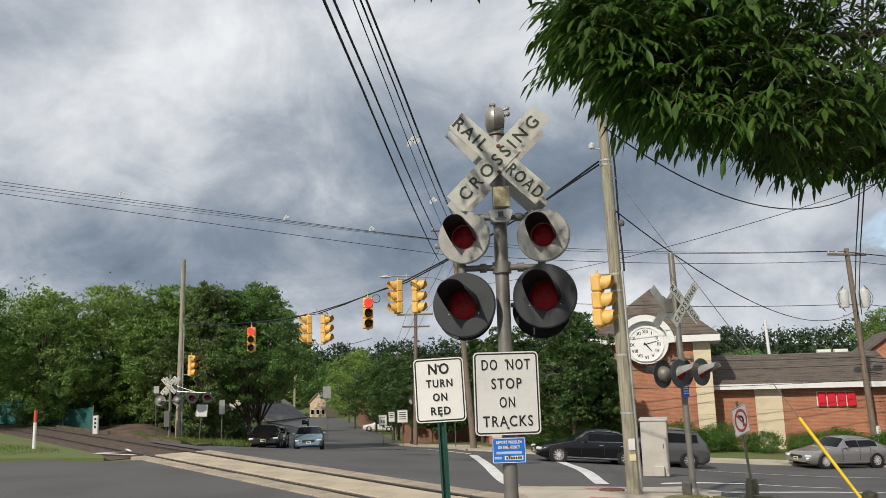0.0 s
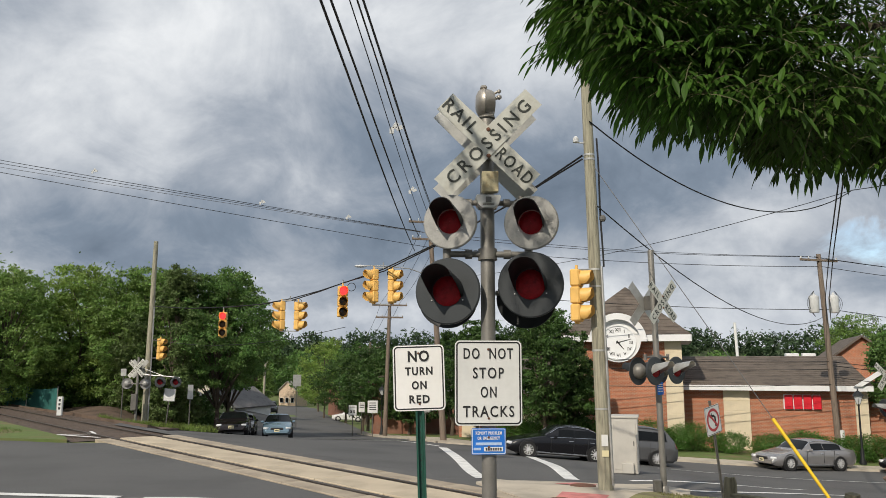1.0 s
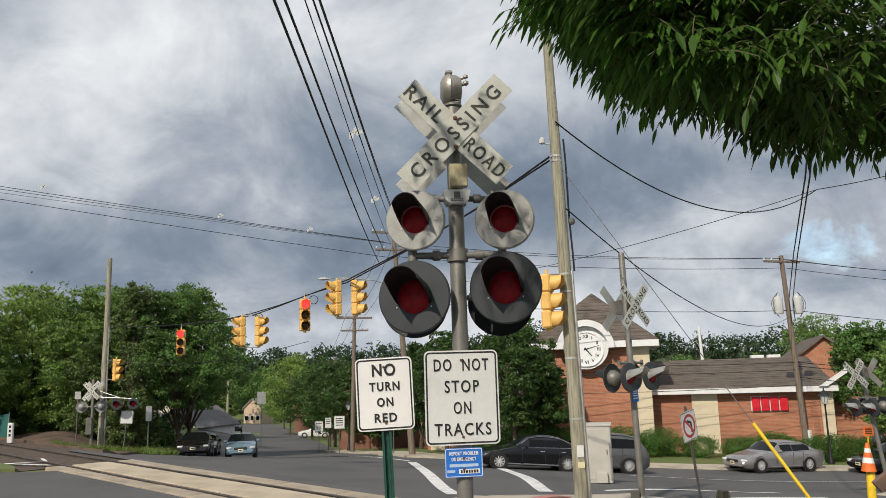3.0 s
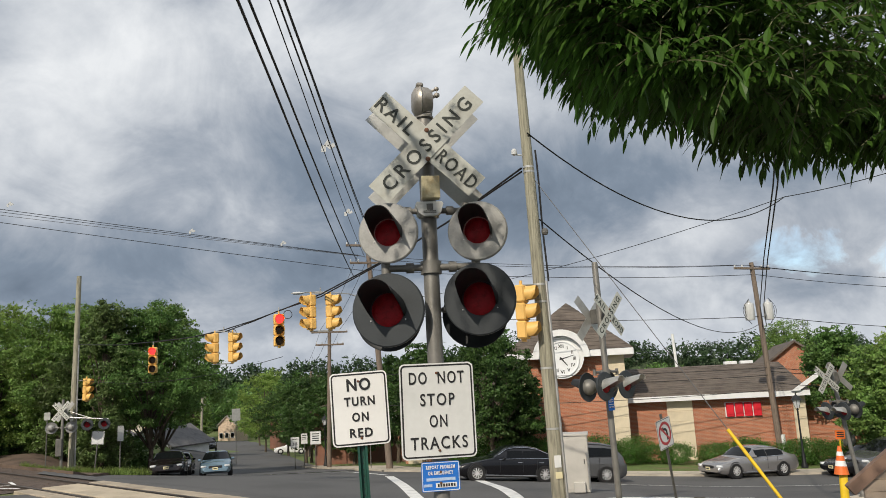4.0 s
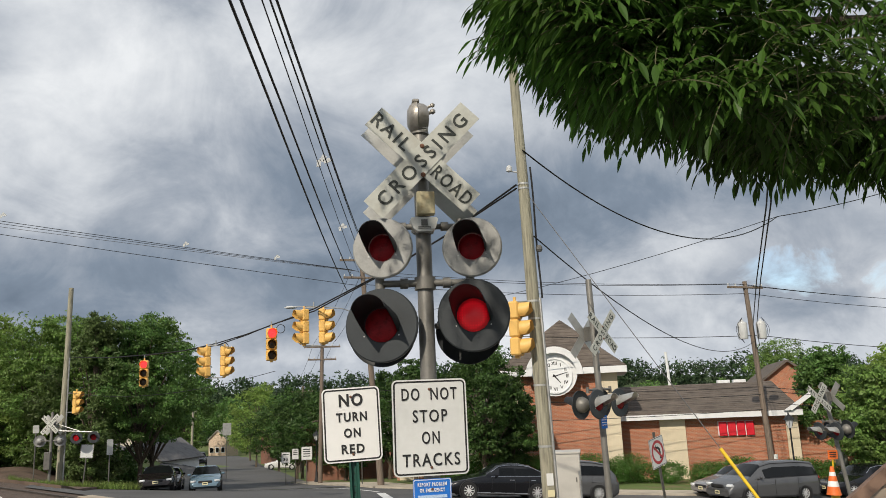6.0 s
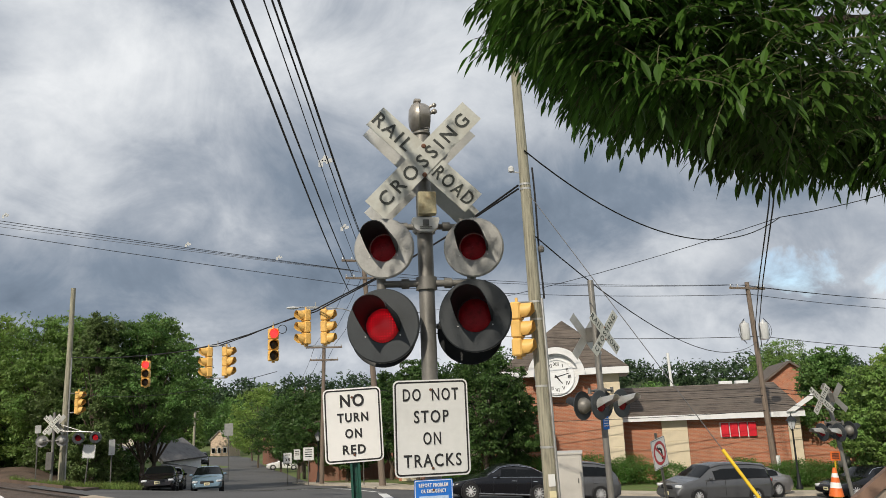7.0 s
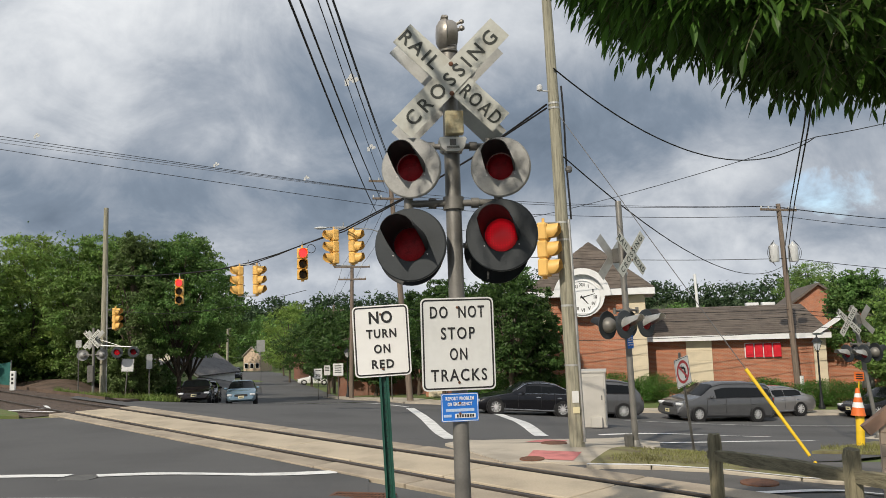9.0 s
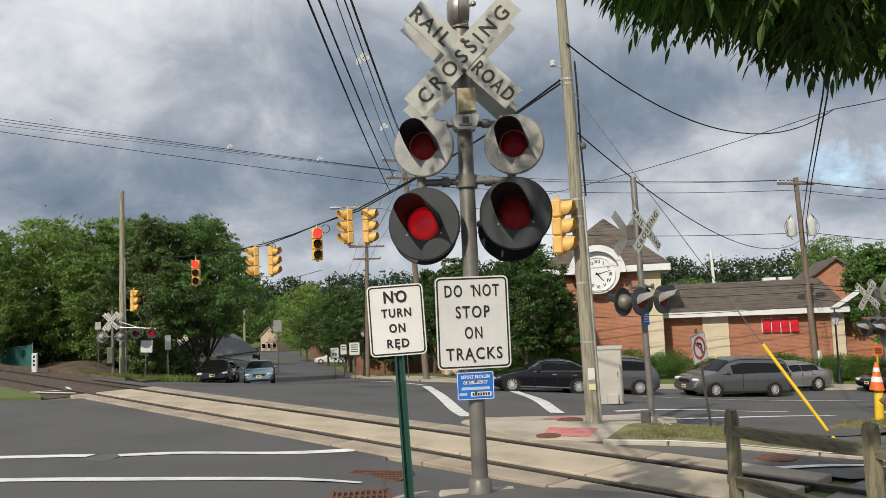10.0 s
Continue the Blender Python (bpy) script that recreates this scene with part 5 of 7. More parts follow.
def hung(x, y, z, heads):
    t = thing("traffic_signal", pose(x, y, z), "yellow traffic signal hung from a span wire", "traffic signal", "hanging traffic signals")
    bm = bmesh.new()
    tube(bm, (0, 0, 0.55), (0, 0, 0.75), 0.02, 0.02, 8)
    part("hanger", bm, STEEL, t)
    if len(heads) > 1:
        for z_ in (0.58, -0.58):
            bm = bmesh.new()
            box(bm, (0.66, 0.05, 0.04), (0, 0, z_))
            part("yoke", bm, STEEL, t)
    for dx, yaw, lit in heads:
        signal_head(t, (dx, 0, 0), yaw, lit)
    return t


hung(-8.33, 34.4, 3.37, [(0, 5, 0)])
hung(-2.52, 27.0, 3.76, [(0, 12, 0)])
hung(-4.77, 30.0, 3.47, [(-0.31, -62, None), (0.31, 70, None)])
hung(-1.07, 25.0, 4.09, [(-0.29, -62, None), (0.29, 70, None)])


def crossarm(t, p, half, yaw, z, name="crossarm"):
    bm = bmesh.new()
    q = Matrix.Rotation(radians(yaw), 3, "Z")
    c = Vector(p) + Vector((0, 0, z))
    box(bm, (half * 2, 0.1, 0.12), c, q, 0.01)
    ob = part(name, bm, WOOD_DARK, t, "timber crossarm")
    for s in (-0.95, -0.55, 0.55, 0.95):
        bm = bmesh.new()
        lathe(bm, [(0.02, 0.06), (0.045, 0.08), (0.03, 0.12), (0.045, 0.15), (0.02, 0.2)], 8, Matrix.Translation(c + q @ Vector((s * half, 0, 0))))
        part("insulator", bm, INSULATOR, ob)


# timber pole across the junction, and others along the street
p2 = pole("utility_pole", on(1.6, 45, -0.1), (0.7, 45.0, 10.6), 0.19, 0.12, WOOD_DARK, "brown timber utility pole beside the street")
for z, half in ((9.9, 1.3), (8.9, 1.1)):
    crossarm(p2, local(p2, (0.8, 44.9, 0)), half, 12, z)
bm = bmesh.new()
sweep(bm, [local(p2, v) for v in ((0.95, 44.9, 6.7), (-0.4, 44.7, 7.15), (-2.0, 44.6, 7.3), (-2.9, 44.5, 7.28))], 0.03, 8)
part("lamp_arm", bm, STEEL, p2, "curved steel street lamp arm")
bm = bmesh.new()
lathe(bm, [(0.02, -0.35), (0.13, -0.2), (0.16, 0.05), (0.10, 0.28), (0.03, 0.36)], 12, Matrix.Translation(local(p2, (-3.2, 44.5, 7.25))) @ Matrix.Rotation(radians(90), 4, "Y") @ Matrix.Diagonal((0.55, 1, 1, 1)))
part("lamp_head", bm, INSULATOR, p2, "pale cobra-head street lamp", True)
p3 = pole("utility_pole", on(-2.2, 58, -0.1), (-1.95, 58, 6.6), 0.17, 0.12, WOOD_DARK, "brown timber utility pole beside the street")
crossarm(p3, local(p3, (-1.95, 57.9, 0)), 1.3, 8, 6.1)
crossarm(p3, local(p3, (-1.95, 57.9, 0)), 1.0, 8, 5.2)
for x, y, h in ((-4.6, 78, 8.5), (-6.0, 95, 8.5), (-17.5, 92, 8.0), (-19.5, 104, 8.0)):
    q = pole("utility_pole", on(x, y, -0.1), (x + 0.1, y, land(x, y) + h), 0.16, 0.11, WOOD_DARK if x > -10 else WOOD_POLE, "timber utility pole down the street")
    crossarm(q, local(q, (x, y, 0)), 1.1, 5, land(x, y) + h - 0.5)

# timber pole by the supermarket, with transformers
p4 = pole("utility_pole", on(22.5, 42, -0.1), (22.1, 42.0, 7.75), 0.17, 0.12, WOOD_DARK, "leaning brown timber pole with two grey transformers")
crossarm(p4, local(p4, (22.05, 41.9, 0)), 1.25, 15, 7.4)
for dx in (-0.55, 0.55):
    bm = bmesh.new()
    lathe(bm, [(0.05, -0.5), (0.24, -0.48), (0.26, -0.4), (0.26, 0.35), (0.24, 0.42), (0.1, 0.5), (0.04, 0.62)], 16, Matrix.Translation(local(p4, (22.1 + dx, 41.8, 5.0))))
    part("transformer", bm, INSULATOR, p4, "pale grey transformer can", True)
for dx in (-1, 1):
    for k, r in ((1, .5), (2, .7)):
        bm = bmesh.new()
        sweep(bm, [local(p4, (22.1 + dx * (0.55 + r * math.sin(a) * 0.6), 41.7, 5.0 - 0.7 + 1.4 * (a / 3.14))) for a in np.linspace(0, 3.14, 10)], 0.012, 5)
        part("jumper_cable", bm, WIRE, p4)
bm = bmesh.new()
lathe(bm, [(0.185, 0.0), (0.18, 0.9)], 14, Matrix.Translation(local(p4, (22.62, 42, -2.6))), close=False)
part("paper_band", bm, SIGN_WHITE, p4, "white notices wrapped round the pole")

# overhead lines
far_top = Vector((0.8, 44.9, 0))
for i, (x, z, zf, dx, r) in enumerate(((-1.37, 6.80, 8.2, -0.9, 0.022), (-1.19, 6.80, 8.9, -0.6, 0.02), (-0.91, 6.80, 9.2, -0.2, 0.010), (-0.77, 6.80, 9.8, 0.1, 0.014), (-0.66, 6.80, 10.0, 0.4, 0.016), (-0.69, 6.85, 10.1, 0.3, 0.012))):
    a, b = Vector((0.8 + dx, 44.9, zf)), Vector((x + 0.08, 13.8, z - 0.06))
    b2 = b + (b - a) * 0.9
    wire([a.lerp(b, u) - Vector((0, 0, 0.5 * 4 * u * (1 - u) * 0.35)) for u in np.linspace(0, 1, 14)] + [b2 + Vector((0, 0, 0.3))], r, WIRE)
for i, (zl, zr, r) in enumerate(((11.55, 9.95, 0.016), (11.35, 9.9, 0.014), (11.1, 9.85, 0.012), (10.95, 9.0, 0.016))):
    wire(sag((-19.2 - 8, 40, zl + 1.5), (0.2 + 0.2 * i, 44.8, zr - 0.6), 0.08), r, WIRE_GREY if i == 2 else WIRE)
for i, (zl, zr, r) in enumerate(((9.3, 7.62, 0.014), (9.1, 7.6, 0.014), (8.5, 7.05, 0.016), (6.0, 4.7, 0.018))):
    wire(sag((1.0, 44.9, zl), (21.2 + 0.4 * i, 41.9, zr), 0.3), r, WIRE)
    wire(sag((21.4 + 0.4 * i, 41.9, zr), (46, 44, zr - 1.2), 0.5), r, WIRE)
for i in range(3):
    wire(sag((0.2 + 0.5 * i, 44.9, 9.4 - 0.3 * i), (-2.6 + 0.7 * i, 58, 6.3), 0.3), 0.012, WIRE)
    wire(sag((-2.6 + 0.7 * i, 58, 6.3), (-5.2 + 0.6 * i, 78, 4.3), 0.4), 0.012, WIRE)
for i, (z0, z1) in enumerate(((2.6, 1.9), (2.0, 1.5), (0.9, 0.7))):
    wire(sag((1.3, 44.9, z0), (22.3, 41.9, z1), 0.25), 0.016, WIRE)
    wire(sag((22.3, 41.9, z1 + 0.2 * i), (46, 40, z1 - 0.6), 0.6), 0.018, WIRE)
# twin drop from the transformer pole towards the camera side
for dx in (0.0, 0.22):
    a, b = Vector((22.15 + dx, 41.7, 5.3)), Vector((11.0 + dx * 0.55, 20, 6.45))
    wire([a + Vector((0, 0, -1.2)), a, a.lerp(b, 0.5) + Vector((0, 0, 0.25)), b, b + (b - a) * 0.45 + Vector((0, 0, 0.7))], 0.022, WIRE)
# sagging line from the near pole to a splice, then away to the right
wire(sag((3.6, 16.3, 6.7), (13.69, 24, 7.1), 1.25, 24), 0.016, WIRE)
wire(sag((13.69, 24, 7.1), (20, 24, 8.6), 0.15), 0.014, WIRE)
wire(sag((13.69, 24, 7.1), (1.2, 44.8, 6.6), 0.5), 0.012, WIRE)
wire(sag((3.7, 16.2, 4.85), (22.2, 41.8, 4.4), 1.3, 24), 0.014, WIRE)
# guy with its yellow guard
anchor = Vector((6.83, 13.1, -0.97))
guy_top = np_at(5.9)
wire([guy_top, anchor], 0.008, WIRE_GREY, "grey steel guy wire from the pole to the ground")
d = (guy_top - anchor).normalized()
gg = thing("guy_guard", Matrix.Translation(anchor), "bright yellow plastic guard sleeve on a guy wire", "guy guard")
bm = bmesh.new()
tube(bm, d * 0.40, d * 2.02, 0.026, 0.03, 10)
tube(bm, d * 0.0, d * 0.3, 0.03, 0.03, 10)
part("sleeve", bm, YELLOW, gg, smooth=True)

# slim white mast far behind the store
bm = bmesh.new()
lathe(bm, [(0.2, 0), (0.16, 9.6)], 12)
fm = tagged(part("flag_mast", bm, TRIM_WHITE, None, "", True), "slim white mast behind the supermarket roof", "mast")
fm.matrix_basis = Matrix.Translation((37.6, 90, -2.8)) @ Matrix.Rotation(radians(-2), 4, "Y")

# small white markers clipped on wires
for x, y, z in ((-17.0, 40.9, 11.75), (-8.6, 43, 10.6), (-3.9, 44, 10.0), (-0.2, 30, 8.35), (-0.55, 18.5, 7.2)):
    bm = bmesh.new()
    for k in range(3):
        box(bm, (0.10, 0.02, 0.16), (0.09 * k - 0.09, 0, 0.06 * ((k * 5) % 3 - 1)), Matrix.Rotation(0.6 * k, 3, "Y"))
    tagged(part("wire_marker", bm, INSULATOR), "pale plastic marker clipped on overhead wires", "wire marker", "wire markers").location = (x, y, z)

# ---- other crossing signals ----
def far_signals():
    # beside the corner pavement
    t = crossing_mast("crossing_signal", pose(5.045, 16.8, land(5.045, 16.8) + 0.06, 0, -1.1, 0), "grey railway crossing signal with crossbuck and side-facing red lights", 5.0, 3.88, 34, apart=0.24)
    cross_arm(t, 2.74, 0.42, 0.0, 40, 0.026)
    for s in (-1, 1):
        p = Matrix.Rotation(radians(40), 3, "Z") @ Vector((s * 0.40, 0, 0))
        f = Matrix.Rotation(radians(40), 3, "Z") @ Vector((0, -0.22, 0))
        flash_light(t, p + f + Vector((0, 0, 2.46)), 36, 0.285, DARK_DISC, "", 0.38, hood_mat=ALU)
        flash_light(t, p - f + Vector((0, 0, 2.46)), 216, 0.285, DARK_DISC, "", 0.3, housing=MAST)
    s = sign_plate(t, "blue_plate", 0.15, 0.26, (0.02, -0.07, 2.1), 20, SIGN_BLUE, [], border=False, r=0.01)
    for z in (0.08, 0.04, -0.01, -0.06):
        bm = bmesh.new()
        box(bm, (0.11, 0.002, 0.018), (0, -0.002, z))
        part("lettering_bar", bm, SIGN_WHITE_NEW, s)
    bm = bmesh.new()
    box(bm, (0.16, 0.14, 0.26), (-0.15, -0.05, 0.15), bevel=0.02)
    part("cable_box", bm, STEEL_DULL, t)
    # by the supermarket entrance
    t = crossing_mast("crossing_signal", pose(15.6, 25.0, land(15.6, 25.0) + 0.06, 0, -7.5, 0), "leaning grey crossing signal with crossbuck and hooded red lights", 4.2, 3.72, -80, apart=0.24)
    cross_arm(t, 2.95, 0.42, 0.0, -86, 0.026)
    for s in (-1, 1):
        R = Matrix.Rotation(radians(-86), 3, "Z")
        flash_light(t, R @ Vector((s * 0.40, -0.22, 0)) + Vector((0, 0, 2.68)), -82, 0.285, DARK_DISC, "", 0.36, hood_mat=ALU)
        flash_light(t, R @ Vector((s * 0.40, 0.22, 0)) + Vector((0, 0, 2.68)), 98, 0.285, DARK_DISC, "", 0.3, housing=MAST)
    # far side of the street
    t = crossing_mast("crossing_signal", pose(-13.88, 40.3, land(-13.88, 40.3) - 0.1), "far railway crossing signal with crossbuck and outreached red lights", 3.5, 2.95, -14)
    bm = bmesh.new()
    sweep(bm, [(0, 0, 2.65), (0.9, -0.1, 2.6), (2.1, -0.1, 2.5)], 0.03, 8)
    part("outreach_arm", bm, STEEL, t)
    bm = bmesh.new()
    tube(bm, (0.1, 0, 3.0), (1.3, -0.1, 2.58), 0.02, 0.02, 8)
    part("stay", bm, STEEL, t)
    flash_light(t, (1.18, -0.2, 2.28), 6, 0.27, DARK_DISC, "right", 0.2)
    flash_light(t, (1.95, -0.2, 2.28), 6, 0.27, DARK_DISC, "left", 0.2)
    for x in (-0.45, 0.45):
        flash_light(t, (x - 0.1, 0.15, 2.2), 200, 0.27, GREY_DISC, "", 0.2)
    cross_arm(t, 2.2, 0.45)
    bm = bmesh.new()
    box(bm, (0.28, 0.25, 0.8), (-0.05, -0.15, 1.3), bevel=0.02)
    part("relay_box", bm, STEEL_DULL, t)


far_signals()


def cabinet():
    t = thing("signal_cabinet", pose(6.45, 24.9, land(6.45, 24.9), 0, 0, -18), "tall pale grey metal signal control cabinet on a kerb", "cabinet")
    bm = bmesh.new()
    box(bm, (0.78, 0.55, 1.66), (0, 0, 0.83), bevel=0.02)
    part("body", bm, CABINET_GREY, t)
    bm = bmesh.new()
    box(bm, (0.84, 0.62, 0.06), (0, 0, 1.69), Matrix.Rotation(radians(3), 3, "X"), 0.01)
    part("lid", bm, CABINET_GREY, t)
    bm = bmesh.new()
    box(bm, (0.66, 0.012, 1.45), (0, -0.282, 0.84), bevel=0.004)
    d = part("door", bm, CABINET_GREY, t)
    bm = bmesh.new()
    box(bm, (0.03, 0.03, 0.14), (0.26, -0.30, 0.9), bevel=0.008)
    part("door_lever", bm, STEEL_DULL, d)
    bm = bmesh.new()
    box(bm, (0.34, 0.14, 0.3), (0.08, -0.36, 0.17), bevel=0.015)
    part("meter_box", bm, CABINET_GREY, t)
    bm = bmesh.new()
    sweep(bm, [(0.37, -0.3, 0.1), (0.37, -0.3, 0.9), (0.33, -0.3, 1.15)], 0.025, 8)
    part("conduit", bm, STEEL, t)


cabinet()


def left_turn_sign():
    t = thing("traffic_sign", pose(6.74, 18.0, land(6.74, 18.0), 0, -10, 38), "leaning white turn-prohibition sign on a steel post", "traffic sign", "traffic signs")
    channel_post(t, 2.2, STEEL_DULL)
    s = sign_plate(t, "sign_plate", 0.60, 0.62, (0, -0.012, 1.78), 0, SIGN_WHITE, [], True, 0.04)
    bm = bmesh.new()
    lathe(bm, [(0.19, 0.003), (0.25, 0.003)], 32, Matrix.Rotation(radians(90), 4, "X"), close=False)
    bmesh.ops.recalc_face_normals(bm, faces=bm.faces[:])
    part("ring", bm, SIGN_RED, s)
    bm = bmesh.new()
    box(bm, (0.46, 0.001, 0.05), (0, -0.0045, 0), Matrix.Rotation(radians(45), 3, "Y"))
    part("slash", bm, SIGN_RED, s)
    bm = bmesh.new()
    prism(bm, [(0.05, -0.15), (0.11, -0.15), (0.11, 0.05), (0.04, 0.11), (-0.03, 0.11), (-0.03, 0.16), (-0.13, 0.085), (-0.03, 0.01), (-0.03, 0.06), (0.02, 0.06), (0.05, 0.03)], -0.004, -0.002)
    part("arrow", bm, INK, s)


left_turn_sign()


def split_rail_fence():
    t = thing("fence", Matrix.Identity(4), "weathered mossy split-rail timber fence beside the track", "fence")
    posts = [(3.10, 8.55, 0.48), (3.33, 6.75, 0.60), (3.56, 4.95, 0.72)]
    for x, y, top in posts:
        z0 = land(x, y)
        bm = bmesh.new()
        rings = []
        rnd = random.Random(int(x * 100))
        zs = [z0 - 0.2, z0 + 0.2, z0 + 0.5, top - 0.05, top]
        for z in zs:
            rings.append([bm.verts.new((x + (0.062 + rnd.uniform(-.006, .006)) * math.cos(a) * (1 if z < top else 0.8), y + (0.062 + rnd.uniform(-.006, .006)) * math.sin(a), z + (rnd.uniform(-0.01, 0.01)))) for a in [k * math.pi / 4 + 0.4 for k in range(8)]])
        for p, q in zip(rings, rings[1:]):
            for k in range(8):
                bm.faces.new((p[k], p[(k + 1) % 8], q[(k + 1) % 8], q[k]))
        bm.faces.new(rings[-1])
        part("post", bm, FENCE_WOOD, t, "square-cut timber post")
    for (a, b) in zip(posts, posts[1:]):
        for dz in (-0.19, -0.66):
            bm = bmesh.new()
            p, q = Vector((a[0], a[1], a[2] + dz)), Vector((b[0], b[1], b[2] + dz))
            n = 6
            rows = []
            rnd = random.Random(int(a[1] * 10 + dz * 100))
            for i in range(n + 1):
                c = p.lerp(q, -0.05 + 1.1 * i / n) + Vector((0, 0, rnd.uniform(-.008, .008)))
                h = 0.055 * (0.75 if i in (0, n) else 1) + rnd.uniform(-.006, .006)
                rows.append([bm.verts.new(c + Vector((dx, 0, z))) for dx, z in ((-0.03, -h), (0.03, -h * 0.8), (0.034, h * 0.7), (0.0, h), (-0.034, h * 0.8))])
            for r0, r1 in zip(rows, rows[1:]):
                for k in range(5):
                    bm.faces.new((r0[k], r0[(k + 1) % 5], r1[(k + 1) % 5], r1[k]))
            bm.faces.new(rows[0])
            bm.faces.new(rows[-1])
            bmesh.ops.recalc_face_normals(bm, faces=bm.faces[:])
            part("fence_rail", bm, RAIL_WOOD, t)


split_rail_fence()


def cone_bollard():
    x, y = 11.8, 20.0
    z = land(x, y) + 0.05
    t = thing("bollard", pose(x, y, z, 0, 3, 0), "yellow steel bollard standing in a verge", "bollard")
    bm = bmesh.new()
    lathe(bm, [(0.10, -0.2), (0.10, 0.95), (0.07, 1.0), (0.01, 1.02)], 14)
    part("pipe", bm, YELLOW, t, smooth=True)
    bm = bmesh.new()
    tube(bm, (0, 0, 1.0), (0.0, 0, 1.62), 0.02, 0.02, 6)
    part("stem", bm, YELLOW, t)
    bm = bmesh.new()
    prism(bm, rounded(0.26, 0.22, 0.015), -0.03, -0.022)
    s = part("notice", bm, SIGN_ORANGE, t, "small orange notice with dark bars")
    s.location = (0, 0, 1.70)
    for dz in (0.05, 0.0, -0.05):
        bm = bmesh.new()
        box(bm, (0.18, 0.002, 0.026), (0, -0.033, dz))
        part("lettering_bar", bm, INK, s)
    c = thing("traffic_cone", pose(x, y, z + 0.74, 0, 3, 0), "orange and white traffic cone set over a bollard", "traffic cone")
    for z0, z1, m_ in ((0.0, 0.20, SIGN_ORANGE), (0.20, 0.33, SIGN_WHITE_NEW), (0.33, 0.45, SIGN_ORANGE), (0.45, 0.55, SIGN_WHITE_NEW), (0.55, 0.68, SIGN_ORANGE)):
        bm = bmesh.new()
        f = lambda q: 0.175 - 0.2 * q
        lathe(bm, [(f(z0), z0), (f(z1), z1)], 18, close=False)
        part("band", bm, m_, c, smooth=True)


cone_bollard()


def street_lantern(x, y):
    t = thing("lamp_post", Matrix.Translation(on(x, y, 0.1)), "black iron lamp post with a glass lantern", "lamp post", "lamp posts")
    bm = bmesh.new()
    lathe(bm, [(0.17, 0), (0.17, 0.15), (0.10, 0.3), (0.085, 0.7), (0.05, 0.85), (0.04, 2.9), (0.07, 2.95), (0.03, 3.0)], 14)
    part("post", bm, BLACK_PAINT, t, smooth=True)
    bm = bmesh.new()
    lathe(bm, [(0.10, 3.02), (0.24, 3.42)], 6, close=False)
    part("lantern_glass", bm, LAMP_CLEAR, t, "pale lantern glass")
    bm = bmesh.new()
    lathe(bm, [(0.29, 3.42), (0.22, 3.5), (0.12, 3.62), (0.04, 3.68), (0.03, 3.78), (0.005, 3.82)], 12)
    for k in range(6):
        a = k * math.pi / 3
        tube(bm, (0.10 * math.cos(a), 0.10 * math.sin(a), 3.0), (0.245 * math.cos(a), 0.245 * math.sin(a), 3.43), 0.012, 0.012, 5)
    part("lantern_cap", bm, BLACK_PAINT, t, smooth=True)


street_lantern(22.55, 40.0)
for x, y in ((-2.6, 62), (-3.6, 70)):
    street_lantern(x, y)


def small_sign(x, y, w, h, top, face, yaw=0, text=None, bars=0, label="white sign plate on a steel post", post=STEEL_DULL, lean=0):
    t = thing("street_sign", Matrix.Translation(on(x, y)) @ pose(0, 0, 0, 0, lean, yaw), label, "street sign", "street signs")
    bm = bmesh.new()
    tube(bm, (0, 0.03, -0.2), (0, 0.03, top), 0.03, 0.03, 8)
    part("post", bm, post, t)
    s = sign_plate(t, "sign_plate", w, h, (0, 0, top - h / 2), 0, face, [(text, -h * 0.15, h * 0.35, w * 0.6)] if text else [], face is not ALU, 0.03)
    for k in range(bars):
        bm = bmesh.new()
        box(bm, (w * 0.65, 0.002, h * 0.07), (0, -0.004, h * 0.3 - k * h * 0.17))
        part("lettering_bar", bm, INK, s)


small_sign(-4.7, 60, 0.62, 0.75, 2.3, SIGN_WHITE, 0, "35", 1, "white speed limit sign on a steel post")
small_sign(-3.1, 58, 0.75, 0.9, 2.6, SIGN_WHITE, 0, None, 4, "white notice sign with dark bars")
small_sign(-4.3, 64, 0.5, 0.8, 2.6, SIGN_WHITE, 0, None, 3, "white notice sign with dark bars")
small_sign(-12.48, 40.6, 0.56, 0.62, 2.0, SIGN_WHITE, 8, None, 0, "blank white sign plates on a leaning post", lean=4)
small_sign(-11.44, 41.0, 0.27, 0.72, 2.3, ALU, 20, None, 0, "narrow grey sign seen from behind")
small_sign(-15.4, 42.5, 0.28, 0.38, 1.46 - land(-15.4, 42.5), ALU, 5, None, 0, "small grey sign on a post by the track")
small_sign(25.3, 40.2, 0.8, 0.75, 1.9, ALU, 10, None, 0, "grey sign back beside the pavement")
small_sign(-11.9, 80, 0.8, 1.15, 0.8 - land(-11.9, 80), ALU, 10, None, 0, "tall grey sign on a post beside the street")
small_sign(0.6, 47.5, 0.5, 0.6, 2.2, ALU, 10, None, 0, "grey sign back beside the street")


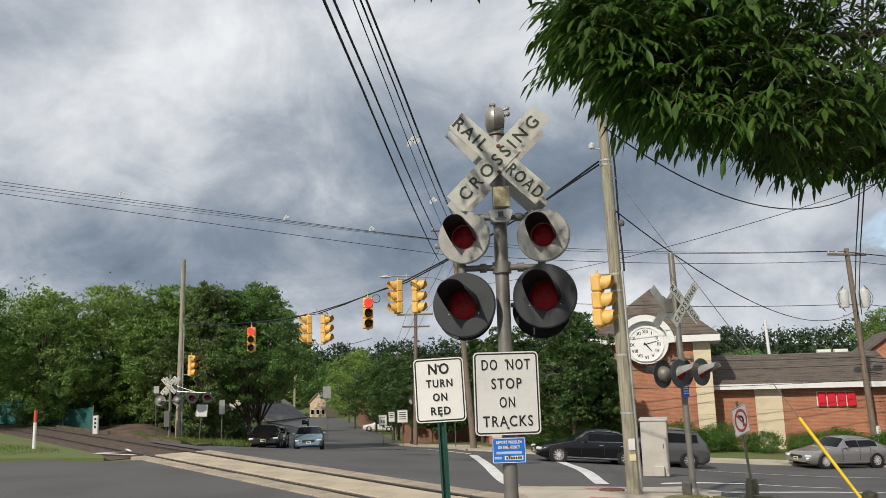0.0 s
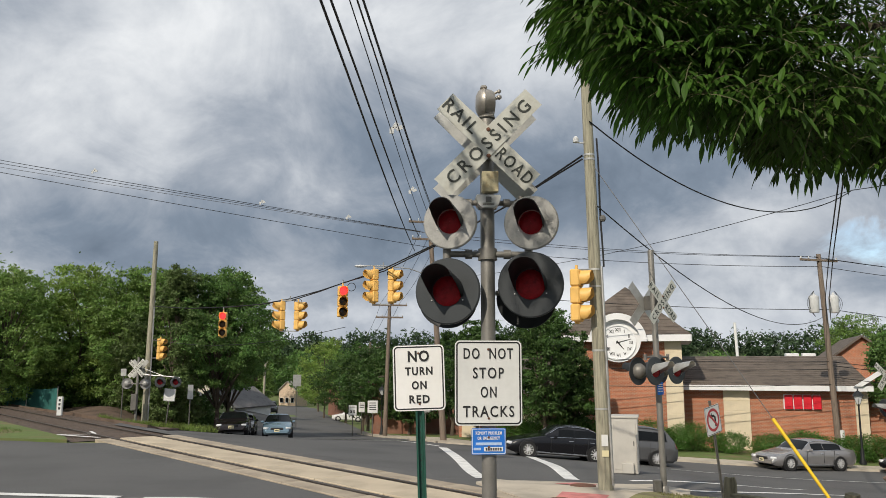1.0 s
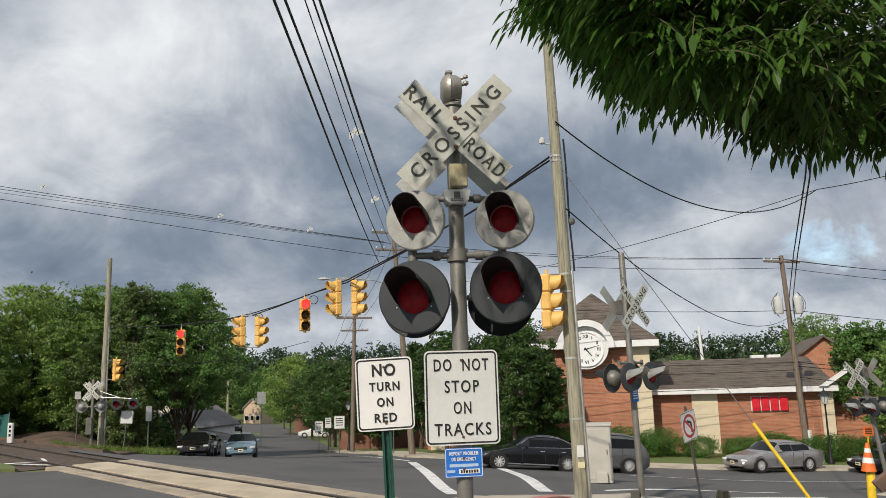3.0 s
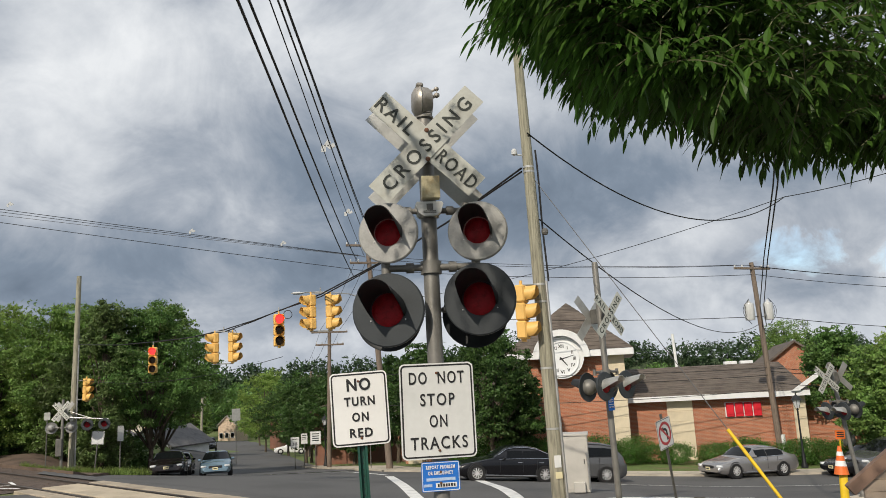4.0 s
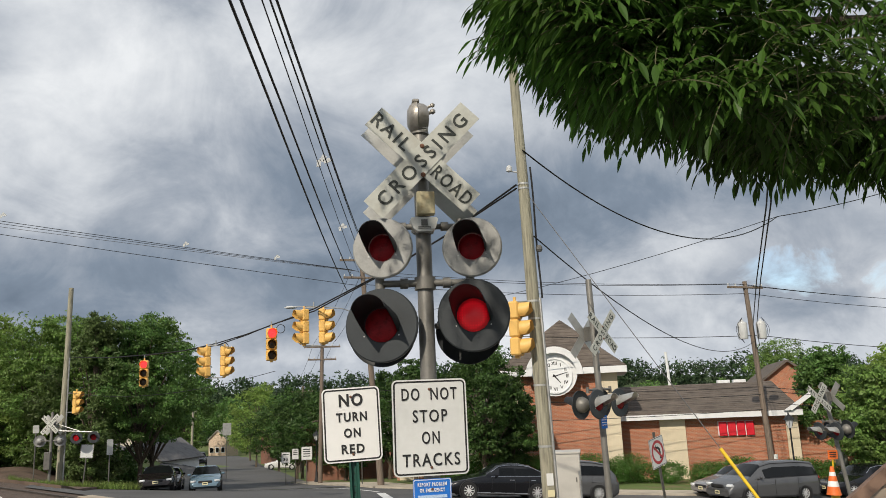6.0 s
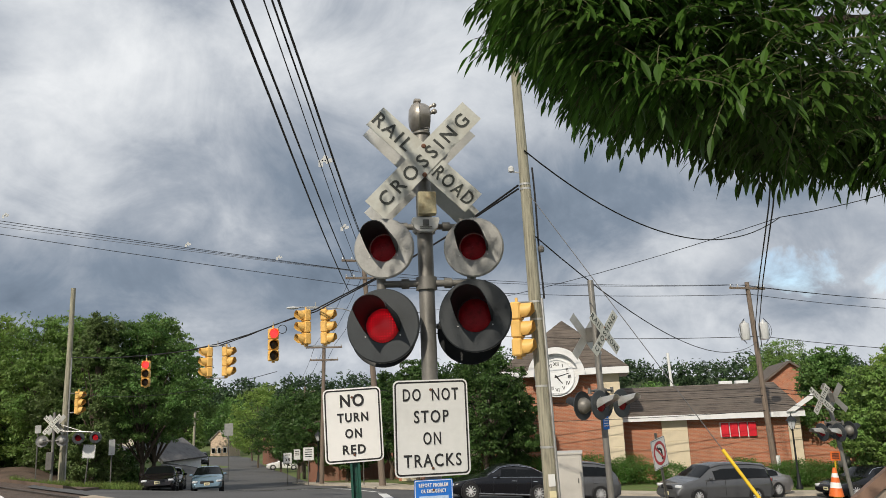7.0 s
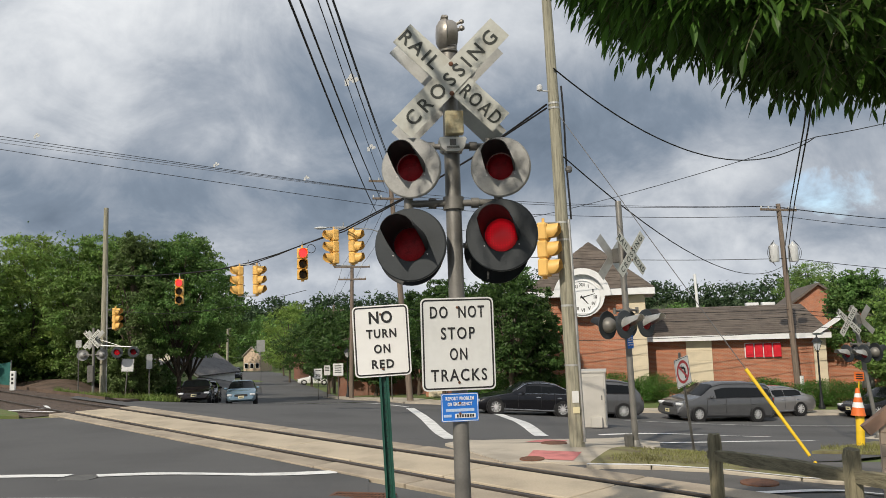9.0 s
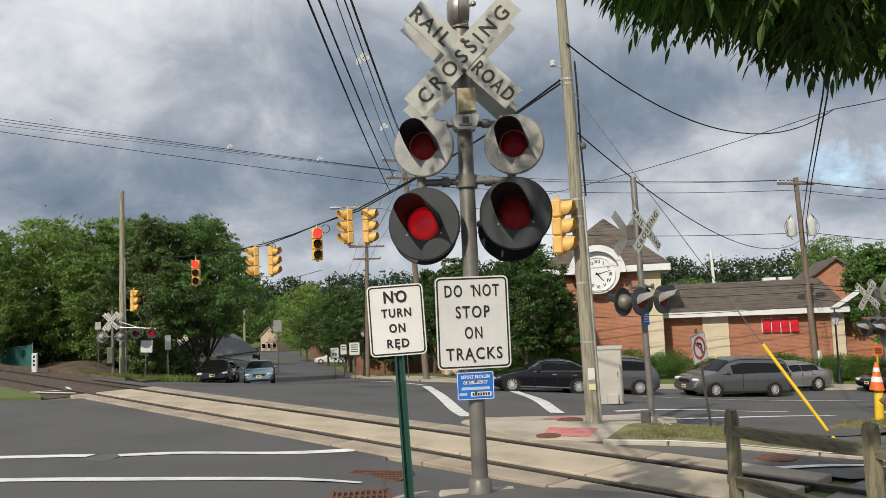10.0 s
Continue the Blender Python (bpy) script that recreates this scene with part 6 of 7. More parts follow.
def track_markers():
    t = thing("marker_post", Matrix.Translation(on(-15.4, 30.2, 0.05)), "white marker post with a red top in grass", "marker post")
    for z0, z1, m_ in ((0, 1.0, SIGN_WHITE_NEW), (1.0, 1.45, mat("faded red paint", (0.6, 0.09, 0.06), 0.5))):
        bm = bmesh.new()
        lathe(bm, [(0.06, z0), (0.06, z1)], 12)
        part("section", bm, m_, t, smooth=True)
    t = thing("mile_post", Matrix.Translation(on(-17.9, 41.0, 0)), "short pale concrete post beside the rails", "mile post")
    bm = bmesh.new()
    box(bm, (0.26, 0.16, 0.95), (0, 0, 0.45), bevel=0.03)
    part("stone", bm, SIGN_WHITE, t)
    for i in range(3):
        bm = bmesh.new()
        box(bm, (0.1, 0.004, 0.12), (0, -0.083, 0.75 - 0.2 * i))
        part("bar", bm, INK, t)
    f = thing("screen_fence", Matrix.Identity(4), "green mesh screen fence on the earth bank", "fence")
    pts = [(-31.5, 55.5), (-28.5, 54.0), (-25.3, 52.8), (-22.3, 50.5)]
    for a, b in zip(pts, pts[1:]):
        n = 3
        for i in range(n):
            u0, u1 = i / n, (i + 1) / n
            p, q = [(a[0] + (b[0] - a[0]) * u, a[1] + (b[1] - a[1]) * u) for u in (u0, u1)]
            P, Q = on(*p), on(*q)
            bm = bmesh.new()
            vs = [bm.verts.new(v) for v in (P, Q, Q + Vector((0, 0, 1.75)), P + Vector((0, 0, 1.75)))]
            vs2 = [bm.verts.new(v.co + Vector((0.01, 0.03, 0))) for v in vs]
            bm.faces.new(vs)
            bm.faces.new(vs2[::-1])
            for k in range(4):
                bm.faces.new((vs[k], vs2[k], vs2[(k + 1) % 4], vs[(k + 1) % 4]))
            part("screen", bm, FENCE_GREEN, f)
    for p in pts:
        P = on(*p)
        bm = bmesh.new()
        tube(bm, P + Vector((0, -0.04, -0.3)), P + Vector((0, -0.04, 1.85)), 0.035, 0.035, 8)
        part("post", bm, STEEL, f)


track_markers()


def gabled_board():
    """House-shaped trade sign behind the fence."""
    t = thing("trade_sign", pose(8.15, 10.9, land(8.15, 10.9), 0, 0, -16), "gabled wooden trade sign with pale boards and brown trim", "sign board")
    H, W = 1.1, 1.62
    n = 9
    for i in range(14):
        z = 0.1 + i * 0.155
        half = min(W, max(0, (H + W * 0.78 - z) / 0.78))
        if half < 0.1:
            continue
        bm = bmesh.new()
        box(bm, (2 * half, 0.06, 0.148), (0, 0.0, z), Matrix.Rotation(radians(6), 3, "X"))
        part("board", bm, CLAD, t)
    for s in (-1, 1):
        bm = bmesh.new()
        a, b = Vector((s * (W + 0.18), -0.03, H - 0.12)), Vector((0, -0.03, H + W * 0.78 + 0.03))
        d = b - a
        box(bm, (d.length, 0.12, 0.15), (a + b) / 2, Matrix.Rotation(-math.atan2(d.z, d.x), 3, "Y"))
        part("raking_board", bm, CLAD_BROWN, t)
    bm = bmesh.new()
    box(bm, (1.3, 0.04, 0.42), (0.15, -0.07, 0.82), bevel=0.01)
    p = part("name_panel", bm, mat("dark panel", (0.03, 0.028, 0.026), 0.5), t, "dark name panel with plain pale bars")
    for z, w, h in ((0.92, 0.8, 0.07), (0.79, 1.05, 0.13)):
        bm = bmesh.new()
        box(bm, (w, 0.006, h), (0.15, -0.094, z))
        part("lettering_bar", bm, mat("pale lettering", (0.6, 0.57, 0.5), 0.5), p)
    bm = bmesh.new()
    sweep(bm, [(-0.55, -0.05, 1.25), (-0.6, -0.25, 1.35), (-0.75, -0.4, 1.3), (-0.85, -0.45, 1.2)], 0.02, 8)
    lathe(bm, [(0.02, 0.08), (0.05, 0.03), (0.13, -0.06)], 14, Matrix.Translation((-0.86, -0.45, 1.17)), close=False)
    part("barn_lamp", bm, BLACK_PAINT, t, "black gooseneck lamp")


gabled_board()


# ---- houses seen down the street and behind the store ----
def house(name, m, w, d, h, rise, wall, roof, label, rows=2, cols=3, gable=True):
    t = thing(name, m, label, "house", "distant houses")
    bm = bmesh.new()
    box(bm, (w, d, h + 2), (0, d / 2, h / 2 - 1))
    part("wall", bm, wall, t)
    if gable:
        bm = bmesh.new()
        prism(bm, [(-w / 2, h), (w / 2, h), (0, h + rise)], 0.01, d - 0.01)
        part("gable", bm, wall, t)
    for s in (-1, 1):
        bm = bmesh.new()
        a, b = Vector((s * (w / 2 + 0.4), 0, h - 0.4 * rise / (w / 2))), Vector((0, 0, h + rise + 0.02))
        dd = b - a
        box(bm, (dd.length, d + 0.8, 0.16), (a + b) / 2 + Vector((0, d / 2, 0.08)), Matrix.Rotation(-math.atan2(dd.z, dd.x), 3, "Y"))
        part("roof", bm, roof, t)
    for r in range(rows):
        for c in range(cols):
            x, z = (c - (cols - 1) / 2) * w / cols, 1.2 + r * 2.7
            if z + 1.3 > h:
                continue
            bm = bmesh.new()
            box(bm, (1.0, 0.08, 1.4), (x, -0.02, z + 0.5))
            f = part("window", bm, TRIM_WHITE, t)
            bm = bmesh.new()
            box(bm, (0.8, 0.03, 1.2), (x, -0.06, z + 0.5))
            part("pane", bm, GLASS_DARK, f)
    return t


house("house", Matrix.Translation((-20.6, 82, -5.0)) @ Matrix.Rotation(radians(-20), 4, "Z"), 5, 7, 2.6, 1.7, TRIM_WHITE, ROOF_GREY, "small white gabled house beside the street", 1, 2)
house("house", Matrix.Translation((-31, 92, -5.5)), 8, 9, 3.6, 2.0, HOUSE_WALL, ROOF_GREY, "pale two-storey house behind trees")
# tan wall and pale roof are lightened in colour to look sunlit
house("house", Matrix.Translation((-34.2, 212, -8.9)) @ Matrix.Rotation(radians(-12), 4, "Z"), 4.6, 9, 4.4, 2.2, mat("tan stone wall", (0.58, 0.45, 0.34), 0.9, vary=0.3, scale=3), ROOF_SUNLIT, "tan stone gabled house at the street's end", 2, 3)
house("house", Matrix.Translation((-40.5, 205, -8.9)) @ Matrix.Rotation(radians(16), 4, "Z"), 4.0, 8, 3.4, 1.8, HOUSE_WALL, ROOF_GREY, "cream gabled house beside the lower street", 1, 2)
house("house", Matrix.Translation((-38, 150, -7.6)), 10, 10, 4.5, 2.5, HOUSE_WALL, ROOF_GREY, "pale house at the street's end")
house("house", Matrix.Translation((-6, 124, -6.5)) @ Matrix.Rotation(radians(25), 4, "Z"), 9, 10, 5, 2.5, BRICK_SHADED, ROOF_GREY, "brick house behind street trees")
house("house", Matrix.Translation((37.0, 64, -4.4)) @ Matrix.Rotation(radians(-22), 4, "Z"), 7.0, 12, 5.9, 2.6, BRICK, SHINGLE, "tall brick gabled building behind the supermarket", 1, 1)
house("house", Matrix.Translation((0.8, 64, -3.2)) @ Matrix.Rotation(radians(-15), 4, "Z"), 9, 10, 3.6, 1.5, BRICK_SHADED, SHINGLE, "low brick building behind street trees", 1, 3)

# ---- vehicles ----
STYLES = {
    # x along the length from the front (0) to the back (1): roof line, belt line, half width share
    "sedan": dict(L=4.85, W=1.84, H=1.45, top=[(0, .48), (.02, .60), (.08, .70), (.27, .90), (.33, .96), (.44, 1.36), (.52, 1.44), (.62, 1.45), (.72, 1.38), (.85, 1.08), (.90, 1.02), (.98, .98), (1, .80)],
                  belt=[(0, .48), (.08, .69), (.27, .87), (.5, .93), (.85, .98), (1, .80)], glass=((.335, .44), (.725, .85)), side=(.37, .82), wheels=(.185, .775), r=.352, posts=(.585,)),
    "suv": dict(L=4.6, W=1.86, H=1.68, top=[(0, .55), (.02, .70), (.08, .85), (.25, 1.02), (.30, 1.08), (.40, 1.55), (.5, 1.67), (.75, 1.66), (.88, 1.56), (.97, 1.10), (1, .80)],
                belt=[(0, .55), (.08, .84), (.25, .98), (.5, 1.04), (.9, 1.10), (1, .8)], glass=((.305, .40), (.885, .965)), side=(.34, .88), wheels=(.19, .79), r=.36, posts=(.56, .76)),
    "van": dict(L=5.1, W=1.99, H=1.77, top=[(0, .52), (.015, .72), (.06, .88), (.17, 1.04), (.22, 1.12), (.36, 1.62), (.46, 1.75), (.75, 1.77), (.93, 1.70), (.985, 1.12), (1, .70)],
                belt=[(0, .52), (.06, .87), (.17, .98), (.5, 1.05), (.95, 1.12), (1, .7)], glass=((.225, .36), (.935, .98)), side=(.26, .945), wheels=(.19, .785), r=.345, posts=(.47, .72)),
    "hatch": dict(L=4.48, W=1.75, H=1.49, top=[(0, .46), (.02, .60), (.07, .72), (.20, .90), (.24, .97), (.42, 1.42), (.50, 1.49), (.62, 1.47), (.86, 1.22), (.97, 1.02), (1, .8)],
                  belt=[(0, .46), (.07, .71), (.2, .88), (.5, .96), (.9, 1.04), (1, .8)], glass=((.245, .42), (.65, .86)), side=(.30, .84), wheels=(.19, .785), r=.32, posts=(.56,)),
}


def interp(tab, x):
    for (x0, v0), (x1, v1) in zip(tab, tab[1:]):
        if x <= x1:
            return v0 + (v1 - v0) * (x - x0) / (x1 - x0)
    return tab[-1][1]


def vehicle(style, m, paint, label, plate=True, lit=False, dark_rims=False):
    """Front looks to -x; origin on the ground at the middle."""
    S = STYLES[style]
    L, W = S["L"], S["W"]
    t = thing("car", m, label, "car", "cars")
    xs = sorted({x for x, _ in S["top"]} | {x for x, _ in S["belt"]} | {.005, .04, .15, .2, .58, .66, .8, .95, .995} | set(S["glass"][0]) | set(S["glass"][1]) | set(S["posts"]))
    bm = bmesh.new()
    rings = []
    for x in xs:
        top, belt = interp(S["top"], x), min(interp(S["belt"], x), interp(S["top"], x) - 0.012)
        nose = min(1, 0.80 + 0.20 * math.sin(min(1, x / .12) * 1.57)) * min(1, 0.84 + 0.16 * math.sin(min(1, (1 - x) / .09) * 1.57))
        hw = W / 2 * nose
        cab = max(0, top - belt)
        bot = 0.20 + 0.10 * smooth(.06, 0, x) + 0.12 * smooth(.94, 1, x)
        rw = hw * (0.93 - 0.26 * min(1, cab / 0.5)) if cab > 0.03 else hw * 0.86
        prof = [(0, bot), (hw * .86, bot), (hw * .97, bot + .1), (hw, belt * .62 + .05), (hw * .985, belt - .06), (hw * .955, belt), (rw + (hw * .95 - rw) * .12, belt + cab * .86), (rw * .86, top - .012 * min(1, cab * 4)), (0, top)]
        px_ = (x - 0.5) * L
        rings.append([bm.verts.new((px_, -y, z)) for y, z in prof] + [bm.verts.new((px_, y, z)) for y, z in prof[-2:0:-1]])
    k = len(rings[0])
    quads = {}
    for i, (a, b) in enumerate(zip(rings, rings[1:])):
        for j in range(k):
            quads[i, j] = bm.faces.new((a[j], a[(j + 1) % k], b[(j + 1) % k], b[j]))
    bm.faces.new(rings[0])
    bm.faces.new(rings[-1][::-1])
    bmesh.ops.recalc_face_normals(bm, faces=bm.faces[:])
    bm.normal_update()
    wind, sides = [], []
    for (i, j), f in quads.items():
        xm = (xs[i] + xs[i + 1]) / 2
        for g, (g0, g1) in enumerate(S["glass"]):
            if g0 - 1e-6 <= xs[i] and xs[i + 1] <= g1 + 1e-6 and j in (6, 7, 8, 9):
                wind.append((g, f))
        if S["side"][0] <= xm <= S["side"][1] and j in (5, 10):
            c0, c1 = f.verts[0], f.verts[2]
            sides.append((j, xs[i], xs[i + 1], f))
    glass = []
    for g in (0, 1):
        fs = [f for q, f in wind if q == g]
        if fs:
            gb = bmesh.new()
            for f in fs:
                gb.faces.new([gb.verts.new(v.co + f.normal * 0.006) for v in f.verts])
            bmesh.ops.remove_doubles(gb, verts=gb.verts[:], dist=0.004)
            glass.append(("windscreen" if g == 0 else "rear_window", gb))
    cuts = [S["side"][0], *S["posts"], S["side"][1] + 0.01]
    for j in (5, 10):
        for c0, c1 in zip(cuts, cuts[1:]):
            fs = [f for jj, x0, x1, f in sides if jj == j and x0 >= c0 - 0.03 and x1 <= c1 + 0.03]
            if fs:
                gb = bmesh.new()
                for f in fs:
                    gb.faces.new([gb.verts.new(v.co + f.normal * 0.006) for v in f.verts])
                bmesh.ops.remove_doubles(gb, verts=gb.verts[:], dist=0.004)
                cen = sum((v.co for v in gb.verts), Vector()) / len(gb.verts)
                for v in gb.verts:
                    v.co = Vector((cen.x + (v.co.x - cen.x) * 0.93, v.co.y, cen.z + (v.co.z - cen.z) * 0.9))
                glass.append(("side_window", gb))
    body = part("body", bm, paint, t, "", True)
    for sgn in (-1, 1):           # bright strip round the side windows, dark seam on each door
        rail_pts, sill_pts = [], []
        for q in np.linspace(S["side"][0], S["side"][1], 14):
            top, belt = interp(S["top"], q), min(interp(S["belt"], q), interp(S["top"], q) - 0.012)
            hw, cab = W / 2, max(0, top - belt)
            rw = hw * (0.93 - 0.26 * min(1, cab / 0.5)) if cab > 0.03 else hw * 0.86
            rail_pts.append(((q - 0.5) * L, sgn * (rw + (hw * .95 - rw) * .12 + 0.012), belt + cab * .87))
            sill_pts.append(((q - 0.5) * L, sgn * (hw * .958 + 0.008), belt + 0.008))
        for pts in (rail_pts, sill_pts):
            tb = bmesh.new()
            sweep(tb, pts, 0.014 if style == "sedan" else 0.010, 6)
            part("window_trim", tb, CHROME if style == "sedan" else INK, t, smooth=True)
        for q in (S["side"][0] + 0.01, S["posts"][0] - 0.005, min(0.78, S["wheels"][1] - 0.07)):
            tb = bmesh.new()
            box(tb, (0.010, 0.012, interp(S["belt"], q) - 0.42), ((q - 0.5) * L, sgn * (W / 2 - 0.004), (interp(S["belt"], q) + 0.36) / 2))
            part("door_seam", tb, INK, t)
    for nm, gb in glass:
        part(nm, gb, GLASS_DARK, t, smooth=True)
    r = S["r"]
    for wx in S["wheels"]:
        for s in (-1, 1):
            x, y = (wx - 0.5) * L, s * (W / 2 - 0.10)
            bm = bmesh.new()
            lathe(bm, [(r * 0.62, -0.10), (r - 0.02, -0.11), (r, -0.08), (r, 0.08), (r - 0.02, 0.11), (r * 0.62, 0.10)], 24, close=False)
            wheel = part("wheel", bm, TYRE, t, smooth=True)
            wheel.matrix_basis = Matrix.Translation((x, y + s * 0.005, r)) @ Matrix.Rotation(radians(-90 * s), 4, "X")
            bm = bmesh.new()
            lathe(bm, [(r * 0.64, 0.09), (r * 0.60, 0.095), (r * 0.58, 0.05)], 24, close=False)
            for q in range(10):
                a = q * math.pi / 5
                box(bm, (r * 0.5, 0.035, 0.02), (r * 0.34 * math.cos(a), r * 0.34 * math.sin(a), 0.085), Matrix.Rotation(a, 3, "Z"))
            lathe(bm, [(0.05, 0.08), (0.05, 0.10), (0.001, 0.105)], 10, close=False)
            part("rim", bm, ALLOY, wheel, "silver alloy rim")
            bm = bmesh.new()
            lathe(bm, [(r * 0.6, 0.03), (0.001, 0.03)], 20, close=False)
            part("hub_well", bm, INK, wheel)
            bm = bmesh.new()
            lathe(bm, [(r + 0.055, -0.12), (r + 0.055, 0.082), (r + 0.02, 0.086), (r + 0.02, 0.03)], 24, close=False)
            ob = part("wheel_arch", bm, INK, t)
            ob.matrix_basis = Matrix.Translation((x, y + s * 0.008, r + 0.01)) @ Matrix.Rotation(radians(-90 * s), 4, "X")
    zt = interp(S["top"], .05)
    for s in (-1, 1):
        bm = bmesh.new()
        box(bm, (0.36, 0.30, 0.13), (-L / 2 + 0.17 + .03, s * W * 0.35, zt - 0.09), Matrix.Rotation(radians(s * -24), 3, "Z"), 0.04)
        part("headlamp", bm, LAMP_CLEAR, t)
        bm = bmesh.new()
        box(bm, (0.22, 0.26, 0.16), (L / 2 - 0.17, s * W * 0.365, interp(S["belt"], .95) - 0.12), Matrix.Rotation(radians(s * 24), 3, "Z"), 0.04)
        part("tail_lamp", bm, LAMP_RED, t)
        bm = bmesh.new()
        box(bm, (0.10, 0.2, 0.13), ((S["side"][0] + 0.045 - 0.5) * L, s * (W / 2 + 0.07), interp(S["belt"], .38) + 0.07), bevel=0.04)
        part("door_mirror", bm, paint, t)
        for px_ in (S["posts"][0] - 0.03, 0.74):
            bm = bmesh.new()
            box(bm, (0.2, 0.03, 0.03), ((px_ - 0.5) * L, s * (W / 2 + 0.002), 0.80), bevel=0.01)
            part("door_pull", bm, CHROME if style == "sedan" else paint, t)
        bm = bmesh.new()
        box(bm, (0.50 * L, 0.02, 0.05), (-0.02 * L, s * (W / 2 - 0.015), 0.27), bevel=0.008)
        part("sill_trim", bm, CHROME if style == "sedan" else INK, t)
    bm = bmesh.new()
    box(bm, (0.06, W * 0.42, 0.15), (-L / 2 + 0.02, 0, zt - 0.13), bevel=0.03)
    part("grille", bm, INK, t)
    bm = bmesh.new()
    box(bm, (0.05, W * 0.62, 0.11), (-L / 2 + 0.035, 0, 0.34), bevel=0.02)
    part("lower_intake", bm, INK, t)
    if plate:
        bm = bmesh.new()
        box(bm, (0.02, 0.30, 0.15), (-L / 2 - 0.005, 0, 0.45), bevel=0.004)
        pl = part("number_plate", bm, PLATE_YELLOW, t)
        bm = bmesh.new()
        box(bm, (0.004, 0.2, 0.05), (-L / 2 - 0.018, 0, 0.45))
        part("plate_bar", bm, INK, pl)
    return t


def paint(name, c, metal=0.3):
    return mat(name, c, 0.2, metal=metal, vary=0.05, scale=3, bump=0.0, coat=0.5, spec=0.4)


PAINT_BLACK, PAINT_GREY, PAINT_SILVER = paint("black car paint", (0.006, 0.006, 0.008), 0.1), paint("graphite car paint", (0.115, 0.117, 0.122), 0.4), paint("silver car paint", (0.30, 0.29, 0.29), 0.5)
PAINT_BLUE, PAINT_DARK, PAINT_WHITE = paint("pale blue car paint", (0.18, 0.27, 0.34), 0.4), paint("dark maroon car paint", (0.018, 0.013, 0.014), 0.2), paint("white car paint", (0.7, 0.7, 0.7), 0.0)


def parked(style, x, y, yaw, pnt, label, **k):
    z = land(x, y)
    f = Vector((-math.cos(radians(yaw)), -math.sin(radians(yaw)), 0))
    dz = land(x + f.x * 1.4, y + f.y * 1.4) - land(x - f.x * 1.4, y - f.y * 1.4)
    zz = (land(x + f.x * 1.4, y + f.y * 1.4) + land(x - f.x * 1.4, y - f.y * 1.4)) / 2
    return vehicle(style, Matrix.Translation((x, y, zz)) @ Matrix.Rotation(radians(yaw), 4, "Z") @ Matrix.Rotation(math.atan2(dz, 2.8), 4, "Y"), pnt, label, **k)


parked("sedan", 6.15, 34.6, 3, PAINT_BLACK, "glossy black sedan with chrome trim waiting at the junction")
parked("suv", 9.0, 35.4, 3, PAINT_GREY, "grey crossover car waiting behind a black sedan")
parked("sedan", 18.75, 38.5, 15, PAINT_SILVER, "silver sedan waiting before the supermarket")
parked("sedan", 24.4, 37.2, 8, PAINT_BLACK, "dark sedan waiting before the supermarket")
parked("hatch", -8.5, 50.0, 98, PAINT_BLUE, "pale blue hatchback facing the junction")
parked("sedan", -10.9, 48.6, 99, PAINT_DARK, "dark maroon car parked facing the junction")
parked("sedan", -11.9, 55.5, 98, PAINT_BLACK, "black sedan parked along the street")
parked("suv", -19.2, 106, 100, PAINT_BLACK, "dark car far down the street", plate=False)
parked("suv", -9.4, 112, 6, PAINT_WHITE, "white off-road car standing beside street trees", plate=False)
VAN = vehicle("van", pose(14.95, 36.0, land(14.95, 36.0), 0, 0, 12), PAINT_GREY, "dark grey minivan driving up to the junction")

# ---- trees ----
def leaf_mesh(name, centres, radii, n, size, material, parent=None, seed=1, shell=0.55, clumps=26):
    """Many small leaf clumps spread through lobes."""
    rnd = np.random.RandomState(seed)
    C, R = np.array(centres, float), np.array(radii, float)
    w = (R.prod(1)) ** (2 / 3)
    idx = rnd.choice(len(C), n, p=w / w.sum())
    # twigs' ends gather the leaves of a lobe
    dirs = rnd.normal(size=(len(C), clumps, 3))
    dirs /= np.linalg.norm(dirs, axis=2)[:, :, None]
    dirs *= (shell + (1.08 - shell) * rnd.rand(len(C), clumps) ** 0.6)[:, :, None]
    d = dirs[idx, rnd.randint(0, clumps, n)] + rnd.normal(size=(n, 3)) * np.array([0.15, 0.15, 0.11])
    P = C[idx] + d * R[idx]
    nrm = d * 0.45 + rnd.normal(size=(n, 3)) * 0.8 + np.array([0, 0, 0.3])
    nrm /= np.linalg.norm(nrm, axis=1)[:, None]
    u = np.cross(nrm, rnd.normal(size=(n, 3)))
    u /= np.linalg.norm(u, axis=1)[:, None]
    v = np.cross(nrm, u)
    s = size * rnd.uniform(0.55, 1.3, n)[:, None]
    V = np.stack([P - u * s, P + v * s * 0.45 + nrm * s * 0.12, P + u * s, P - v * s * 0.45 + nrm * s * 0.12], 1).reshape(-1, 3)
    me = bpy.data.meshes.new(name)
    me.vertices.add(4 * n)
    me.vertices.foreach_set("co", V.astype(np.float32).ravel())
    me.loops.add(4 * n)
    me.loops.foreach_set("vertex_index", np.arange(4 * n, dtype=np.int32))
    me.polygons.add(n)
    me.polygons.foreach_set("loop_start", np.arange(0, 4 * n, 4, dtype=np.int32))
    me.update(calc_edges=True)
    me.materials.append(material)
    ob = new(name, me)
    ob.parent = parent
    return ob


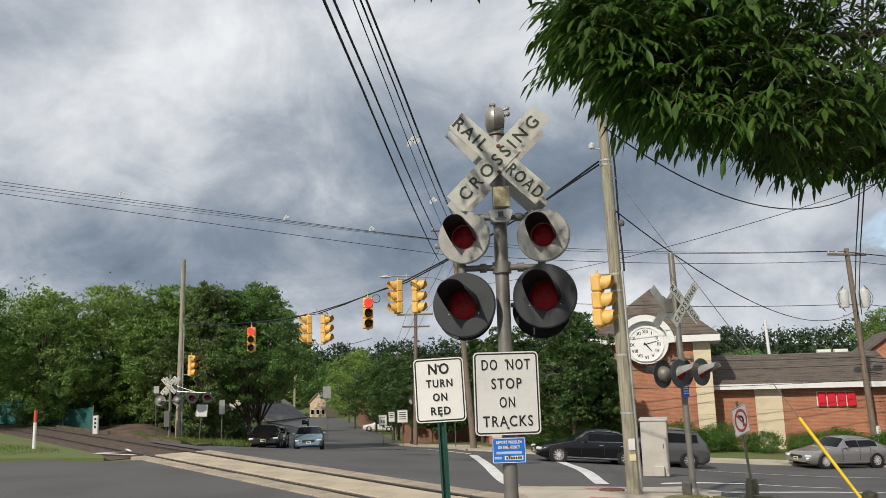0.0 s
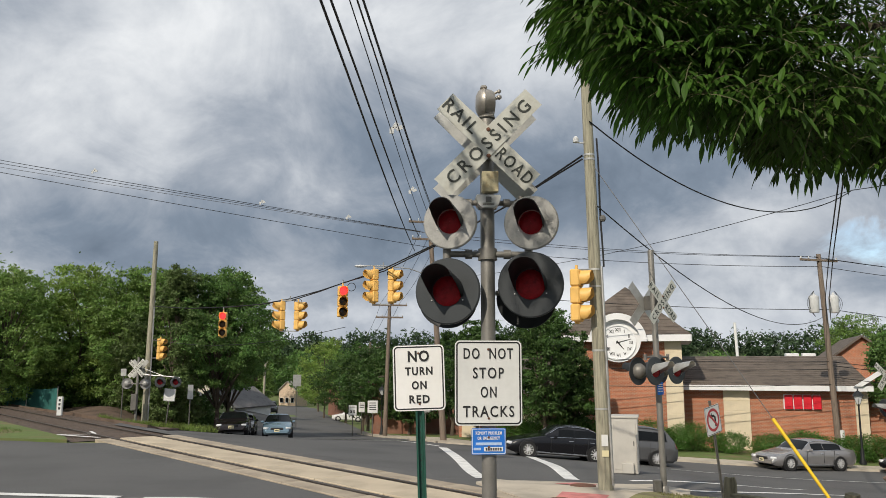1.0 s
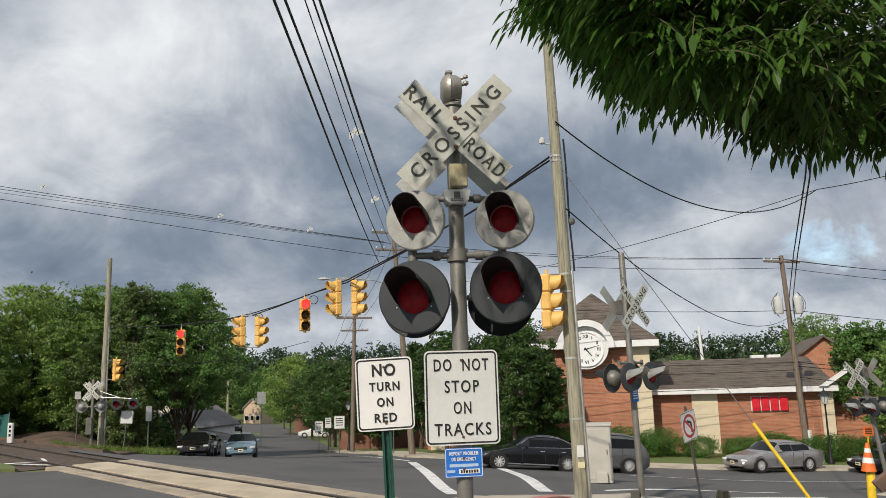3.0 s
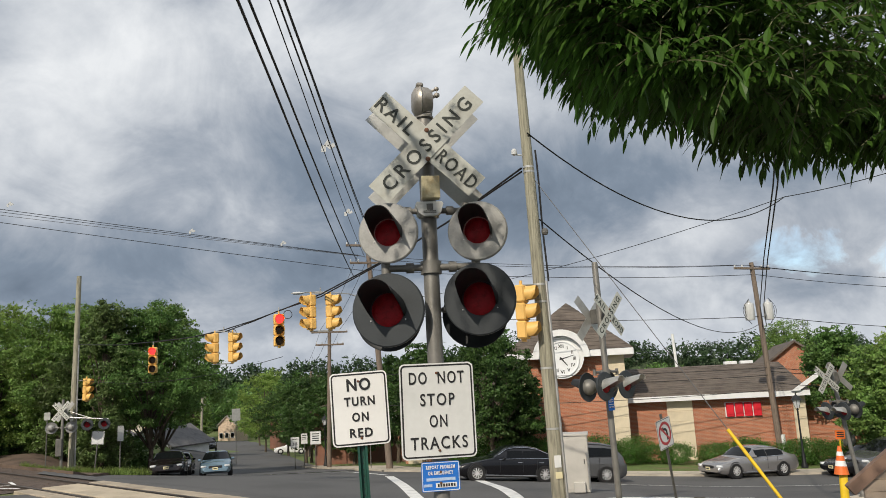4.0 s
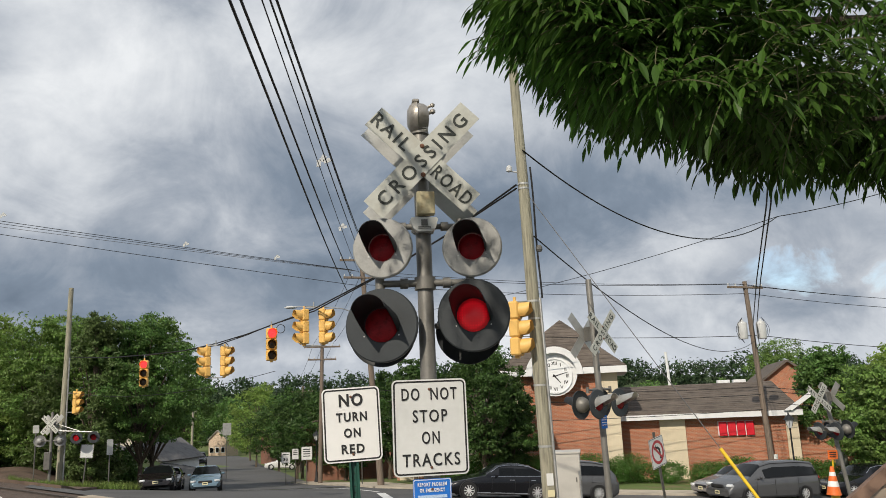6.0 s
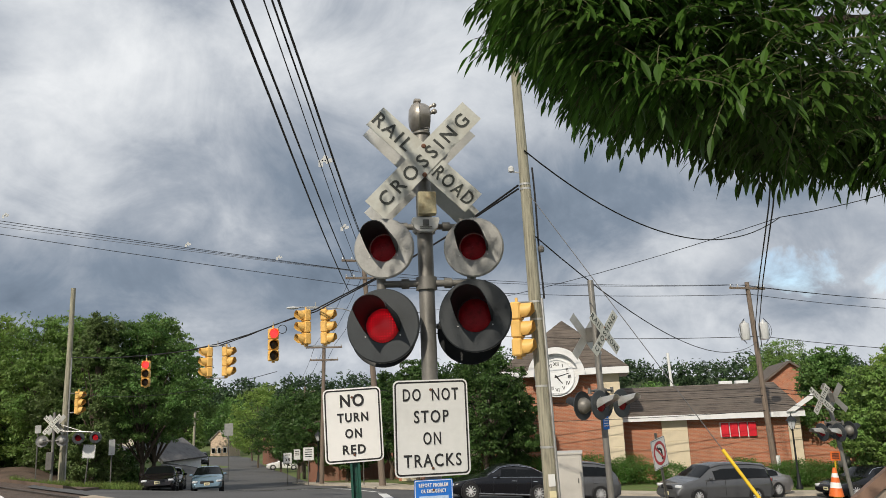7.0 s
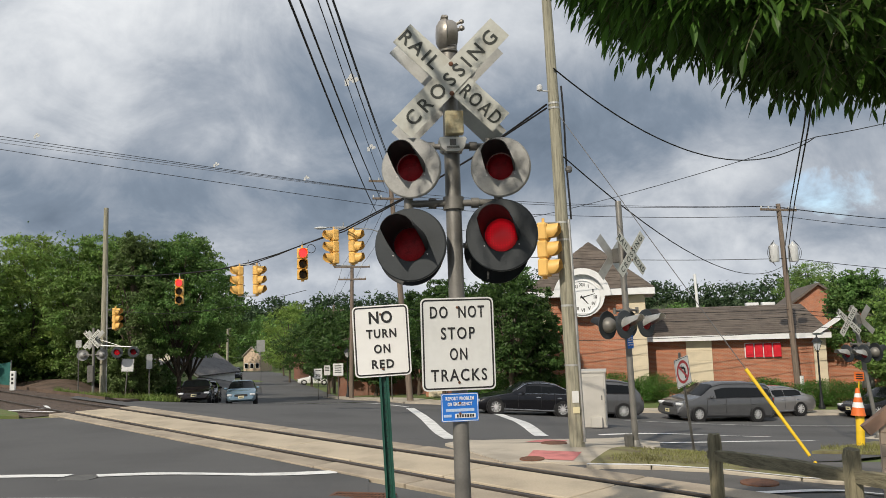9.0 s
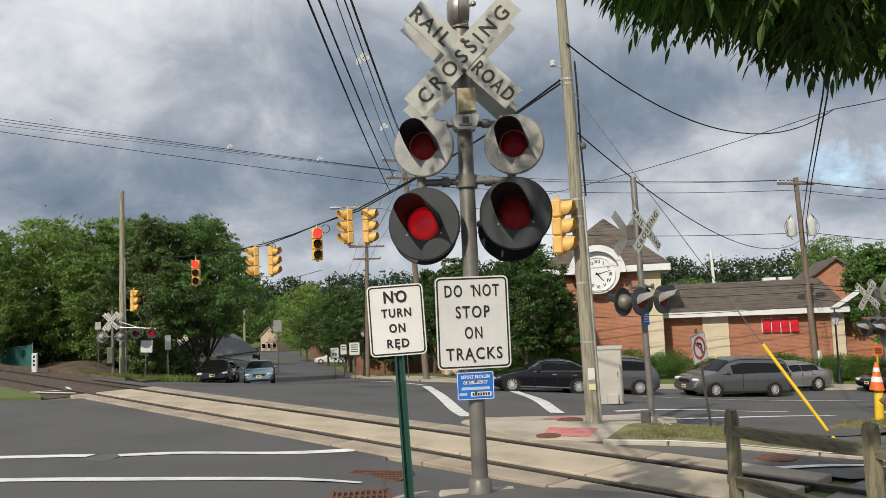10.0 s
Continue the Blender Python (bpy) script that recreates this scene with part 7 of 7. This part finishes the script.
LEAF_WOOD = leaf_mat("woodland leaf", (0.155, 0.25, 0.062))
LEAF_DARK = leaf_mat("dark oak leaf", (0.105, 0.195, 0.05))
LEAF_LIGHT = leaf_mat("light green leaf", (0.21, 0.31, 0.07))
LEAF_OLIVE = leaf_mat("olive leaf", (0.115, 0.17, 0.055))
# shadow side of street and store trees put into a darker leaf colour
LEAF_SHADED = leaf_mat("shade-darkened green street leaf", (0.062, 0.118, 0.03))
LEAF_FAR = leaf_mat("far wood leaf", (0.055, 0.095, 0.045), vary=0.25)
LEAF_HEDGE = leaf_mat("hedge leaf", (0.075, 0.165, 0.03))


def tree(x, y, h, r, material, label, n=9000, size=0.22, seed=1, trunk=0.16, low=0.25, lobes=16, name="tree", z=None):
    rnd = random.Random(seed)
    base = on(x, y, -0.05) if z is None else Vector((x, y, z))
    t = thing(name, Matrix.Translation(base), label, "tree", "trees")
    bm = bmesh.new()
    top = Vector((rnd.uniform(-.3, .3), rnd.uniform(-.3, .3), h * 0.72))
    prev, pr = Vector((0, 0, -0.2)), trunk * 1.25
    pts = [prev]
    for i in range(1, 6):
        q = top * (i / 5) + Vector((rnd.uniform(-.12, .12), rnd.uniform(-.12, .12), 0))
        r_ = trunk * (1 - 0.16 * i)
        tube(bm, prev, q, pr, r_, 9, caps=False)
        prev, pr = q, r_
        pts.append(q)
    centres, radii = [], []
    for i in range(lobes):
        a = i * 2.4 + rnd.uniform(-.4, .4)
        u = low + (1 - low) * ((i + 0.5) / lobes)
        spread = r * math.sin(math.pi * min(0.93, 0.16 + 0.8 * (u - low) / (1 - low))) ** 0.7
        k = rnd.uniform(0.25, 1.0)
        c = Vector((spread * k * math.cos(a), spread * k * math.sin(a), h * u * 0.93))
        rr = r * rnd.uniform(0.16, 0.40)
        centres.append(c)
        radii.append((rr, rr, rr * rnd.uniform(0.6, 0.85)))
        s = pts[min(4, max(1, int(u * 5) - 1))]
        mid = s.lerp(c, 0.55) + Vector((0, 0, 0.1 * r))
        tube(bm, s, mid, trunk * 0.38, trunk * 0.22, 6, caps=False)
        tube(bm, mid, c, trunk * 0.22, trunk * 0.07, 5, caps=False)
    part("trunk", bm, BARK, t, smooth=True)
    leaf_mesh("crown", centres, radii, n, size, material, t, seed)
    return t


rng = random.Random(11)
# woods behind the track
woods = [(-31, 47, 11.5, 4.2, LEAF_DARK), (-26.5, 52, 9.5, 3.8, LEAF_WOOD), (-23.5, 56, 10.5, 4.0, LEAF_LIGHT), (-20.5, 55, 9.8, 3.6, LEAF_WOOD), (-20.5, 58.5, 6.2, 2.6, LEAF_LIGHT),
         (-17.5, 54, 10.2, 3.3, LEAF_WOOD), (-15.4, 51, 9.9, 2.6, LEAF_OLIVE), (-18.3, 52.5, 6.0, 2.2, LEAF_OLIVE), (-13.0, 56, 10.0, 3.6, LEAF_WOOD), (-13.1, 53.0, 9.6, 3.7, LEAF_DARK), (-35, 56, 10, 4.5, LEAF_WOOD),
         (-31, 62, 11, 4.5, LEAF_LIGHT), (-40, 60, 11, 5, LEAF_WOOD), (-24, 57.8, 5.6, 2.0, LEAF_LIGHT)]
for i, (x, y, h, r, m_) in enumerate(woods):
    tree(x, y, h - (land(x, y) + 1.5), r, m_, "leafy woodland tree behind the railway track", 34000 if h > 7 else 13000, 0.10, 20 + i, 0.15, 0.34 if x > -14 else 0.10, 40)
leaf_mesh("undergrowth", [(-30 + 1.15 * i, 56.5 + 1.6 * math.sin(i * 1.7), land(-30 + 1.15 * i, 56) + 0.9) for i in range(14)], [(1.6, 1.2, 1.5 + 0.5 * math.sin(i * 2.1)) for i in range(14)], 26000, 0.14, LEAF_DARK, None, 5, 0.5, 60)
tagged(bpy.data.objects["undergrowth"], "dense dark undergrowth below woodland trees", "undergrowth", kind="stuff")
leaf_mesh("far_wood", [(-75 + 3.2 * i, 66 + 6 * math.sin(i * 1.3), land(-60 + 2.2 * i, 68) + 4.5 + 1.5 * math.sin(i * 2.2)) for i in range(18)], [(4.2, 3.5, 5.5)] * 18, 90000, 0.17, LEAF_WOOD, None, 6, 0.5, 70)
tagged(bpy.data.objects["far_wood"], "leafy wood closing the view behind the bank", "wood", kind="stuff")
# street trees
street = [(-2.2, 66, 7.0, 3.2, LEAF_SHADED), (-5.0, 76, 8.0, 3.6, LEAF_SHADED), (-0.5, 60, 5.5, 2.4, LEAF_SHADED), (2.6, 57, 7.4, 2.6, LEAF_SHADED), (-8.6, 99, 8.8, 4.0, LEAF_SHADED), (-13.5, 118, 12.0, 4.0, LEAF_LIGHT), (-17.0, 140, 9.0, 3.4, LEAF_LIGHT),
          (-6.5, 104, 8, 3.6, LEAF_SHADED), (-22, 80, 7.5, 3, LEAF_LIGHT), (-3.0, 90, 8, 3.6, LEAF_SHADED), (-20, 100, 7, 2.6, LEAF_WOOD)]
for i, (x, y, h, r, m_) in enumerate(street):
    tree(x, y, h, r, m_, "leafy street tree beside the pavement", 14000, 0.13, 60 + i, 0.14, 0.26, 30)
# before the store
for i, (x, y, h, r) in enumerate(((6.9, 42.6, 7.9, 2.5), (3.6, 46.5, 7.2, 2.6), (8.6, 44.0, 6.2, 1.7))):
    tree(x, y, h, r, LEAF_SHADED, "leafy dark green tree before the brick supermarket", 26000, 0.095, 90 + i, 0.13, 0.24, 36)
for i, (x, y, h, r, m_) in enumerate(((27.0, 38.9, 6.2, 2.6, LEAF_WOOD), (28.6, 46, 8.2, 2.8, LEAF_DARK), (30.5, 41, 8.0, 3.2, LEAF_LIGHT), (34, 44, 8.5, 3.6, LEAF_LIGHT), (46, 80, 12.0, 5.0, LEAF_WOOD), (36, 38, 7.5, 3.4, LEAF_LIGHT))):
    tree(x, y, h, r, m_, "bright leafy tree beside the supermarket", 24000, 0.11, 120 + i, 0.14, 0.18, 36)


# clipped shrubs along the store
def shrub(x, y, rx, h, seed):
    t = thing("shrub", Matrix.Translation(on(x, y, 0.1)), "clipped rounded green shrub before a brick wall", "shrub", "clipped shrubs")
    bm = bmesh.new()
    for k in range(5):
        a = k * 1.26
        tube(bm, (0, 0, -0.05), (0.4 * rx * math.cos(a), 0.4 * rx * math.sin(a), h * 0.55), 0.025, 0.012, 5)
    part("stem", bm, BARK, t)
    rnd = random.Random(seed)
    cs = [(rnd.uniform(-.5, .5) * rx, rnd.uniform(-.4, .4) * rx, h * rnd.uniform(0.42, 0.55)) for _ in range(6)]
    leaf_mesh("foliage", cs, [(rx * 0.62, rx * 0.58, h * 0.46)] * 6, 7000, 0.045, LEAF_HEDGE, t, seed, 0.7, 90)


for i in range(17):
    u = -5.6 + 1.32 * i
    if 6.0 < u < 6.6:
        continue
    p = STORE @ Vector((u, -2.5 + 0.25 * math.sin(i * 2.3) + (1.6 if u > 3.6 else 0), 0))
    shrub(p.x, p.y, 1.35 + 0.16 * math.sin(i * 1.9), 1.45 + 0.2 * math.sin(i * 2.9) - (0.12 if u > 3 else 0), 200 + i)

# wooded ridge closing the horizon
def ridge():
    cs, rs = [], []
    for i in range(150):
        x = -330 + 5.2 * i
        y = 300 + 20 * math.sin(i * 0.31)
        top = 12.6 + 3.4 * smooth(0, 70, x) + 2.2 * math.sin(x * 0.013 + 1) + 1.4 * math.sin(i * 1.7) + 1.0 * math.sin(i * 0.6 + 2)
        cs.append((x, y, top - 8.0))
        rs.append((6.5, 5.0, 7.5 + 1.0 * math.sin(i * 2.7)))
    ob = leaf_mesh("far_ridge", cs, rs, 130000, 0.8, LEAF_FAR, None, 9, 0.5, 90)
    tagged(ob, "distant dark wooded ridge along the horizon", "woods", kind="stuff")
    verts, faces = [], []
    for i in range(80):
        x = -360 + 10.2 * i
        verts += [(x, 292, -8), (x, 318, 9.0 + 1.6 * math.sin(x * 0.013 + 1)), (x, 420, -6)]
    for i in range(79):
        k = 3 * i
        faces += [(k, k + 3, k + 4, k + 1), (k + 1, k + 4, k + 5, k + 2)]
    tagged(raw("hill", verts, faces, HILL_GREEN), "low wooded hill on the horizon", "hill", kind="structure")
    cs = [(-60 + 3.0 * i, 190 + 9 * math.sin(i * 1.1), -1.0 + 1.6 * math.sin(i * 1.9)) for i in range(52) if not -38 < -60 + 3.0 * i < -27]
    cs += [(-66 + 3.4 * i, 236 + 7 * math.sin(i * 1.7), 0.5 + 1.8 * math.sin(i * 2.3)) for i in range(22)]
    ob = leaf_mesh("town_wood", cs, [(4.2, 4.0, 4.6)] * len(cs), 80000, 0.45, LEAF_DARK, None, 12, 0.5, 70)
    tagged(ob, "mixed green wood beyond the town street", "woods", kind="stuff")


ridge()



def grass(name, spots, n, h, label, seed, colour=(0.12, 0.19, 0.045)):
    """Thin blades in tufts round the given places."""
    rnd = np.random.RandomState(seed)
    verts, faces = [], []
    for k in range(n):
        x, y, r = spots[rnd.randint(len(spots))]
        a, q = rnd.uniform(0, 6.28), r * math.sqrt(rnd.rand())
        p = on(x + q * math.cos(a), y + q * math.sin(a), 0.02)
        b = rnd.uniform(0, 6.28)
        hh = h * rnd.uniform(0.4, 1.2)
        w = Vector((math.cos(b), math.sin(b), 0)) * 0.012
        tip = Vector((rnd.normal() * 0.4, rnd.normal() * 0.4, 1)) * hh
        i = len(verts)
        verts += [tuple(p - w), tuple(p + w), tuple(p + tip)]
        faces.append((i, i + 1, i + 2))
    ob = raw(name, verts, faces, leaf_mat(name + " blade", colour, 0.3, 0.4))
    return tagged(ob, label, "grass", kind="stuff")


grass("verge_grass", [(4.4, 14.7, 0.5), (5.2, 14.9, 0.8), (6.0, 15.0, 0.9), (6.8, 14.4, 0.8), (5.4, 16.0, 0.7), (6.3, 16.4, 0.6), (7.3, 13.7, 0.6)], 7000, 0.085, "scruffy dry grass tufts round the far signal", 31, (0.21, 0.21, 0.08))
grass("track_grass", [(-13.6, 39.9, 0.8), (-12.2, 40.4, 1.0), (-10.9, 41.0, 0.9), (-15.0, 40.2, 0.6)], 5000, 0.34, "tall weeds round the far signal", 32, (0.15, 0.21, 0.05))
grass("bank_grass", [(-16 - 1.6 * i, 29 + 0.9 * i, 2.0) for i in range(8)], 14000, 0.16, "mown grass blades beside the track", 33)
grass("right_verge_grass", [(11 + 1.3 * i, 18.6 + 0.5 * i, 0.9) for i in range(6)], 5000, 0.14, "dry grass tufts on the verge", 34, (0.19, 0.19, 0.07))

# ---- overhanging street tree beside the camera ----
LEAF_NEAR = leaf_mat("near ash leaf", (0.060, 0.128, 0.02), 0.45, 0.3, 0.42)


def near_tree():
    t = thing("tree", Matrix.Translation(on(5.4, 5.0, 0)), "ash tree with long drooping leaves overhanging the pavement", "tree", "trees")
    o = t.matrix_basis.translation
    bm = bmesh.new()
    rnd = random.Random(4)

    def limb(pts, r0, r1):
        n = len(pts) - 1
        for i in range(n):
            tube(bm, Vector(pts[i]) - o, Vector(pts[i + 1]) - o, r0 + (r1 - r0) * i / n, r0 + (r1 - r0) * (i + 1) / n, 9, caps=False)
    limb([(5.4, 5.0, -0.5), (5.35, 5.0, 1.2), (5.2, 5.05, 2.6), (5.0, 5.1, 4.0), (4.9, 5.1, 5.6)], 0.17, 0.09)
    limbs = [[(5.1, 5.05, 3.0), (4.2, 5.2, 3.55), (3.2, 5.3, 3.75), (2.2, 5.3, 3.7), (1.4, 5.3, 3.75)],
             [(5.0, 5.1, 3.7), (4.0, 5.0, 4.1), (2.9, 5.0, 4.35), (1.9, 5.1, 4.3), (1.1, 5.1, 4.1)],
             [(5.0, 5.1, 4.2), (3.8, 5.8, 4.6), (2.6, 6.2, 4.7), (1.6, 6.4, 4.5)],
             [(5.0, 5.1, 4.4), (3.6, 4.2, 4.9), (2.0, 4.1, 5.3), (0.6, 4.2, 5.4), (-0.5, 4.3, 5.3)],
             [(5.1, 5.05, 2.9), (4.4, 5.0, 3.1), (3.6, 5.0, 3.1), (2.8, 5.0, 3.0)],
             [(5.1, 5.0, 3.4), (4.4, 4.2, 3.9), (3.6, 3.6, 4.3), (2.4, 3.4, 4.6)]]
    for L in limbs:
        limb(L, 0.05, 0.014)
    part("trunk", bm, BARK, t, smooth=True)
    # sprays: a twig with paired leaflets, drooping
    V, F = [], []
    TV = bmesh.new()
    prof = [(0.0, 0.0), (0.22, 0.62), (0.45, 0.95), (0.7, 0.7), (0.88, 0.3)]

    def leaflet(p, d, side, ln, wd):
        up_ = side.cross(d).normalized()
        k = len(V)
        V.append(p)
        for u, w in prof[1:]:
            c = p + d * (ln * u) + Vector((0, 0, -0.22 * ln * u * u))
            V.append(c + side * (wd * w) + up_ * (0.25 * wd * w))
            V.append(c)
            V.append(c - side * (wd * w) + up_ * (0.25 * wd * w))
        V.append(p + d * ln + Vector((0, 0, -0.22 * ln)))
        F.append((k, k + 2, k + 1))
        F.append((k, k + 3, k + 2))
        for i in range(3):
            b = k + 1 + 3 * i
            F.append((b, b + 1, b + 4, b + 3))
            F.append((b + 1, b + 2, b + 5, b + 4))
        b = k + 10
        F.append((b, b + 1, k + 13))
        F.append((b + 1, b + 2, k + 13))

    def spray(p, d, ln):
        d = d.normalized()
        n = rnd.choice((3, 4, 4, 5))
        side = d.cross(Vector((rnd.uniform(-.3, .3), rnd.uniform(-.3, .3), 1))).normalized()
        q = p
        pts = [p]
        for i in range(n + 1):
            dd = (d + Vector((0, 0, -0.13 * i))).normalized()
            q = q + dd * (ln / (n + 1))
            pts.append(q)
            if i < n:
                for s in (-1, 1):
                    ld = (dd * 0.75 + side * s * 0.75 + Vector((rnd.uniform(-.2, .2), rnd.uniform(-.2, .2), -0.36 + rnd.uniform(-.3, .2)))).normalized()
                    sd = ld.cross(Vector((rnd.uniform(-.4, .4), rnd.uniform(-.4, .4), 1))).normalized()
                    leaflet(q - o, ld, sd, rnd.uniform(0.052, 0.088), rnd.uniform(0.0095, 0.0145))
            else:
                sd = dd.cross(Vector((rnd.uniform(-.4, .4), rnd.uniform(-.4, .4), 1))).normalized()
                leaflet(q - o, (dd + Vector((0, 0, -.5))).normalized(), sd, 0.11, 0.018)
        for a, b in zip(pts, pts[1:]):
            tube(TV, a - o, b - o, 0.0028, 0.0022, 3, caps=False)

    skirt = [(0.5, 3.62), (0.6, 3.46), (0.8, 3.24), (0.91, 3.10), (1.1, 2.94), (1.32, 2.84), (1.76, 2.81), (1.86, 2.64), (1.95, 2.59), (2.4, 2.58), (3.0, 2.55), (6.5, 2.3)]
    made = 0
    while made < 6600:
        x = 0.9 + 3.5 * rnd.random() ** 1.05
        y = 4.3 + 2.3 * rnd.random()
        # lower edge of the foliage along the branch
        lo = interp(skirt, max(0.5, x - 0.37 - 0.30 * (y - 5.2))) + 0.30 * (y - 5.2) + 0.30 + 0.03 * math.sin(x * 13 + y * 3)
        hi = min(5.2, 3.85 + 1.5 * smooth(1.0, 2.3, x))
        if hi <= lo:
            continue
        z = lo + (hi - lo) * rnd.random() ** 1.9
        # thin where the limbs leave the trunk, and small openings throughout
        if x > 2.3 and z > 3.4 + 0.3 * (y - 5.2) and rnd.random() < 0.72:
            continue
        if noise.noise(Vector((x * 1.6, y * 1.6, z * 1.6))) < -0.22:
            continue
        d = Vector((rnd.uniform(-1.0, 0.45), rnd.uniform(-0.7, 0.6), rnd.uniform(-0.3, 0.3)))
        spray(Vector((x, y, z)), d, rnd.uniform(0.16, 0.30))
        made += 1
    for k in range(10):       # outstretched tip spray
        spray(Vector((1.12 - 0.022 * k, 5.05 + 0.02 * k, 3.60 - 0.008 * k)), Vector((-1, 0.05 * (k % 3 - 1), -0.05 + 0.1 * (k % 4 - 1.5))), 0.30)
    for k in range(210):      # sparse foliage overhead, dappling the signal
        spray(Vector((rnd.uniform(-1.0, 1.2), rnd.uniform(3.9, 5.6), rnd.uniform(4.75, 5.5))), Vector((rnd.uniform(-1, 1), rnd.uniform(-1, 1), -0.2)), 0.26)
    for k in range(26):
        spray(Vector((rnd.uniform(0.05, 1.0), rnd.uniform(4.8, 5.4), 4.28 + rnd.uniform(0.0, 0.14))), Vector((rnd.uniform(-1, 1), rnd.uniform(-1, 1), -0.3)), 0.24)
    me = bpy.data.meshes.new("foliage")
    me.from_pydata([tuple(v) for v in V], [], F)
    me.materials.append(LEAF_NEAR)
    ob = new("foliage", me)
    ob.parent = t
    part("twig", TV, mat("green-brown twig", (0.10, 0.10, 0.05), 0.8, vary=0.3), t)


near_tree()


# ---- what moves ----
def motions():
    z = lambda x: land(x, 36.0)
    rows = []
    for t, dx in ((0.0, 24.5), (2.0, 16.5), (3.5, 11.8), (4.5, 8.4), (5.0, 6.75), (5.5, 5.1), (6.2, 2.95), (6.8, 1.45), (7.2, 0.65), (7.6, 0.22), (8.2, 0.02), (10.0, 0.0)):
        x = 15.15 + dx
        pitch = math.degrees(math.atan2(z(x - 1.5) - z(x + 1.5), 3.0))
        rows.append((t, pose(x, 36.0 + 0.06 * dx, (z(x - 1.5) + z(x + 1.5)) / 2, 0, pitch, 12 - 6 * smooth(4, 10, dx))))
    walk(VAN, rows)
    # flashing is stood in for: each two-sided lens turns from dark to lit face
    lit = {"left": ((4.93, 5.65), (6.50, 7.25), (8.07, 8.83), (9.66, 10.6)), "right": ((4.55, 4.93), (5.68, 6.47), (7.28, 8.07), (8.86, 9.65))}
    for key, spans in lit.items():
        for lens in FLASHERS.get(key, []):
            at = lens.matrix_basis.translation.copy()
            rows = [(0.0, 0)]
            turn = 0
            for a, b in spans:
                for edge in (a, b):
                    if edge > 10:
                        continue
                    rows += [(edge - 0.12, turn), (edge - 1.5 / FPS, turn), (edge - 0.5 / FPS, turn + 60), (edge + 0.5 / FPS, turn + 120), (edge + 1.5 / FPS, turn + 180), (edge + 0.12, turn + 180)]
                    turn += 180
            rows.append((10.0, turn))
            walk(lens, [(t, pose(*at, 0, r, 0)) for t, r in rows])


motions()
